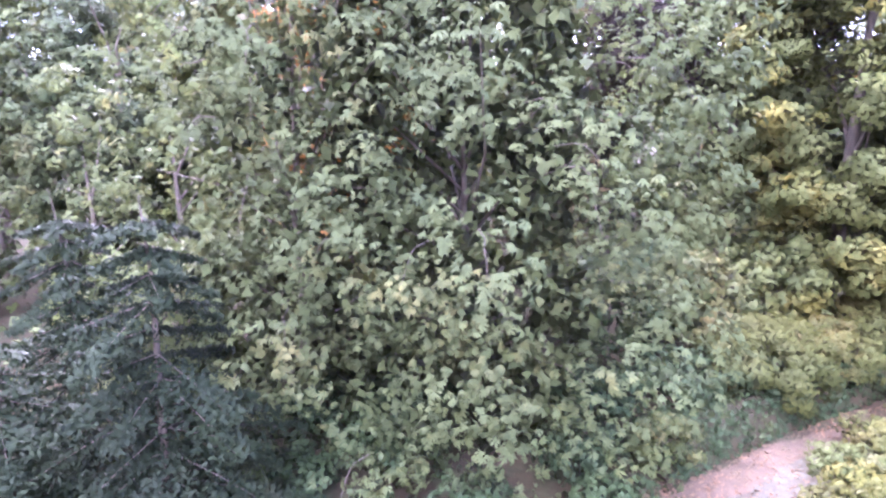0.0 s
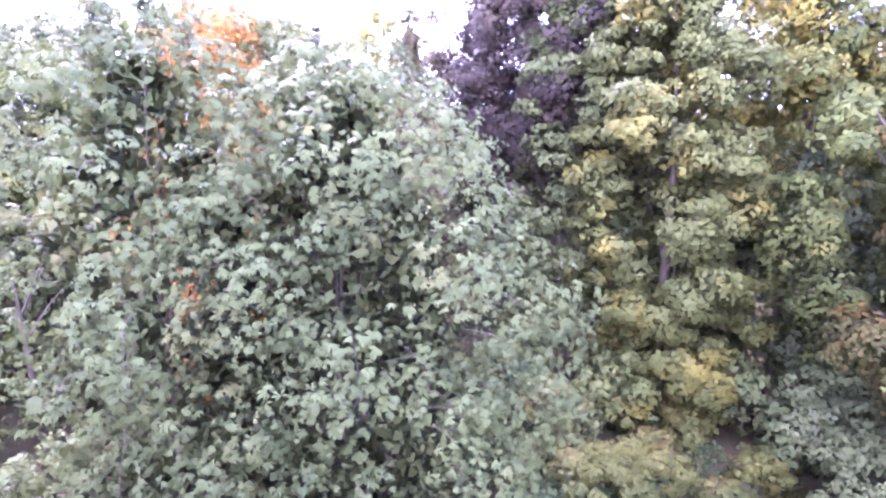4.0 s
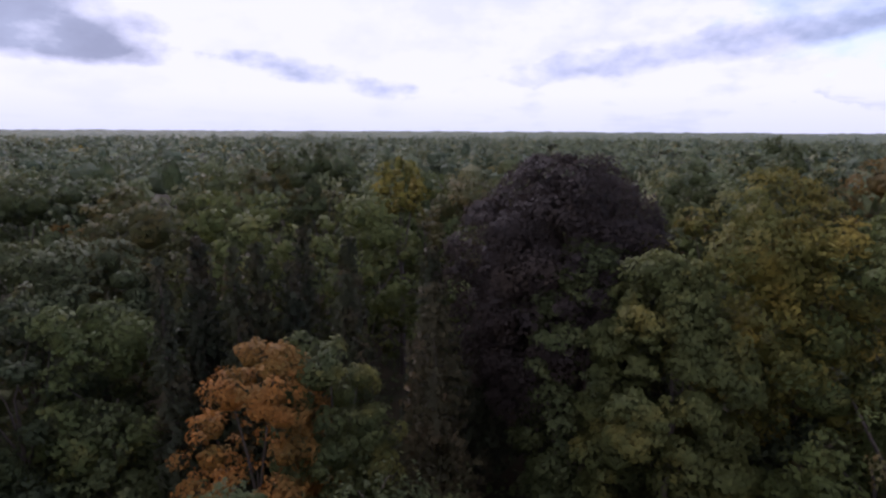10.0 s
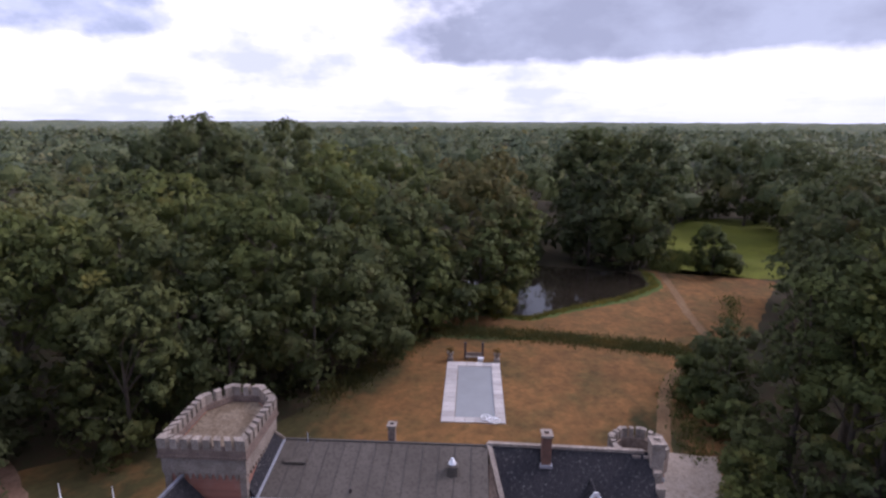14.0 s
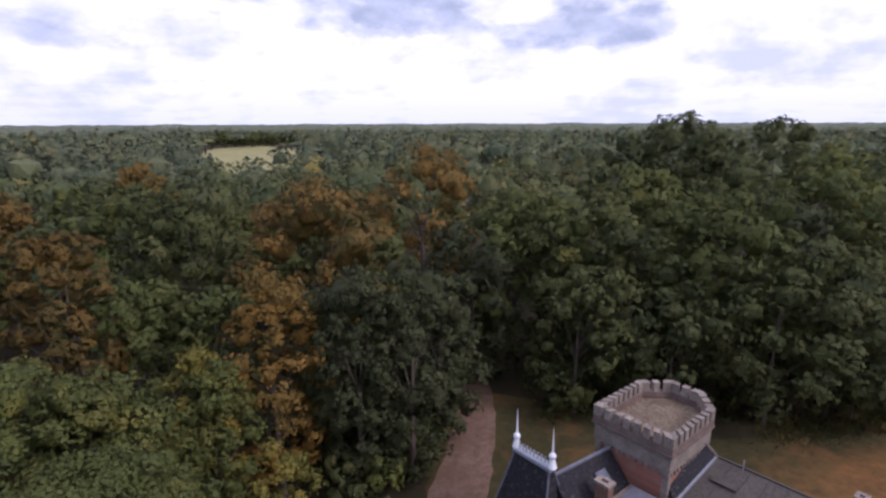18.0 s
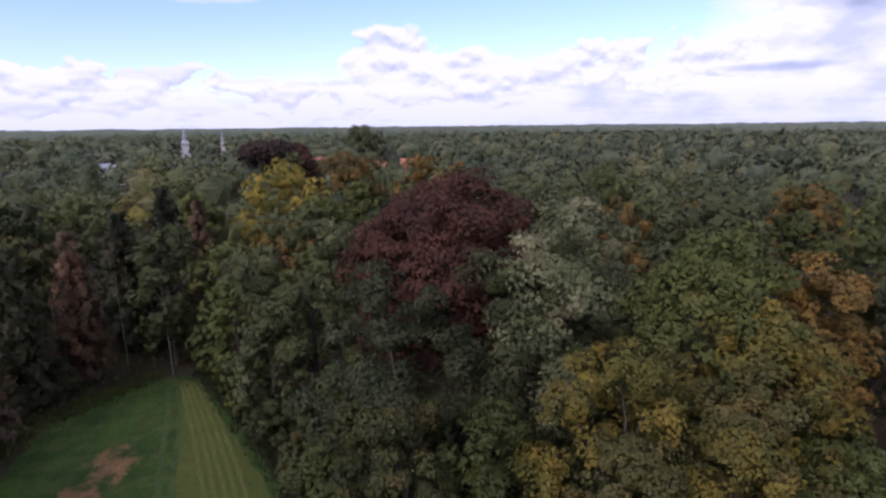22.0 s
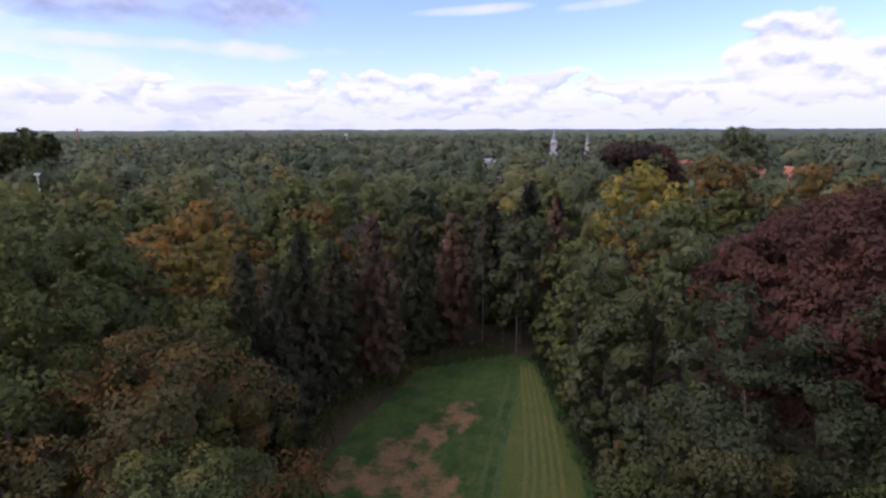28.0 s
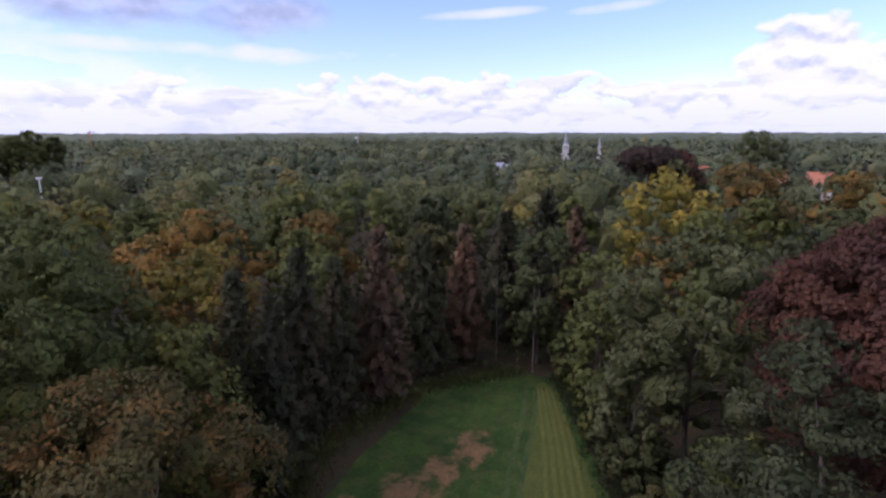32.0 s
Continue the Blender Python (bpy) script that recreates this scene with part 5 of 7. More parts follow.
def build_left_wing():
    part("wall", box_bm(-5.0, -0.05, 2.2, 6.6, 0, 10.6), M_BRICK, castle)
    part("wing_slope", slab_bm(((-0.02, 4.1, 13.6), (-5.2, 4.6, 13.6), (-5.2, 2.0, 10.7), (-0.02, 1.9, 11.1)), 0.2), M_SLATE, castle)
    part("wing_slope", slab_bm(((-0.02, 4.1, 13.6), (-5.2, 4.6, 13.6), (-5.2, 7.2, 10.7), (-0.02, 6.7, 10.7)), 0.2), M_SLATE, castle)
    part("ridge_coping", beam_bm((0.0, 4.1, 13.66), (-5.2, 4.6, 13.66), 0.20, 0.14), M_ZINC, castle)
    sk = part("roof_window", slab_bm(((-1.35, 3.55, 13.02), (-2.25, 3.62, 13.02), (-2.25, 2.95, 12.28), (-1.35, 2.88, 12.28)), 0.05), M_ZINC, castle, "zinc framed roof window")
    part("pane", slab_bm(((-1.45, 3.48, 13.0), (-2.15, 3.55, 13.0), (-2.15, 3.02, 12.42), (-1.45, 2.95, 12.42)), 0.02), M_GLASS, sk)
    low = part("flat_roof", box_bm(-2.6, -0.1, -0.1, 2.4, 11.3, 11.95), M_BAND, castle, "low flat roof with a pale sheet")
    part("sheet_cover", box_bm(-1.95, -0.35, 0.45, 2.05, 11.95, 12.12, 0.04), M_ZINC, low)
    part("kerb_stone", box_bm(-2.65, -2.3, -0.15, 2.45, 11.9, 12.2, 0.03), M_STONE, low)
    part("kerb_stone", box_bm(-2.3, -0.1, -0.2, 0.1, 11.9, 12.2, 0.03), M_STONE, low)
    chimney("chimney", -3.1, 2.4, 9.5, 13.4, 0.9, 0.6, M_SOOTBRICK)
    # pavilion with a steep roof, iron cresting and two finials
    part("wall", box_bm(-8.5, -2.8, 3.4, 9.4, 0, 9.0), M_BRICK, castle)
    dz, db = -0.6, -0.6
    lo = [(-8.7, 3.2 + db, 8.9), (-2.6, 3.2 + db, 8.9), (-2.6, 9.6 + db, 8.9), (-8.7, 9.6 + db, 8.9)]
    mid = [(-6.7, 4.5 + db, 11.6 + dz), (-4.4, 4.5 + db, 11.6 + dz), (-4.4, 8.4 + db, 11.6 + dz), (-6.7, 8.4 + db, 11.6 + dz)]
    hi = [(-5.75, 5.05 + db, 14.9 + dz), (-5.35, 5.05 + db, 14.9 + dz), (-5.35, 7.75 + db, 14.9 + dz), (-5.75, 7.75 + db, 14.9 + dz)]
    bm = bmesh.new()
    rings = [[bm.verts.new(p) for p in r] for r in (lo, mid, hi)]
    for r0, r1 in zip(rings, rings[1:]):
        for k in range(4):
            bm.faces.new((r0[k], r0[(k + 1) % 4], r1[(k + 1) % 4], r1[k]))
    bm.faces.new(rings[2])
    bm.faces.new(rings[0][::-1])
    bmesh.ops.recalc_face_normals(bm, faces=bm.faces)
    spire = part("pavilion_roof", bm, M_SLATE, castle, "steep dark slate pavilion roof")
    for a, b in zip(mid, hi):
        part("hip_capping", beam_bm(a, b, 0.10, 0.09), M_ZINC, spire)
    part("crest_base", box_bm(-5.85, -5.25, 4.9 + db, 7.9 + db, 14.85 + dz, 15.15 + dz, 0.05), M_LEAD, spire, "white-painted roof cresting")
    for k in range(9):
        b = 5.25 + db + 2.3 * k / 8
        cr = bmesh.new()
        bmesh.ops.create_cone(cr, cap_ends=True, segments=6, radius1=0.07, radius2=0.03, depth=0.35, matrix=Matrix.Translation((-5.55, b, 15.3 + dz)))
        bmesh.ops.create_icosphere(cr, subdivisions=1, radius=0.07, matrix=Matrix.Translation((-5.55, b, 15.5 + dz)))
        part("crest_spike", cr, M_LEAD, spire)
    for b in (5.0 + db, 7.8 + db):
        fn = bmesh.new()
        bmesh.ops.create_cone(fn, cap_ends=True, segments=8, radius1=0.28, radius2=0.12, depth=0.6, matrix=Matrix.Translation((-5.55, b, 15.4 + dz)))
        bmesh.ops.create_uvsphere(fn, u_segments=10, v_segments=7, radius=0.22, matrix=Matrix.Translation((-5.55, b, 15.85 + dz)))
        bmesh.ops.create_cone(fn, cap_ends=True, segments=6, radius1=0.07, radius2=0.012, depth=1.7, matrix=Matrix.Translation((-5.55, b, 16.8 + dz)))
        part("finial", fn, M_WHITE, spire, "white ball finial with a spike")


build_tower()
build_main_roof()
build_slate_block()
build_turret()
build_left_wing()


# ---- covered pool on the lawn, in the castle's axes ----
def build_pool():
    pool = thing("swimming_pool", "covered rectangular pool with pale stone coping on the lawn", "pool", -24.63, -21.72, 0, math.degrees(math.atan2(-0.262, -0.965)))
    a0, a1, b0, b1 = 29.9, 46.5, -17.7, -10.0
    i0, i1, j0, j1 = 31.0, 45.2, -16.5, -11.6
    n = 12
    rng = random.Random(3)

    def stones(x0, x1, y0, y1, along):
        m = max(round((x1 - x0 if along else y1 - y0) / 1.2), 1)
        for k in range(m):
            f, g = k / m, (k + 1) / m
            q = (x0 + (x1 - x0) * f + 0.02, x0 + (x1 - x0) * g - 0.02, y0, y1) if along else (x0, x1, y0 + (y1 - y0) * f + 0.02, y0 + (y1 - y0) * g - 0.02)
            part("coping_stone", box_bm(*q, -0.05, 0.14 + rng.uniform(-0.006, 0.006), 0.015), M_COPING, pool)

    stones(a0, a1, b0, j0, True)
    stones(a0, a1, j1, b1, True)
    stones(a0, i0, j0, j1, False)
    stones(i1, a1, j0, j1, False)
    part("pool_cover", box_bm(i0 + 0.05, i1 - 0.05, j0 + 0.05, j1 - 0.05, -0.02, 0.06, 0.02), M_COVER, pool, "pale blue-grey pool cover")
    part("pool_edge", beam_bm((i0, j0 + 0.1, 0.1), (i1, j0 + 0.1, 0.1), 0.12, 0.06), M_LEAD, pool)
    # gateway of two dark posts, a low bench wall and two urns at the far end
    for b in (-15.2, -12.6):
        p = thing("gate_post", "tall dark timber post behind the pool", "post", group="posts behind the pool")
        p.matrix_world = castle.matrix_world @ pose(48.0, b, 0)
        part("shaft", box_bm(-0.16, 0.16, -0.16, 0.16, -0.2, 2.5, 0.03), M_DARKPOST, p)
        part("cap", box_bm(-0.2, 0.2, -0.2, 0.2, 2.5, 2.6, 0.02), M_DARKPOST, p)
    w = thing("stone_bench", "low weathered stone bench wall behind the pool", "bench")
    w.matrix_world = castle.matrix_world @ pose(47.6, -13.9, 0)
    part("seat", box_bm(-0.3, 0.3, -1.2, 1.2, 0.42, 0.56, 0.03), M_STONE, w)
    for b in (-0.95, 0.95):
        part("support", box_bm(-0.22, 0.22, b - 0.15, b + 0.15, -0.05, 0.42, 0.02), M_BAND, w)
    part("backrest", box_bm(0.22, 0.4, -1.2, 1.2, 0.42, 1.05, 0.03), M_BAND, w)
    for b in (-17.3, -10.4):
        u = thing("stone_urn", "weathered stone urn with a dry plant on a plinth", "urn", group="urns by the pool")
        u.matrix_world = castle.matrix_world @ pose(46.9, b, 0) @ Matrix.Scale(1.45, 4)
        part("plinth", box_bm(-0.3, 0.3, -0.3, 0.3, -0.05, 0.45, 0.03), M_STONE, u)
        bm = bmesh.new()
        for r0, r1, z, h in ((0.18, 0.14, 0.5, 0.12), (0.16, 0.36, 0.74, 0.36), (0.40, 0.40, 0.95, 0.07)):
            bmesh.ops.create_cone(bm, cap_ends=True, segments=14, radius1=r0, radius2=r1, depth=h, matrix=Matrix.Translation((0, 0, z)))
        part("bowl", bm, M_STONE, u)
        rg = np.random.default_rng(5)
        d = unit(rg.normal(size=(90, 3)) + np.array([0, 0, 0.6]))
        v, q = leaves(rg, d * rg.uniform(0.15, 0.5, (90, 1)) + np.array([0, 0, 1.15]), d, 0.22)
        ob = new("plant", quick_mesh("plant", v, q, LEAF["rust"]))
        ob.parent = u
    tb = thing("pool_crate", "small white box beside the posts", "box")
    tb.matrix_world = castle.matrix_world @ pose(47.2, -14.9, 0)
    part("body", box_bm(-0.3, 0.3, -0.4, 0.4, -0.02, 0.5, 0.03), M_WHITE, tb)
    part("lid", box_bm(-0.33, 0.33, -0.43, 0.43, 0.5, 0.56, 0.02), M_WHITE, tb)
    # white hose thrown down in loops at the near corner
    cu = bpy.data.curves.new("hose", "CURVE")
    cu.dimensions, cu.bevel_depth, cu.bevel_resolution = "3D", 0.05, 2
    sp = cu.splines.new("POLY")
    pts = [(0.55 * math.cos(t * 0.45) * (1 + 0.25 * math.sin(t * 0.13)) + 0.012 * t, 0.6 * math.sin(t * 0.45) + 0.02 * t, 0.05 + 0.0012 * t) for t in range(70)]
    sp.points.add(len(pts) - 1)
    for p, c in zip(sp.points, pts):
        p.co = (*c, 1)
    cu.materials.append(M_WHITE)
    hose = tagged(new("hose", cu), "white pool hose lying in loose loops on the coping", "hose")
    hose.matrix_world = castle.matrix_world @ pose(30.2, -16.6, 0.14)


build_pool()


# ---- trees, clearing by clearing: x, y, height, crown radius, leaf, crown base, shape ----
PLACED = []


def grow(x, y, h, r, leaf, z0, shape, label=""):
    PLACED.append((x, y, r))
    return tree(x, y, h, r, leaf, z0, shape, 0.0078 if leaf in ("purple", "plum") else 0.0094, label=label)


grow(-14.8, 27.2, 23.6, 4.7, "orange", 0.10, "broad", "bright orange maple in autumn colour beside a green tree")
grow(-10.6, 30.0, 23.2, 4.3, "hornbeam", 0.05, "broad", "dark green tree with yellowing top beside an orange maple")
grow(-7.1, 47.3, 25.5, 4.0, "spruce", 0.05, "spruce")
grow(4.6, 46.4, 32.7, 9.4, "plum", 0.34, "broad", "huge dark purple copper beech")
grow(10.9, 34.5, 28.0, 5.6, "hornbeam", 0.03, "layered", "tall yellow-green hornbeam with layered golden branches")
grow(16.1, 40.9, 31.2, 8.0, "lime", 0.40, "broad", "yellow-green lime tree with golden clumps")
grow(20.3, 39.0, 30.1, 5.0, "lime", 0.40, "broad", "yellow-green lime tree with golden clumps")
grow(6.0, 39.2, 28.2, 5.4, "dark", 0.05, "layered")
grow(23.4, 32.2, 29.1, 7.9, "fresh", 0.04, "broad")
grow(34.2, 38.8, 28.6, 7.7, "fresh", 0.10, "broad")
grow(-24.5, 38.7, 27.7, 2.9, "spruce", 0.05, "spruce")
grow(-23.3, 32.3, 27.3, 2.4, "spruce", 0.05, "spruce")
grow(-27.3, 53.2, 29.2, 7.9, "green", 0.15, "broad")
grow(-21.3, 38.3, 27.0, 2.9, "spruce", 0.05, "spruce")
grow(-18.3, 42.0, 25.2, 3.5, "spruce", 0.05, "spruce")
grow(-13.5, 41.6, 24.8, 3.2, "spruce", 0.05, "spruce")
grow(-5.4, 36.6, 25.2, 4.6, "larch", 0.05, "spruce")
grow(-2.5, 49.7, 22.7, 4.2, "spruce", 0.05, "spruce")
grow(-32.0, 89.2, 32.3, 8.6, "dark", 0.10, "broad")
grow(-15.4, 74.2, 31.7, 3.6, "gold", 0.74, "broad")
grow(-15.7, 96.5, 29.0, 7.8, "green", 0.20, "broad")
grow(-19.0, 67.1, 27.2, 7.3, "green", 0.20, "broad")
grow(-6.2, 79.5, 28.5, 7.7, "olive", 0.20, "broad")
grow(-36.1, 50.2, 28.6, 7.7, "olive", 0.20, "broad")
grow(61.0, 100.7, 29.8, 11.7, "rust", 0.20, "broad")
grow(41.2, 85.3, 34.3, 9.3, "dark", 0.20, "broad")
grow(50.0, 68.4, 29.4, 8.6, "green", 0.15, "broad")
grow(46.3, 54.8, 29.8, 8.0, "fresh", 0.15, "broad")
grow(28.3, 95.6, 29.1, 7.8, "dark", 0.20, "broad")
grow(-56.5, 20.7, 25.6, 7.4, "green", 0.10, "broad")
grow(-56.0, 31.3, 24.5, 8.7, "green", 0.10, "broad")
grow(-39.0, 37.3, 26.5, 7.2, "pale", 0.20, "broad")
grow(-35.8, 32.0, 22.8, 6.2, "pale", 0.10, "broad")
grow(-34.8, 40.0, 25.9, 7.0, "pale", 0.15, "broad")
grow(-29.7, 35.1, 23.0, 6.2, "green", 0.10, "broad")
grow(-45.9, 32.2, 22.1, 6.0, "dark", 0.05, "broad")
grow(-51.5, 66.3, 27.5, 7.4, "olive", 0.20, "broad")
grow(-70.6, 37.8, 27.6, 7.4, "olive", 0.20, "broad")
grow(-87.0, 36.1, 28.7, 10.6, "olive", 0.20, "broad")
grow(-81.8, 70.6, 29.4, 11.1, "green", 0.20, "broad")
grow(-64.9, 68.0, 28.4, 8.7, "dark", 0.20, "broad")
grow(-44.5, 95.0, 31.1, 8.4, "olive", 0.20, "broad")
grow(-46.9, 76.7, 28.9, 7.8, "dark", 0.20, "broad")
grow(-26.5, 42.3, 26.6, 3.4, "spruce", 0.05, "spruce")
grow(-21.1, 41.9, 26.7, 3.5, "spruce", 0.05, "spruce")
grow(-19.5, 48.0, 26.8, 3.8, "spruce", 0.05, "spruce")
grow(-15.0, 47.5, 26.1, 3.6, "spruce", 0.05, "spruce")
grow(-64.4, 23.1, 29.8, 8.3, "dark", 0.14, "broad")
grow(-54.0, 29.1, 28.9, 7.4, "green", 0.10, "broad")
grow(-58.2, 16.5, 22.8, 3.9, "dark", 0.16, "broad")
grow(-53.9, 22.4, 25.5, 4.4, "green", 0.14, "broad")
grow(-46.5, 29.7, 23.2, 4.4, "dark", 0.05, "broad")
grow(-68.5, 12.2, 11.3, 5.2, "dark", 0.00, "bush")
grow(-51.3, 11.6, 5.9, 3.1, "green", 0.00, "bush")
grow(-48.2, 15.0, 8.7, 3.4, "dark", 0.00, "bush")
grow(-45.9, 20.7, 9.6, 4.2, "dark", 0.00, "bush")
grow(-39.1, 24.6, 11.8, 4.0, "dark", 0.00, "bush")
grow(-41.3, 10.1, 5.8, 3.4, "green", 0.00, "bush")
grow(-38.3, 15.7, 7.9, 3.6, "dark", 0.00, "bush")
grow(-32.9, 19.5, 10.1, 3.4, "dark", 0.00, "bush")
grow(-28.1, 22.6, 13.4, 3.5, "dark", 0.00, "bush")
grow(-25.8, 26.5, 15.3, 3.4, "dark", 0.00, "bush")
grow(-34.6, 27.3, 16.6, 3.8, "dark", 0.02, "broad")
grow(-27.3, 31.7, 17.0, 3.3, "dark", 0.02, "broad")
grow(-63.9, 63.4, 29.2, 8.6, "dark", 0.15, "broad")
grow(-83.0, 56.1, 30.3, 7.1, "dark", 0.15, "broad")
grow(-209.1, 38.5, 28.6, 13.3, "dark", 0.05, "broad")
grow(-199.6, 49.2, 28.1, 12.9, "dark", 0.05, "broad")
grow(-181.9, 56.6, 26.8, 14.1, "dark", 0.05, "broad")
grow(-219.4, 24.0, 27.8, 11.3, "dark", 0.05, "broad")
grow(-137.3, 19.5, 11.8, 5.2, "green", 0.02, "column")
grow(-143.0, -13.0, 31.6, 7.6, "dark", 0.03, "broad")
grow(-146.4, -9.5, 33.3, 9.8, "green", 0.03, "broad")
grow(-143.6, -1.7, 32.6, 9.1, "dark", 0.03, "broad")
grow(-139.5, 4.2, 31.6, 8.5, "dark", 0.03, "broad")
grow(-142.3, -34.0, 26.8, 8.7, "olive", 0.03, "broad")
grow(-137.0, -8.6, 21.4, 8.4, "pale", 0.03, "broad")
grow(-135.6, 1.7, 19.9, 10.5, "dark", 0.02, "broad")
grow(-101.0, -28.5, 28.1, 11.7, "olive", 0.05, "broad")
grow(-98.6, -21.4, 21.7, 6.5, "green", 0.05, "broad")
grow(-93.7, -24.9, 17.9, 8.5, "green", 0.03, "broad")
grow(-85.6, -36.6, 22.8, 9.2, "dark", 0.05, "broad")
grow(-93.4, -21.6, 5.9, 4.1, "lime", 0.00, "bush")
grow(-86.0, -29.8, 13.9, 7.4, "dark", 0.02, "broad")
grow(-80.7, -32.7, 18.6, 7.0, "green", 0.03, "broad")
grow(-73.2, -45.6, 28.6, 9.7, "green", 0.08, "broad")
grow(-61.1, -45.7, 26.3, 8.9, "green", 0.08, "broad")
grow(-66.1, -35.9, 21.1, 7.9, "dark", 0.03, "broad")
grow(-68.1, -34.0, 11.1, 6.2, "dark", 0.02, "broad")
grow(-55.9, -47.5, 25.7, 7.9, "green", 0.06, "broad")
grow(-58.0, -37.8, 19.7, 7.6, "dark", 0.02, "broad")
grow(-60.7, -60.0, 27.6, 9.3, "green", 0.08, "broad")
grow(-47.0, -48.3, 22.8, 6.6, "dark", 0.02, "broad")
grow(-46.2, -54.4, 25.5, 8.2, "dark", 0.06, "broad")
grow(-43.6, -59.0, 24.6, 6.6, "green", 0.06, "broad")
grow(-48.8, -43.5, 16.4, 6.8, "dark", 0.02, "broad")
grow(-39.9, -49.3, 18.6, 6.0, "dark", 0.02, "broad")
grow(-82.8, -77.4, 36.0, 9.7, "dark", 0.15, "broad")
grow(-75.6, -79.1, 32.7, 8.8, "dark", 0.15, "broad")
grow(-84.2, -69.7, 33.1, 9.0, "dark", 0.15, "broad")
grow(-132.9, -91.3, 34.9, 9.4, "dark", 0.15, "broad")
grow(-100.1, -59.1, 30.8, 10.2, "green", 0.15, "broad")
grow(-114.7, -52.4, 29.2, 13.0, "green", 0.15, "broad")
grow(-113.1, 34.5, 26.6, 8.5, "dark", 0.10, "broad")
grow(-140.6, 22.6, 4.9, 4.1, "dark", 0.00, "bush")
grow(-13.4, -63.1, 28.6, 9.6, "rust", 0.05, "broad")
grow(-33.6, -80.8, 30.1, 9.6, "rust", 0.10, "broad")
grow(9.9, -56.5, 25.9, 4.9, "flame", 0.05, "broad")
grow(-5.6, -49.2, 20.3, 4.8, "flame", 0.05, "broad")
grow(17.6, -44.6, 16.5, 4.4, "dark", 0.02, "broad")
# tall trees' shadow falls here; the dimmed leaf carries it in its colour
grow(-17.6, -45.6, 21.9, 3.9, "deep", 0.02, "broad")
grow(-12.6, -46.6, 21.6, 4.2, "deep", 0.02, "broad")
grow(-22.9, -51.0, 16.5, 4.6, "deep", 0.02, "broad")
grow(-40.7, -65.9, 25.4, 8.5, "green", 0.05, "broad")
grow(-33.4, -63.1, 21.3, 6.6, "deep", 0.02, "broad")
grow(-23.9, -58.8, 17.3, 6.0, "deep", 0.02, "broad")
grow(-17.6, -59.9, 17.5, 5.1, "green", 0.02, "broad")
grow(-0.2, -77.4, 26.8, 7.7, "dark", 0.10, "broad")
grow(6.9, -81.1, 27.0, 7.3, "green", 0.10, "broad")
grow(3.0, -57.3, 20.1, 5.4, "green", 0.05, "broad")
grow(0.4, -45.4, 17.0, 3.2, "lime", 0.05, "broad")
grow(10.8, -35.7, 21.5, 5.8, "fresh", 0.05, "broad")
grow(7.5, -38.6, 19.0, 5.1, "fresh", 0.05, "broad")
grow(2.7, -32.3, 16.5, 4.4, "green", 0.05, "broad")
grow(-5.1, -41.2, 9.3, 2.5, "lime", 0.00, "bush")
grow(-22.7, -53.9, 2.9, 3.2, "green", 0.00, "bush")
grow(-14.1, -49.5, 7.7, 4.0, "deep", 0.00, "bush")
grow(-11.9, -52.1, 10.5, 4.5, "deep", 0.02, "broad")
grow(28.4, -107.6, 23.9, 6.5, "flame", 0.20, "broad")
grow(8.9, -141.1, 25.6, 6.9, "flame", 0.20, "broad")
grow(29.9, -34.9, 26.7, 7.2, "green", 0.05, "broad")
grow(23.5, -33.7, 22.6, 6.1, "yellow", 0.05, "broad")
grow(27.2, -43.8, 24.3, 5.0, "flame", 0.10, "broad")
grow(23.9, -22.6, 22.1, 6.0, "yellow", 0.05, "broad", "bright orange maple in autumn colour beside a green tree")
grow(20.2, -28.7, 20.1, 5.4, "olive", 0.05, "broad")
grow(17.1, -49.5, 21.9, 3.9, "flame", 0.05, "broad")
grow(21.4, -39.0, 16.0, 4.2, "green", 0.02, "broad")
grow(12.4, -40.5, 19.0, 5.1, "fresh", 0.05, "broad")
grow(5.5, -40.1, 18.4, 5.0, "fresh", 0.05, "broad")
grow(8.0, -32.4, 17.8, 6.1, "green", 0.05, "broad")
grow(14.8, -32.0, 17.1, 4.6, "fresh", 0.05, "broad")
grow(-0.6, -44.5, 16.6, 3.4, "fresh", 0.05, "broad")
grow(11.6, -25.8, 17.3, 4.7, "green", 0.05, "broad")
grow(4.6, -28.1, 17.0, 4.6, "green", 0.05, "broad")
grow(-4.1, -35.3, 13.9, 2.2, "lime", 0.00, "bush")
grow(-11.0, -48.6, 4.6, 2.2, "fresh", 0.00, "bush")
grow(-15.2, -48.8, 4.0, 2.3, "deep", 0.00, "bush")
grow(-19.0, -49.8, 3.6, 2.2, "green", 0.00, "bush")
grow(-24.6, -54.2, 4.4, 2.4, "deep", 0.00, "bush")
grow(21.3, -19.9, 18.6, 4.2, "olive", 0.03, "broad")
grow(18.3, -25.8, 18.2, 3.9, "yellow", 0.03, "broad")
grow(-1.6, -54.5, 19.2, 5.2, "green", 0.05, "broad")
grow(27.7, -65.7, 23.7, 7.5, "pale", 0.10, "broad")
grow(29.1, -82.4, 27.2, 8.0, "green", 0.10, "broad")
grow(53.8, -60.5, 26.6, 9.0, "pale", 0.10, "broad")
grow(56.1, -84.2, 24.4, 6.6, "flame", 0.20, "broad")
grow(42.0, -76.4, 25.8, 7.0, "green", 0.10, "broad")
grow(6.6, -85.2, 24.9, 7.8, "green", 0.10, "broad")
grow(-12.5, -52.0, 19.6, 5.3, "deep", 0.05, "broad")
grow(82.1, -66.8, 27.5, 10.1, "dark", 0.15, "broad")
grow(28.0, -109.9, 23.7, 6.4, "flame", 0.30, "broad")
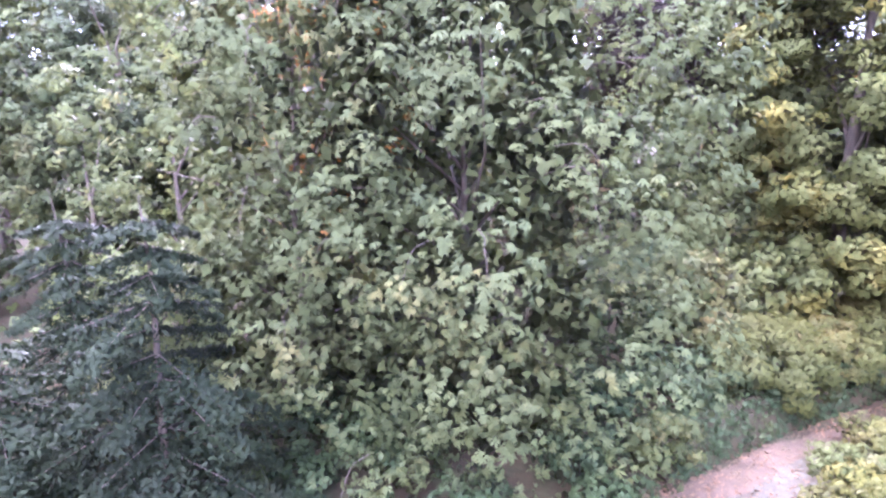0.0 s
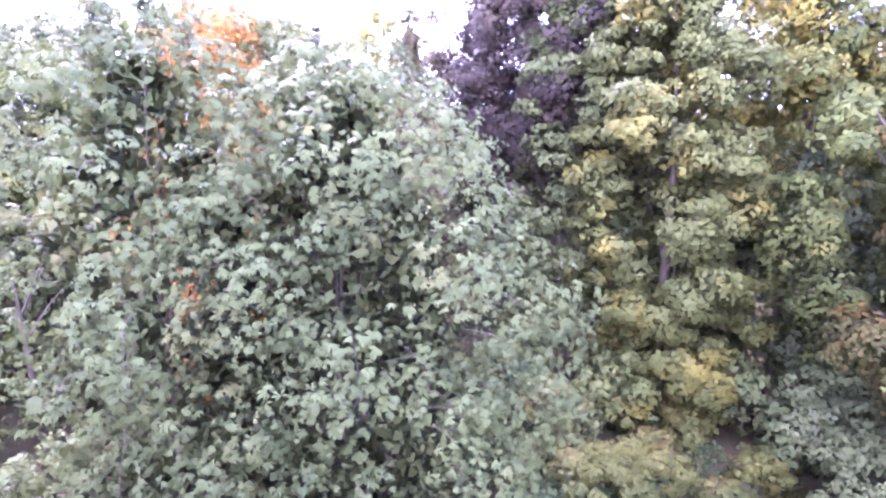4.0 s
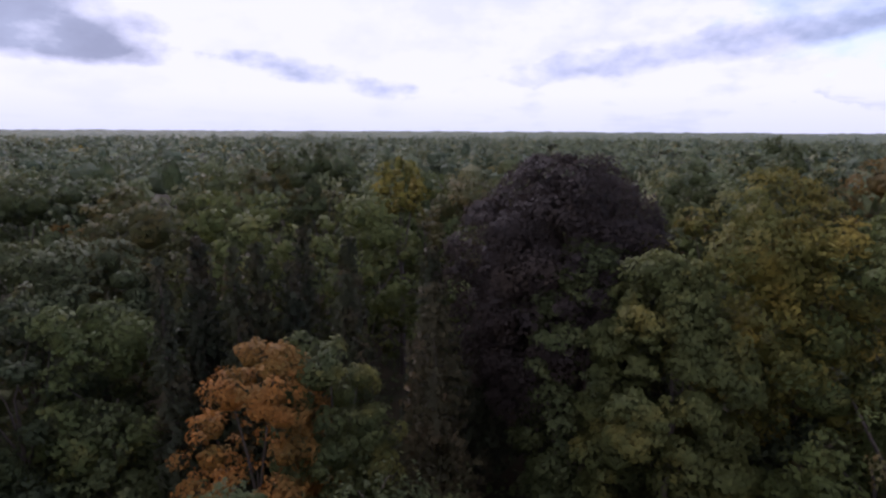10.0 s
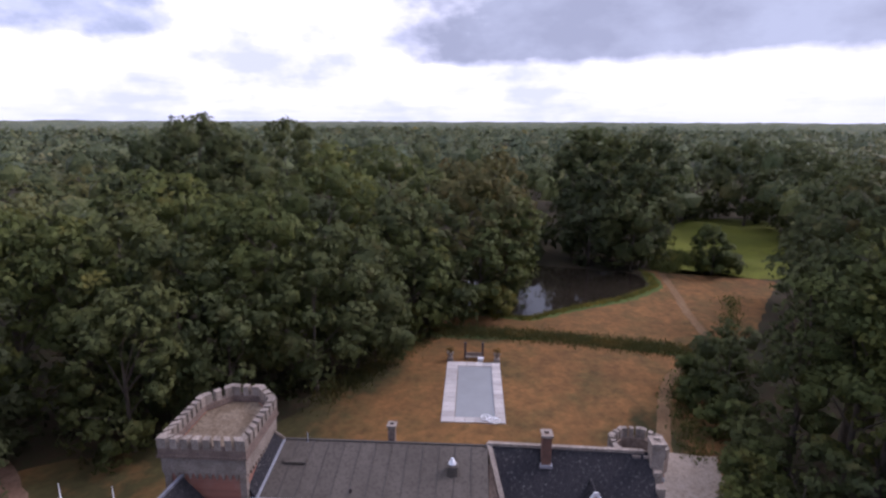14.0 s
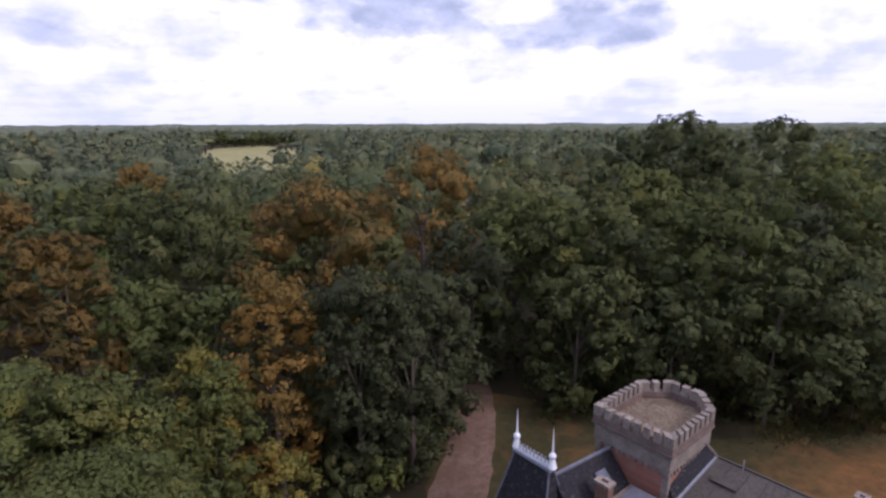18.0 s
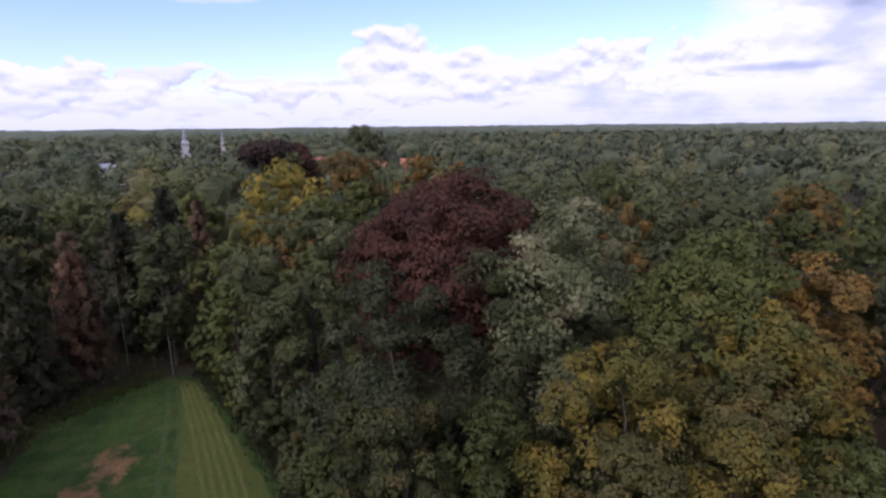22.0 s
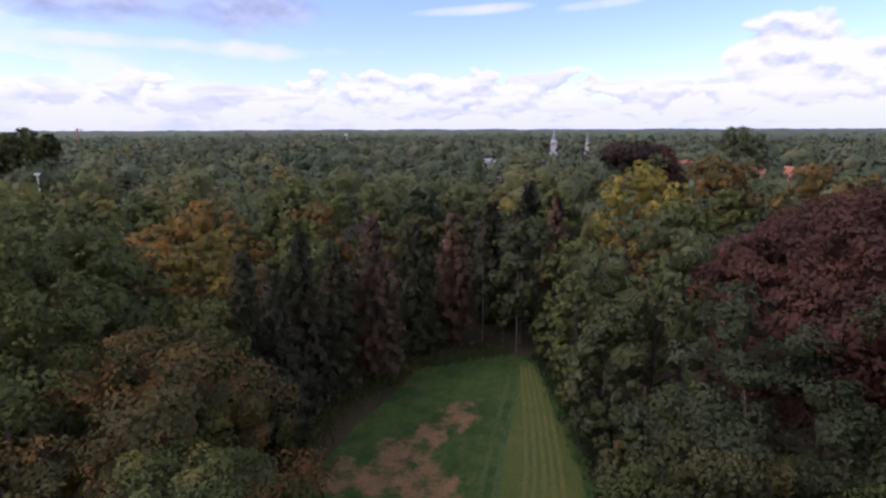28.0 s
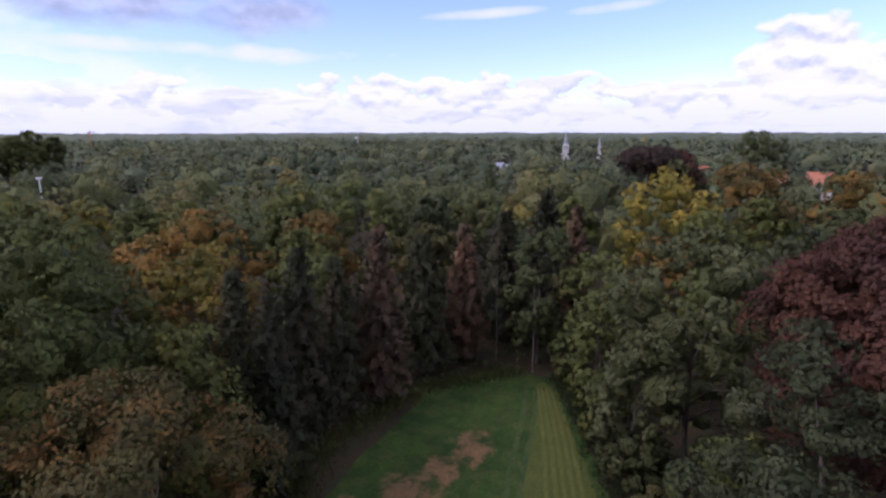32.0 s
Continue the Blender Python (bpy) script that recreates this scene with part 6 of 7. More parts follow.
grow(41.0, -92.6, 22.8, 6.2, "flame", 0.30, "broad")
grow(37.2, -27.1, 27.9, 8.8, "silver", 0.10, "broad", "large tree with silvery pale leaf tips")
grow(36.0, -23.5, 24.3, 6.6, "deep", 0.05, "broad")
grow(49.9, -21.9, 28.7, 9.5, "purple", 0.36, "broad", "wine-red copper beech with a broad dome")
grow(36.7, -12.4, 24.3, 6.6, "deep", 0.05, "broad")
grow(61.8, -9.5, 25.8, 8.7, "pale", 0.08, "broad")
grow(59.3, -4.4, 16.3, 4.4, "pale", 0.03, "broad")
grow(109.9, -10.8, 28.3, 9.5, "gold", 0.15, "broad")
grow(122.9, -25.7, 29.0, 10.2, "rust", 0.15, "broad")
grow(110.8, -42.8, 27.9, 9.7, "rust", 0.15, "broad")
grow(291.9, -72.1, 34.9, 13.3, "dark", 0.15, "broad")
grow(189.8, -15.3, 29.6, 8.6, "plum", 0.72, "broad")
grow(193.9, -24.1, 28.6, 8.1, "purple", 0.15, "broad")
grow(69.7, -45.1, 26.7, 7.9, "pale", 0.10, "broad")
grow(73.3, -1.3, 15.4, 4.9, "green", 0.02, "broad")
grow(66.3, -1.6, 7.8, 3.2, "green", 0.00, "bush")
grow(58.2, -4.9, 5.9, 3.8, "dark", 0.00, "bush")
grow(50.1, -5.8, 4.2, 2.8, "dark", 0.00, "bush")
grow(39.7, -8.2, 16.9, 4.6, "green", 0.03, "broad")
grow(31.9, -10.9, 17.5, 4.7, "olive", 0.03, "broad")
grow(29.7, -16.4, 16.1, 4.4, "green", 0.03, "broad")
grow(30.4, -36.1, 26.1, 7.0, "green", 0.05, "broad")
grow(80.2, 2.7, 7.9, 2.8, "green", 0.00, "bush")
grow(25.1, 21.9, 22.3, 8.7, "russet", 0.06, "broad", "broad tree with rust-orange leaves among olive green")
grow(19.8, 18.3, 19.8, 5.4, "fresh", 0.05, "broad")
grow(35.8, 42.9, 24.3, 6.8, "fresh", 0.05, "broad")
grow(44.4, 43.2, 23.7, 6.4, "green", 0.05, "broad")
grow(53.2, 39.2, 23.6, 6.4, "yellow", 0.10, "broad")
grow(71.5, 54.8, 23.9, 10.0, "rust", 0.15, "broad")
grow(76.6, 78.9, 24.0, 6.9, "lime", 0.15, "broad")
grow(54.9, 64.7, 24.1, 7.5, "green", 0.10, "broad")
grow(48.3, 32.4, 22.9, 4.2, "spruce", 0.05, "spruce")
grow(58.3, 31.4, 22.9, 4.7, "spruce", 0.05, "spruce")
grow(68.6, 26.1, 23.9, 4.6, "brown", 0.05, "spruce")
grow(63.7, 29.7, 21.2, 4.2, "spruce", 0.05, "spruce")
grow(78.9, 23.9, 21.6, 5.6, "spruce", 0.08, "spruce")
grow(84.5, 18.6, 22.2, 4.4, "brown", 0.08, "spruce")
grow(97.3, 7.9, 26.1, 5.4, "spruce", 0.20, "spruce")
grow(92.7, 2.8, 23.6, 4.3, "brown", 0.20, "spruce")
grow(95.5, 14.5, 22.9, 5.7, "spruce", 0.15, "spruce")
grow(84.7, -1.1, 18.7, 5.1, "green", 0.05, "broad")
grow(106.4, 44.6, 25.1, 9.4, "green", 0.15, "broad")
grow(104.0, 56.3, 24.7, 8.4, "green", 0.15, "broad")
grow(115.9, 32.8, 23.6, 9.6, "dark", 0.15, "broad")
grow(113.6, 21.1, 22.9, 7.7, "dark", 0.15, "broad")
grow(48.4, 28.7, 20.7, 3.7, "spruce", 0.05, "spruce")
grow(41.5, 34.6, 19.9, 5.4, "green", 0.05, "broad")
grow(28.4, 36.0, 22.1, 6.0, "fresh", 0.03, "broad")


# ---- filler trees of the near wood ----
def wood_free(x, y, gap):
    ok = ~(inside(CLEAR_BACK, x, y) | inside(CLEAR_FRONT, x, y) | inside(CLEAR_PATH, x, y))
    return ok & (np.hypot(x, y) > gap)


def fill_wood():
    rng = np.random.default_rng(77)
    xs, ys = np.array([p[0] for p in PLACED]), np.array([p[1] for p in PLACED])
    rs = np.array([p[2] for p in PLACED])
    placed = 0
    for _ in range(6000):
        if placed >= 96:
            break
        d = math.sqrt(rng.uniform(58**2, 116**2))
        a = rng.uniform(0, 2 * math.pi)
        x, y = d * math.cos(a), d * math.sin(a)
        if not wood_free(np.array([x]), np.array([y]), 40)[0]:
            continue
        # keep the lawns' edges open
        if any(inside(CLEAR_BACK, np.array([x * k]), np.array([y * k]))[0] or inside(CLEAR_FRONT, np.array([x * k]), np.array([y * k]))[0] for k in (1.04, 1.08, 1.15, 1.3, 1.5)):
            continue
        if (np.hypot(xs - x, ys - y) < rs * 0.75 + 3.2).any():
            continue
        h = rng.uniform(17, 21.5) if d < 85 else rng.uniform(19, 24)
        r = rng.uniform(4.6, 6.4)
        leaf = rng.choice(["green", "dark", "olive", "pale", "rust"], p=[0.42, 0.12, 0.20, 0.18, 0.08])
        tree(x, y, h, r, leaf, 0.12, "broad", 0.0108)
        xs, ys, rs = np.append(xs, x), np.append(ys, y), np.append(rs, r)
        placed += 1


fill_wood()


# ---- the wide forest ----
FIELD_AZ, FIELD_HALF = radians(174.0), radians(4.9)


# gaps in the wood through which roofs and towers show: azimuth, half width, from, to
VIEWS = ((-87.1, 0.9, 330, 680), (-90.35, 0.6, 330, 740), (-81.0, 1.3, 300, 425), (-99.4, 0.9, 285, 345), (-105.4, 1.0, 255, 315), (-108.6, 1.3, 255, 315), (-39.7, 0.6, 120, 206), (99.5, 1.5, 118, 182))


def forest_band(name, r0, r1, spacing, clumps, quads, size, seed, leaf, label):
    """Crowns of the far forest, joined: a lumpy body and leaf clumps for each tree."""
    rng = np.random.default_rng(seed)
    n = int(math.pi * (r1**2 - r0**2) / spacing**2)
    # jittered spiral, so that trees keep apart
    k = np.arange(n) + 0.5
    d = np.sqrt(r0**2 + (r1**2 - r0**2) * k / n)
    a = k * 2.399963
    x, y = d * np.cos(a) + rng.normal(0, spacing * 0.28, n), d * np.sin(a) + rng.normal(0, spacing * 0.28, n)
    ok = wood_free(x, y, r0)
    for s in (1.06, 1.12):
        ok &= ~inside(CLEAR_BACK, x * s, y * s)
    az = np.arctan2(-x, y)
    off = np.abs((az - FIELD_AZ + math.pi) % (2 * math.pi) - math.pi)
    ok &= ~((off < FIELD_HALF * (0.88 + 0.22 * np.sin(d / 47))) & (d > 262 + 34 * np.sin(az * 85)) & (d < 850 + 50 * np.sin(az * 61)))
    for az0, half, lo, hi in VIEWS:
        o = np.abs((np.degrees(az) - az0 + 180) % 360 - 180)
        ok &= ~((o < half) & (d > lo) & (d < hi))
    x, y, d = x[ok], y[ok], d[ok]
    px, py = np.array([p[0] for p in PLACED]), np.array([p[1] for p in PLACED])
    far = np.array([np.hypot(px - u, py - w).min() > 6 for u, w in zip(x, y)]) if r0 < 230 else np.ones(len(x), bool)
    x, y, d = x[far], y[far], d[far]
    n = len(x)
    wave = np.array([noise.noise((u * 0.006, w * 0.006, 0.3)) for u, w in zip(x, y)])
    h = 20.5 + 3.6 * wave + rng.normal(0, 3.2, n) + (rng.random(n) < 0.05) * 4 + (wave > 0.22) * (rng.random(n) < 0.10) * rng.uniform(3, 7, n) * (r0 < 300)
    h = np.minimum(h, 29.5)
    r = spacing * rng.uniform(0.42, 0.78, n)
    tone = np.clip(rng.uniform(0.02, 1, n) * 0.93 + 0.05 * wave, 0, 0.94)
    tone = np.where(rng.random(n) < 0.018, 1.0, tone)
    fir = rng.random(n) < 0.14
    h, r, tone = h + 2.5 * fir, np.where(fir, r * 0.55, r), np.where(fir, 0.80, tone)
    hz = np.minimum(h * 0.36, 8.0) * np.where(fir, 1.35, 1.0)
    c = np.stack([x, y, h - hz], 1)
    sc = np.stack([r, r, hz], 1)
    # clumps over the upper part of each crown
    u = unit(rng.normal(size=(n, clumps, 3)) + np.array([0, 0, 0.60]))
    u[:, 0] = unit(rng.normal(0, 0.25, (n, 3)) + np.array([0, 0, 1.0]))
    lc = c[:, None] + u * sc[:, None] * rng.uniform(0.46, 0.66, (n, clumps, 1))
    lr = np.repeat(r[:, None], clumps, 1) * rng.uniform(0.34, 0.58, (n, clumps))
    dv = unit(rng.normal(size=(n, clumps, quads, 3)) + 0.6 * u[:, :, None] + np.array([0, 0, 0.45]))
    p = lc[:, :, None] + dv * (lr[:, :, None] * rng.uniform(0.70, 1.10, (n, clumps, quads)))[..., None] * np.array([1, 1, 0.8])
    lie = unit(0.50 * dv + 0.75 * u[:, :, None] + np.array([0, 0, 0.15])).reshape(-1, 3)
    v, q = leaves(rng, p.reshape(-1, 3), lie + rng.normal(0, 0.40, (len(lie), 3)), size, 0.3, 0.25, 0.85)
    shade = np.repeat(np.clip(tone[:, None] + np.where(tone[:, None] < 0.95, rng.normal(0, 0.035, (n, clumps)), 0), 0, 1).ravel(), quads)
    # the dense body
    iv, jf = ICO1
    cv = (c[:, None] + iv[None] * rng.uniform(0.45, 0.72, (n, len(iv), 1)) * sc[:, None]).reshape(-1, 3)
    up = jf[(iv[jf].mean(1)[:, 2] > (-0.35 if r0 < 400 else 0.45))]
    cf = (up[None] + (np.arange(n) * len(iv))[:, None, None]).reshape(-1, 3)
    me = quick_mesh(name, np.concatenate([v, cv]), q, LEAF[leaf], cf + len(v), np.concatenate([shade, np.repeat(tone, len(up))]),
                    np.concatenate([lie, np.tile(unit(iv[up].mean(1)), (n, 1))]))
    tagged(new(name, me), label, "forest", kind="stuff")


# the haze over these bands is in their leaf colours
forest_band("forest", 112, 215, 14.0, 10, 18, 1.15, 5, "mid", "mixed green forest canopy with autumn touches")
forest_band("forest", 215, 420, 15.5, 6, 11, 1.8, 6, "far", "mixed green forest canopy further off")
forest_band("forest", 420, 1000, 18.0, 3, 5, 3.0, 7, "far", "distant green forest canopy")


def far_canopy():
    """The forest's roof towards the horizon."""
    ring = np.geomspace(960, 4930, 50)
    n = 950
    a = np.arange(n) * 2 * np.pi / n
    rng = np.random.default_rng(9)
    x, y = ring[:, None] * np.cos(a), ring[:, None] * np.sin(a)
    low = sum(np.sin(x * f + y * g + p) for f, g, p in ((0.011, 0.004, 1), (-0.006, 0.013, 2.2), (0.003, -0.009, 0.4), (0.019, 0.015, 4)))
    z = 17.5 + 1.3 * low + rng.normal(0, 1.8, x.shape)
    z[-1] += 5
    v = np.stack([x, y, z], -1).reshape(-1, 3)
    i, j = np.meshgrid(np.arange(len(ring) - 1), np.arange(n), indexing="ij")
    q = np.stack([i * n + j, (i + 1) * n + j, (i + 1) * n + (j + 1) % n, i * n + (j + 1) % n], -1).reshape(-1, 4)
    tone = np.clip(rng.beta(2, 2, len(q)), 0, 0.94)
    tagged(new("forest", quick_mesh("forest", v, q, LEAF["far"], None, tone)), "forest canopy on the horizon, haze in its leaf colour", "forest", kind="stuff")


far_canopy()


# ---- beside the take-off place: big drooping trees, spruce, hedge, weeds ----
chestnut(-5.6, 19.2, 21.3, 8.7, "chestnut", 215, 6.6, 0.225, "huge grey-green chestnut drooping to the ground")
chestnut(-11.2, 17.0, 22.3, 6.2, "chestnut", 115, 6.6, 0.235, "rounded pale green chestnut beside an orange maple")
tree(-9.9, 9.2, 9.0, 3.9, "fir", 0.02, "spruce", label="low dark spruce with drooping grey-green branches")
tree(-13.0, 7.6, 6.4, 3.0, "fir", 0.02, "spruce", label="small dark spruce beside a larger one")
tree(-15.5, 11.5, 8.6, 3.6, "fir", 0.02, "spruce", label="dark spruce behind a chestnut tree")
tree(-0.4, 24.6, 4.6, 2.4, "ivy", 0.0, "bush", 0.012, label="dark green shrub growing behind a chestnut")
tree(1.6, 27.6, 4.8, 2.4, "ivy", 0.0, "bush", 0.012, label="dark green shrub growing below a hornbeam")
tree(5.3, 22.6, 3.0, 2.6, "herb", 0.0, "bush", 0.011, label="yellow-green flowering shrub above an ivy bank")
tree(8.4, 25.0, 2.5, 2.2, "herb", 0.0, "bush", 0.011, label="yellow-green shrub on an ivy bank")
tree(1.5, 16.4, 1.9, 1.1, "weed", 0.0, "bush", 0.012, label="bright green shrub beside the gravel path")
tree(13.2, 25.2, 2.2, 1.6, "herb", 0.0, "bush", 0.010, label="pale leafy shrub at the path's bend")
tree(10.6, 20.6, 1.5, 1.2, "herb", 0.0, "bush", 0.012, label="low brownish weed clump beside the path")
tree(7.6, 15.6, 1.2, 1.2, "herb", 0.0, "bush", 0.016, label="low olive weed clump beside the path")
tree(9.6, 17.2, 1.6, 1.4, "herb", 0.0, "bush", 0.014, label="tall yellowish weeds beside the path")
tree(-0.6, 19.6, 1.6, 1.8, "ivy", 0.0, "bush", 0.014, label="dark ivy-covered mound under a chestnut")
tree(2.4, 21.4, 1.8, 2.0, "ivy", 0.0, "bush", 0.014, label="dark leafy mound behind the ivy bank")
tree(5.2, 22.8, 1.5, 1.6, "ivy", 0.0, "bush", 0.014, label="low dark shrub behind the ivy bank")
tree(-0.8, 15.4, 1.5, 1.5, "ivy", 0.0, "bush", 0.014, label="low dark shrub at the foot of a chestnut")
tree(3.6, 26.5, 4.6, 2.8, "dark", 0.0, "bush", 0.0125, label="dark shrub below a golden hornbeam")
tree(15.0, 31.0, 4.2, 2.8, "dark", 0.0, "bush", 0.0125, label="dark green shrub below a golden hornbeam")
tree(11.0, 32.5, 3.6, 3.0, "green", 0.0, "bush", 0.0125, label="mid-green shrub at a hornbeam's foot")
tree(17.6, 27.4, 5.2, 3.4, "pale", 0.0, "bush", 0.0115, label="pale green spreading shrub beyond the path's bend")
tree(17.0, 22.4, 4.4, 3.0, "pale", 0.0, "bush", 0.0115, label="pale grey-green shrub on the path's outer side")
tree(21.0, 30.6, 6.5, 3.6, "green", 0.0, "bush", 0.0125, label="mid-green shrub in the shade of tall trees")
tree(11.6, 29.6, 2.4, 2.4, "herb", 0.0, "bush", 0.011, label="yellow-green weeds below a golden hornbeam")
tree(6.8, 30.6, 5.0, 2.8, "hornbeam", 0.0, "bush", 0.0115, label="low golden green branches of a hornbeam thicket")
tree(13.4, 39.2, 15.0, 4.6, "deep", 0.0, "broad", 0.0125, label="blue-green young tree in the shade of limes")
tree(18.6, 35.6, 16.0, 4.6, "deep", 0.0, "broad", 0.0125, label="blue-green young tree behind a golden hornbeam")
tree(24.6, 42.6, 17.0, 5.0, "deep", 0.0, "broad", 0.0125, label="blue-green tree filling the wood behind limes")
tree(3.0, 60.0, 17.0, 7.0, "dark", 0.0, "broad", 0.0125, label="dark green tree filling the wood behind a beech")
tree(16.0, 62.0, 17.0, 7.0, "green", 0.0, "broad", 0.0125, label="mid-green tree filling the wood behind a beech")
for bx, by, bh, br, lf in ((-63.4, 11.6, 4.5, 3.0, "green"), (-57.6, 13.4, 5.5, 3.4, "dark"), (-74.5, 10.6, 5.0, 3.2, "green"), (-53.5, 13.2, 4.2, 2.8, "green"), (-69.0, 9.6, 4.4, 3.0, "green"), (-46.6, 11.2, 5.4, 3.4, "fresh"), (-80.0, 13.6, 5.5, 3.6, "dark")):
    tree(bx, by, bh, br, lf, 0.0, "bush", 0.0125, label="leafy green shrub between the lawn and the wood")
for bx, by, bh, br in ((-134.0, -23.5, 6.0, 5.0), (-148.0, -25.5, 9.0, 6.0), (-160.0, -27.5, 11.0, 7.0), (-139.0, -27.5, 8.0, 4.6)):
    tree(bx, by, bh, br, "dark", 0.0, "bush", 0.0125, label="dark low shrub on the far bank of the pond")
for bx, by, bh, br in ((21.0, -30.6, 8.0, 3.6), (25.4, -30.0, 9.0, 3.6), (28.4, -27.6, 9.5, 3.8), (30.0, -21.0, 9.0, 3.6), (33.0, -18.5, 10.0, 3.8)):
    tree(bx, by, bh, br, "dark", 0.0, "bush", 0.0125, label="dark green shrub under turning trees")
for bx, by in ((-206, 13), (-214, 20), (-221, 30), (-217, 43), (-203, 50), (-186, 50), (-170, 47)):
    tree(bx, by, 8.0, 6.2, "dark", 0.0, "bush", 0.0125, label="dark green shrub on the far edge of the meadow")
for bx, by, bh, br, lf in ((6.4, 17.7, 0.8, 0.9, "weed"), (6.7, 16.6, 0.9, 1.0, "herb"), (8.1, 19.6, 1.0, 1.2, "herb"), (7.9, 17.5, 0.7, 1.1, "weed"), (8.9, 19.1, 1.1, 1.2, "herb"), (8.9, 17.5, 0.9, 1.1, "herb"), (6.2, 15.6, 0.6, 0.9, "olive"), (10.1, 20.8, 1.3, 1.3, "herb"), (7.3, 16.0, 0.7, 1.0, "herb"), (11.3, 23.1, 1.5, 1.4, "herb"), (5.8, 15.7, 0.5, 0.8, "olive"), (7.5, 18.0, 0.6, 0.9, "weed")):
    tree(bx, by, bh, br, lf, 0.0, "bush", 0.0125, label="low yellowish weeds spreading over the path's edge")
for bx, by, bh, br in ((-5.6, 13.6, 1.3, 1.3), (-7.6, 14.2, 1.6, 1.4), (-3.4, 12.8, 1.0, 1.2), (-9.6, 15.4, 2.0, 1.6), (-6.4, 15.8, 2.2, 1.7)):
    tree(bx, by, bh, br, "ivy", 0.0, "bush", 0.014, label="green undergrowth in the hollow below a chestnut")
tree(0.2, 13.6, 1.2, 1.2, "ivy", 0.0, "bush", 0.014, label="dark leafy shrub at the foot of a chestnut")
tree(-8.4, 12.4, 0.9, 1.2, "ivy", 0.0, "bush", 0.014, label="fresh green shrub under a spruce")
tree(-5.6, 11.2, 0.8, 1.1, "ivy", 0.0, "bush", 0.014, label="fresh green ground plants under a chestnut")


def hedge():
    """A long bank covered with ivy along the path."""
    rng = np.random.default_rng(31)
    n = 5200
    s = rng.uniform(0, 1, n)
    ax, ay = 0.9 + 11.2 * s, 16.6 + 10.8 * s + 0.6 * np.sin(3 * s)
    u = rng.uniform(-1, 1, n)
    top = 1.15 + 0.25 * np.sin(17 * s) * np.sin(5 * s + 1)
    off = u * 1.3
    z = np.maximum(top * (1 - np.abs(u) ** 2.4), 0.05) * rng.uniform(0.55, 1.05, n) + 0.05
    p = np.stack([ax - 0.69 * off, ay + 0.72 * off, z], 1)
    d = np.stack([-0.69 * u, 0.72 * u, 0.6 + 0 * u], 1)
    v, q = leaves(rng, p, d + rng.normal(0, 0.4, p.shape), 0.24)
    h = thing("hedge", "dark green ivy bank along the gravel path", "hedge")
    ob = new("foliage", quick_mesh("foliage", v, q, LEAF["ivy"]))
    ob.parent = h
    bm = bmesh.new()
    rows = []
    for k in range(25):
        f = k / 24
        cx, cy = 0.9 + 11.2 * f, 16.6 + 10.8 * f + 0.6 * math.sin(3 * f)
        rows.append([bm.verts.new((cx - 0.69 * o, cy + 0.72 * o, z0)) for o, z0 in ((-1.2, -0.05), (-0.8, 0.55), (0, 0.9), (0.8, 0.55), (1.2, -0.05))])
    for r0, r1 in zip(rows, rows[1:]):
        for k in range(4):
            bm.faces.new((r0[k], r0[k + 1], r1[k + 1], r1[k]))
    bmesh.ops.recalc_face_normals(bm, faces=bm.faces)
    part("bank", bm, M_LITTER, h)


hedge()


def blades(name, centres, spread, n, height, width, material, label, category, seed):
    """Tall grass: thin upright blades scattered about the centres."""
    rng = np.random.default_rng(seed)
    c = np.array(centres, float)
    seg = rng.integers(0, len(c) - 1, n)
    f = rng.random(n)[:, None]
    base = c[seg] * (1 - f) + c[seg + 1] * f + rng.normal(0, spread, (n, 2))
    hgt = height * rng.uniform(0.5, 1.3, n)
    a = rng.uniform(0, 6.28, n)
    side = np.stack([np.cos(a), np.sin(a)], 1) * (width * rng.uniform(0.6, 1.3, n))[:, None]
    bend = rng.normal(0, 0.35, (n, 2)) * hgt[:, None]
    z = np.zeros(n)
    v = np.stack([np.c_[base - side, z], np.c_[base + side, z], np.c_[base + side * 0.5 + bend, hgt], np.c_[base - side * 0.5 + bend, hgt]], 1).reshape(-1, 3)
    tagged(new(name, quick_mesh(name, v, np.arange(n * 4).reshape(n, 4), material)), label, category, kind="stuff")


blades("verge_weeds", ((5.6, 11.5), (7.0, 14.5), (9.4, 17.6), (12.2, 21.2), (14.5, 24.5)), 0.75, 5200, 0.55, 0.035, LEAF["herb"], "yellowish weeds along the gravel path", "weeds", 60)
def path_leaves():
    """Fallen leaves scattered over the gravel path."""
    rng = np.random.default_rng(59)
    n = 4200
    f = rng.random(n)
    off = np.where(rng.random(n) < 0.55, rng.normal(-1.9, 0.6, n), rng.normal(0.3, 1.6, n))
    p = np.stack([2.6 + 10.6 * f + 0.72 * off, 13.4 + 13.2 * f - 0.62 * off, np.full(n, 0.055)], 1)
    v, q = leaves(rng, p, rng.normal(0, 0.25, p.shape) + np.array([0, 0, 1.0]), 0.13, 0.0, 0.2, 0.7)
    tagged(new("fallen_leaves", quick_mesh("fallen_leaves", v, q, LEAF["brown"])), "brown fallen leaves scattered on the gravel path", "leaves", kind="stuff")


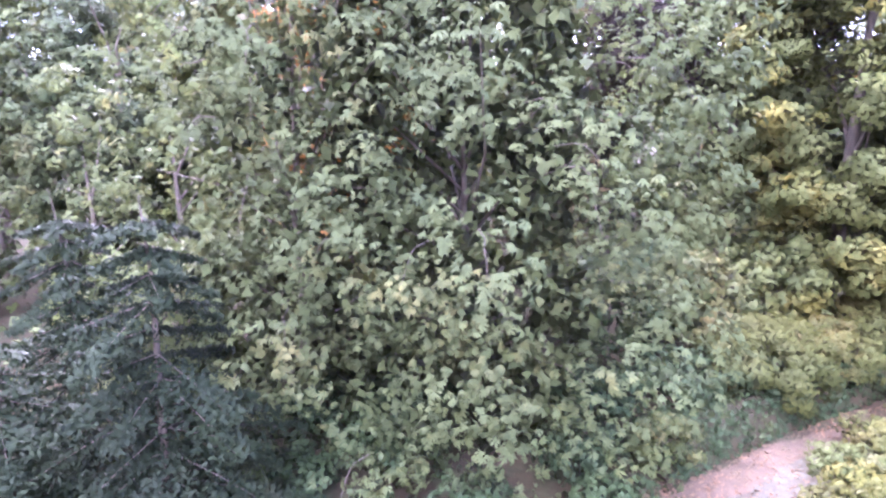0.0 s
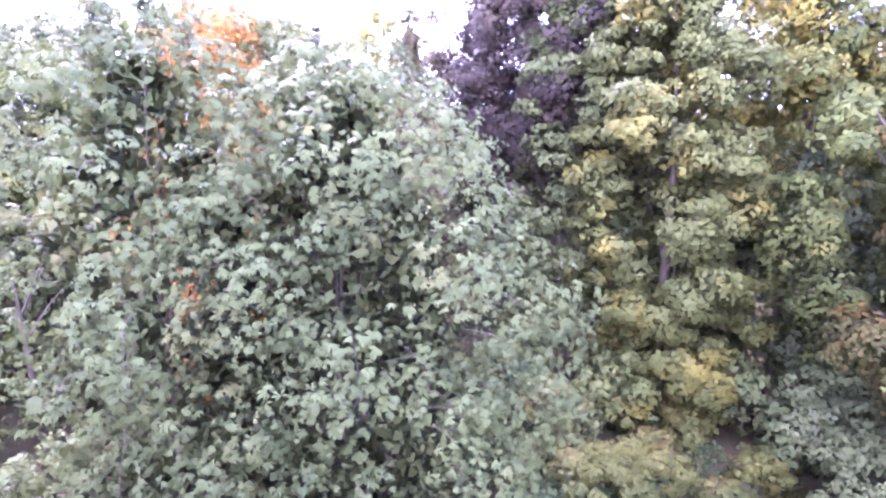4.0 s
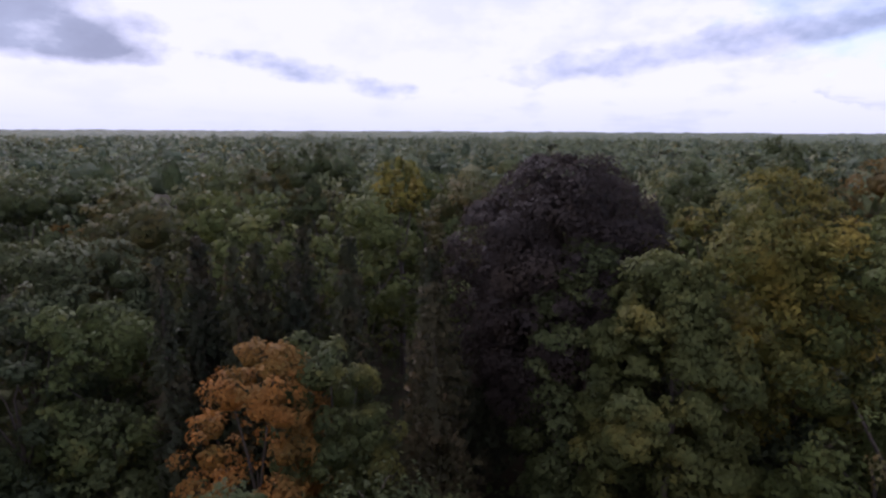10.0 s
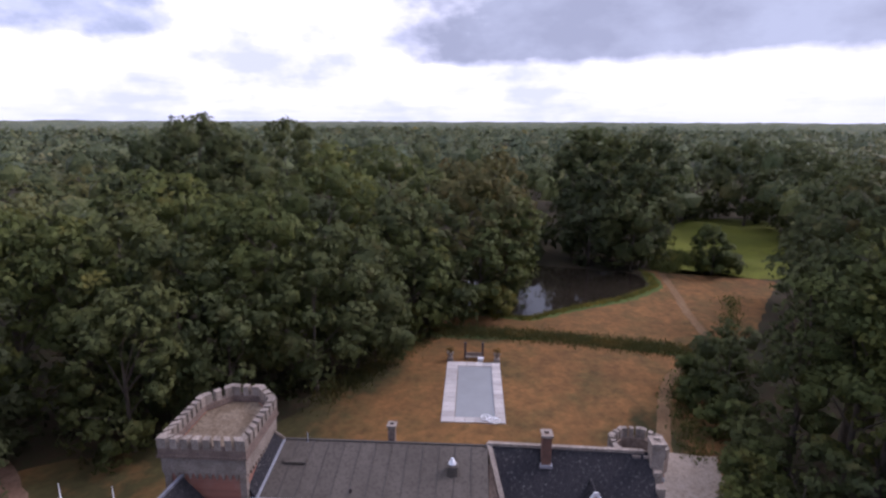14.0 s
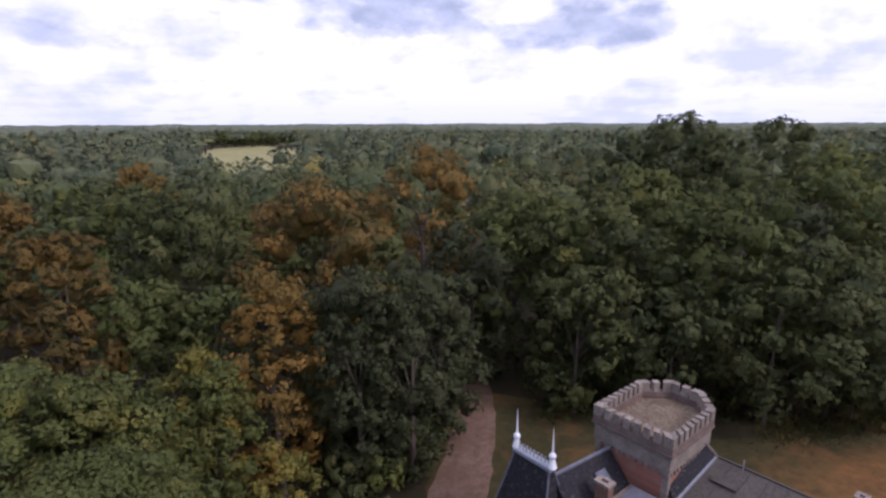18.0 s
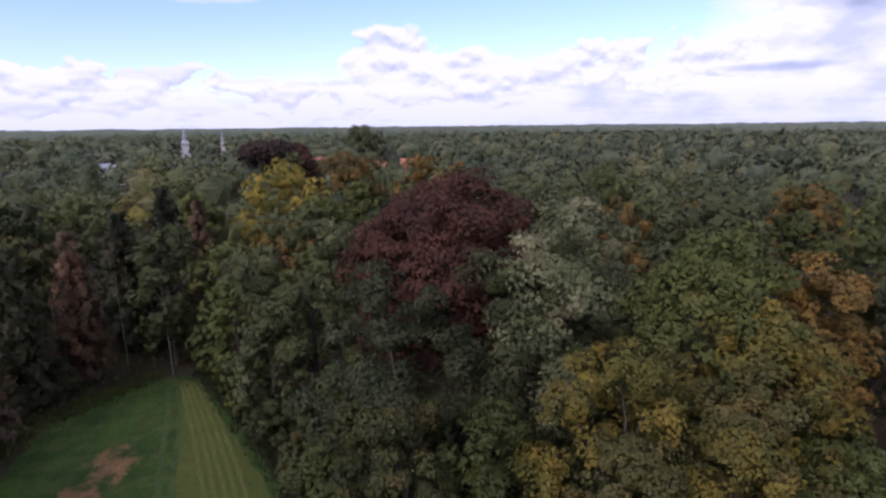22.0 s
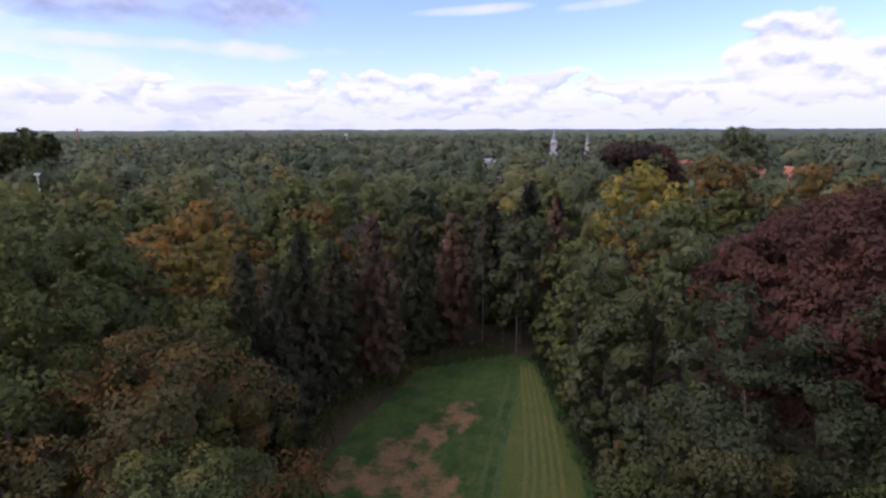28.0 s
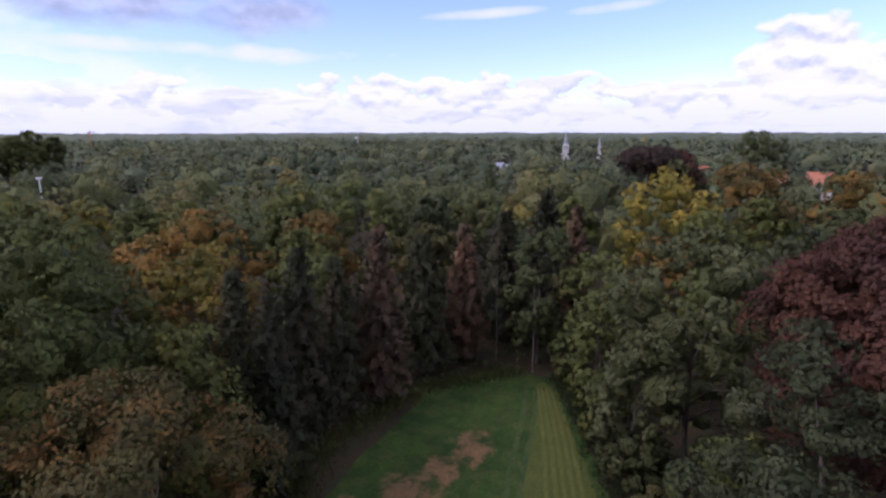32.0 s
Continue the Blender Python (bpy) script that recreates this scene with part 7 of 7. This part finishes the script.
path_leaves()
blades("ditch_grass", ((-83, -30), (-86.2, -15), (-87, -2), (-87.6, 9.5)), 1.35, 8000, 0.6, 0.09, LEAF["olive"], "tall dark green grass filling the ditch", "grass", 61)
blades("pond_grass", ((-94.5, -30), (-94, -16), (-103, -8.5), (-112.5, 0.6), (-123, 6.6), (-134, 5)), 0.55, 4200, 0.42, 0.08, LEAF["lime"], "bright grass tufts along the pond", "grass", 62)
blades("meadow_reeds", ((-137, 9), (-146, 10), (-152, 13), (-146, 17)), 1.6, 3500, 1.8, 0.12, LEAF["green"], "tall pale reeds at the meadow's edge", "reeds", 63)
blades("rough_grass", ((-56, -36), (-66, -34), (-80, -31), (-58, -36)), 1.3, 4000, 0.45, 0.08, LEAF["olive"], "rough grass along the edge of the wood", "grass", 64)
blades("rough_grass", ((-58, 8.5), (-72, 7.4), (-85, 11), (-95, 17), (-120, 21)), 1.0, 4000, 0.5, 0.08, LEAF["green"], "rough grass below the shrubs", "grass", 65)
blades("lawn_edge", ((28, 17), (44, 26.5), (57, 29), (74, 22), (83, 10)), 1.2, 6000, 0.55, 0.08, LEAF["green"], "long grass along the front lawn", "grass", 66)
blades("lawn_edge", ((30, -4), (51, -5), (69, 0), (83, 4)), 0.9, 5000, 0.6, 0.08, LEAF["ivy"], "long grass below the trees", "grass", 67)


def undergrowth():
    """Low leafy plants on the floor of the near wood."""
    rng = np.random.default_rng(71)
    n = 32000
    d = np.sqrt(rng.uniform(24**2, 118**2, n))
    a = rng.uniform(0, 6.283, n)
    # plants grow in clumps
    x, y = d * np.cos(a), d * np.sin(a)
    clump = np.sin(x * 0.31 + 1.3 * np.sin(y * 0.17)) * np.sin(y * 0.27 + 1.1 * np.sin(x * 0.21))
    ok = wood_free(x, y, 14) & (clump > -0.35)
    for k in (1.03,):
        ok &= ~inside(CLEAR_BACK, x * k, y * k)
    x, y, clump = x[ok], y[ok], clump[ok]
    z = rng.uniform(0.1, 1.0, len(x)) * (0.8 + 1.6 * np.clip(clump + 0.3, 0, 1))
    p = np.stack([x, y, z], 1)
    v, q = leaves(rng, p, rng.normal(0, 0.5, p.shape) + np.array([0, 0, 1.0]), 0.85, 0.3, 0.25, 0.8)
    tagged(new("undergrowth", quick_mesh("undergrowth", v, q, LEAF["dark"])), "low dark undergrowth on the forest floor", "undergrowth", kind="stuff")


undergrowth()


def understorey():
    """Shrubs and young trees below the crowns of the near wood."""
    rng = np.random.default_rng(83)
    put = []
    for _ in range(3000):
        if len(put) >= 64:
            break
        d, a = math.sqrt(rng.uniform(19**2, 62**2)), rng.uniform(0, 6.283)
        x, y = d * math.cos(a), d * math.sin(a)
        X, Y = np.array([x]), np.array([y])
        if not wood_free(X, Y, 18)[0] or any(inside(c, X * k, Y * k)[0] for c in (CLEAR_BACK, CLEAR_FRONT) for k in (1.05, 1.12, 1.25)) or any(math.hypot(x - u, y - w) < 4.2 for u, w in put):
            continue
        put.append((x, y))
        tree(x, y, rng.uniform(2.5, 6.5), rng.uniform(2.0, 3.4), rng.choice(["dark", "green", "olive"], p=[0.5, 0.35, 0.15]), 0.0, "bush", 0.0145, label="leafy shrub in the shade of tall trees")


understorey()


# ---- tall bare trunks at the end of the lawn ----
def bare_trunk(x, y, h, g, lean, label):
    rng = np.random.default_rng(int(x * 10) % 97)
    zz = np.array([-0.3, 0.4, h * 0.3, h * 0.6, h])
    px = np.array([0, 0, lean * 0.15, lean * 0.5, lean]) + rng.normal(0, 0.18, 5)
    ch = [tube_arrays(rng, np.stack([px, 0.3 * px, zz], 1), g * np.array([1.3, 1.0, 0.85, 0.65, 0.2]), 8)]
    for k in range(10):
        z = h * rng.uniform(0.3, 0.95)
        a, L = rng.uniform(0, 6.28), rng.uniform(0.6, 1.8)
        b = np.array([np.interp(z, zz, px), 0.3 * np.interp(z, zz, px), z])
        ch.append(tube_arrays(rng, [b, b + np.array([math.cos(a) * L, math.sin(a) * L, 0.2])], [g * 0.22, g * 0.06], 4))
    t = thing("dead_tree", label, "tree", x, y, 0, 0, "bare trunks at the lawn's end")
    ob = new("trunk", quick_mesh("trunk", *join(ch), M_PALE_BARK))
    ob.parent = t


bare_trunk(83.6, 21.3, 15, 0.08, 2.4, "slender leaning bare trunk among spruces")
bare_trunk(82.5, 7.9, 16, 0.08, 1.2, "slender straight bare trunk at the wood's edge")
bare_trunk(87.0, 5.6, 16, 0.08, 0.8, "thin grey bare trunk at the wood's edge")
bare_trunk(86.0, 14.0, 15, 0.08, 0.4, "dark bare trunk inside the wood")
bare_trunk(61.0, 30.0, 10, 0.18, 0.3, "thin bare trunk beside the lawn")


# ---- distant landmarks ----
def at(az, d):
    return -math.sin(radians(az)) * d, math.cos(radians(az)) * d


def church(az, d, s, top, label):
    x, y = at(az, d)
    c = thing("church", label, "church", x, y, 0, az)
    part("tower", box_bm(-3.4 * s, 3.4 * s, -3.4 * s, 3.4 * s, 0, top * 0.55, 0.1), M_RENDER, c)
    for k in (-1, 1):
        part("belfry_window", box_bm(k * 1.4 * s - 0.5 * s, k * 1.4 * s + 0.5 * s, -3.5 * s, -3.3 * s, top * 0.42, top * 0.52), M_DARKPOST, c)
    bm = bmesh.new()
    for r0, r1, z0, z1 in ((3.6, 2.4, 0.55, 0.60), (2.2, 2.2, 0.60, 0.72), (2.6, 1.2, 0.72, 0.76), (1.1, 1.0, 0.76, 0.84), (1.4, 0.1, 0.84, 1.0)):
        bmesh.ops.create_cone(bm, cap_ends=True, segments=8, radius1=r0 * s, radius2=r1 * s, depth=(z1 - z0) * top, matrix=Matrix.Translation((0, 0, (z0 + z1) / 2 * top)))
    part("spire", bm, M_LEAD, c)
    part("nave", box_bm(-5 * s, 5 * s, 3.4 * s, 24 * s, 0, top * 0.25), M_RENDER, c)


church(-87.1, 650, 1.0, 35.8, "white village church tower with a slender spire")
church(-90.35, 720, 0.6, 29.5, "grey slim church spire far over the forest")


def house(az, d, w, depth, eave, ridge, turn, roof, label):
    x, y = at(az, d)
    h = thing("house", label, "house", x, y, 0, az + turn, "houses of the village")
    part("wall", box_bm(-w / 2, w / 2, -depth / 2, depth / 2, 0, eave), M_RENDER, h)
    for k in (-1, 1):
        part("roof", slab_bm(((-w / 2 - 0.4, 0, ridge), (w / 2 + 0.4, 0, ridge), (w / 2 + 0.4, k * (depth / 2 + 0.5), eave - 0.4), (-w / 2 - 0.4, k * (depth / 2 + 0.5), eave - 0.4)), 0.25), roof, h)
    part("chimney", box_bm(w * 0.25, w * 0.25 + 0.9, -0.4, 0.5, eave, ridge + 1.0), M_BRICK, h)


house(-81.0, 400, 13, 9, 10.0, 13.4, 10, M_LEAD, "large building with a pale metal roof")
house(-99.4, 330, 8, 8, 11.8, 17.2, 30, M_TILE, "house with an orange tiled roof among trees")
house(-105.4, 300, 8, 8, 11.2, 16.2, 0, M_TILE, "house with an orange tiled roof and chimney")
house(-108.6, 300, 10, 8, 12.2, 17.2, 5, M_TILE, "long house with an orange tiled roof")


def mast(name, az, d, top, w, material, label, category, jib=0.0):
    x, y = at(az, d)
    m = thing(name, label, category, x, y, 0, az)
    part("mast", box_bm(-w / 2, w / 2, -w / 2, w / 2, 0, top, 0.02), material, m)
    if jib:
        part("jib", beam_bm((-jib * 0.2, 0, top - 2), (jib, 0, top - 2), w * 0.8, w * 0.8), material, m)
        part("counterweight", box_bm(-jib * 0.2 - 2, -jib * 0.2, -1, 1, top - 4.5, top - 2), M_RENDER, m)
    else:
        part("lamp_head", box_bm(-w * 2.2, w * 2.2, -w, w, top, top + w * 1.6, 0.02), M_WHITE, m)


for az, d, h, r in ((-38.3, 236, 33.0, 4.2), (-39.1, 243, 35.3, 4.6), (-37.4, 250, 32.5, 4.4), (-36.0, 240, 34.4, 4.8), (-40.6, 252, 33.4, 3.6), (-34.9, 246, 33.6, 4.0)):
    x, y = at(az, d)
    tree(x, y, h, r, "fresh", 0.62, "broad", 0.0100, label="tall dark tree standing above the forest")
mast("crane", -42.7, 900, 36.5, 1.3, M_CRANE, "orange tower crane far beyond the forest", "crane", 6)
mast("light_mast", -39.7, 200, 21.8, 0.35, M_WHITE, "slim white lamp mast standing among trees", "mast")
mast("radio_mast", -66.1, 900, 24, 1.6, M_WHITE, "white and orange mast beyond the forest", "mast")
for k in range(11):
    x, y = at(169.2 + 0.92 * k, 858 + 26 * math.sin(k * 2.1))
    tree(x, y, 20.5 + 2.5 * math.sin(k * 1.7), 8.6, "green", 0.0, "broad", 0.0130, label="green tree at the edge of a stubble field")
sheet("field", (at(179.0, 240), at(179.2, 700), at(177, 850), at(173, 905), at(170, 780), at(168.8, 640), at(168.6, 240)), 0.03, M_FIELD, "pale stubble field in the forest", "field", 2.0, 15, 70)
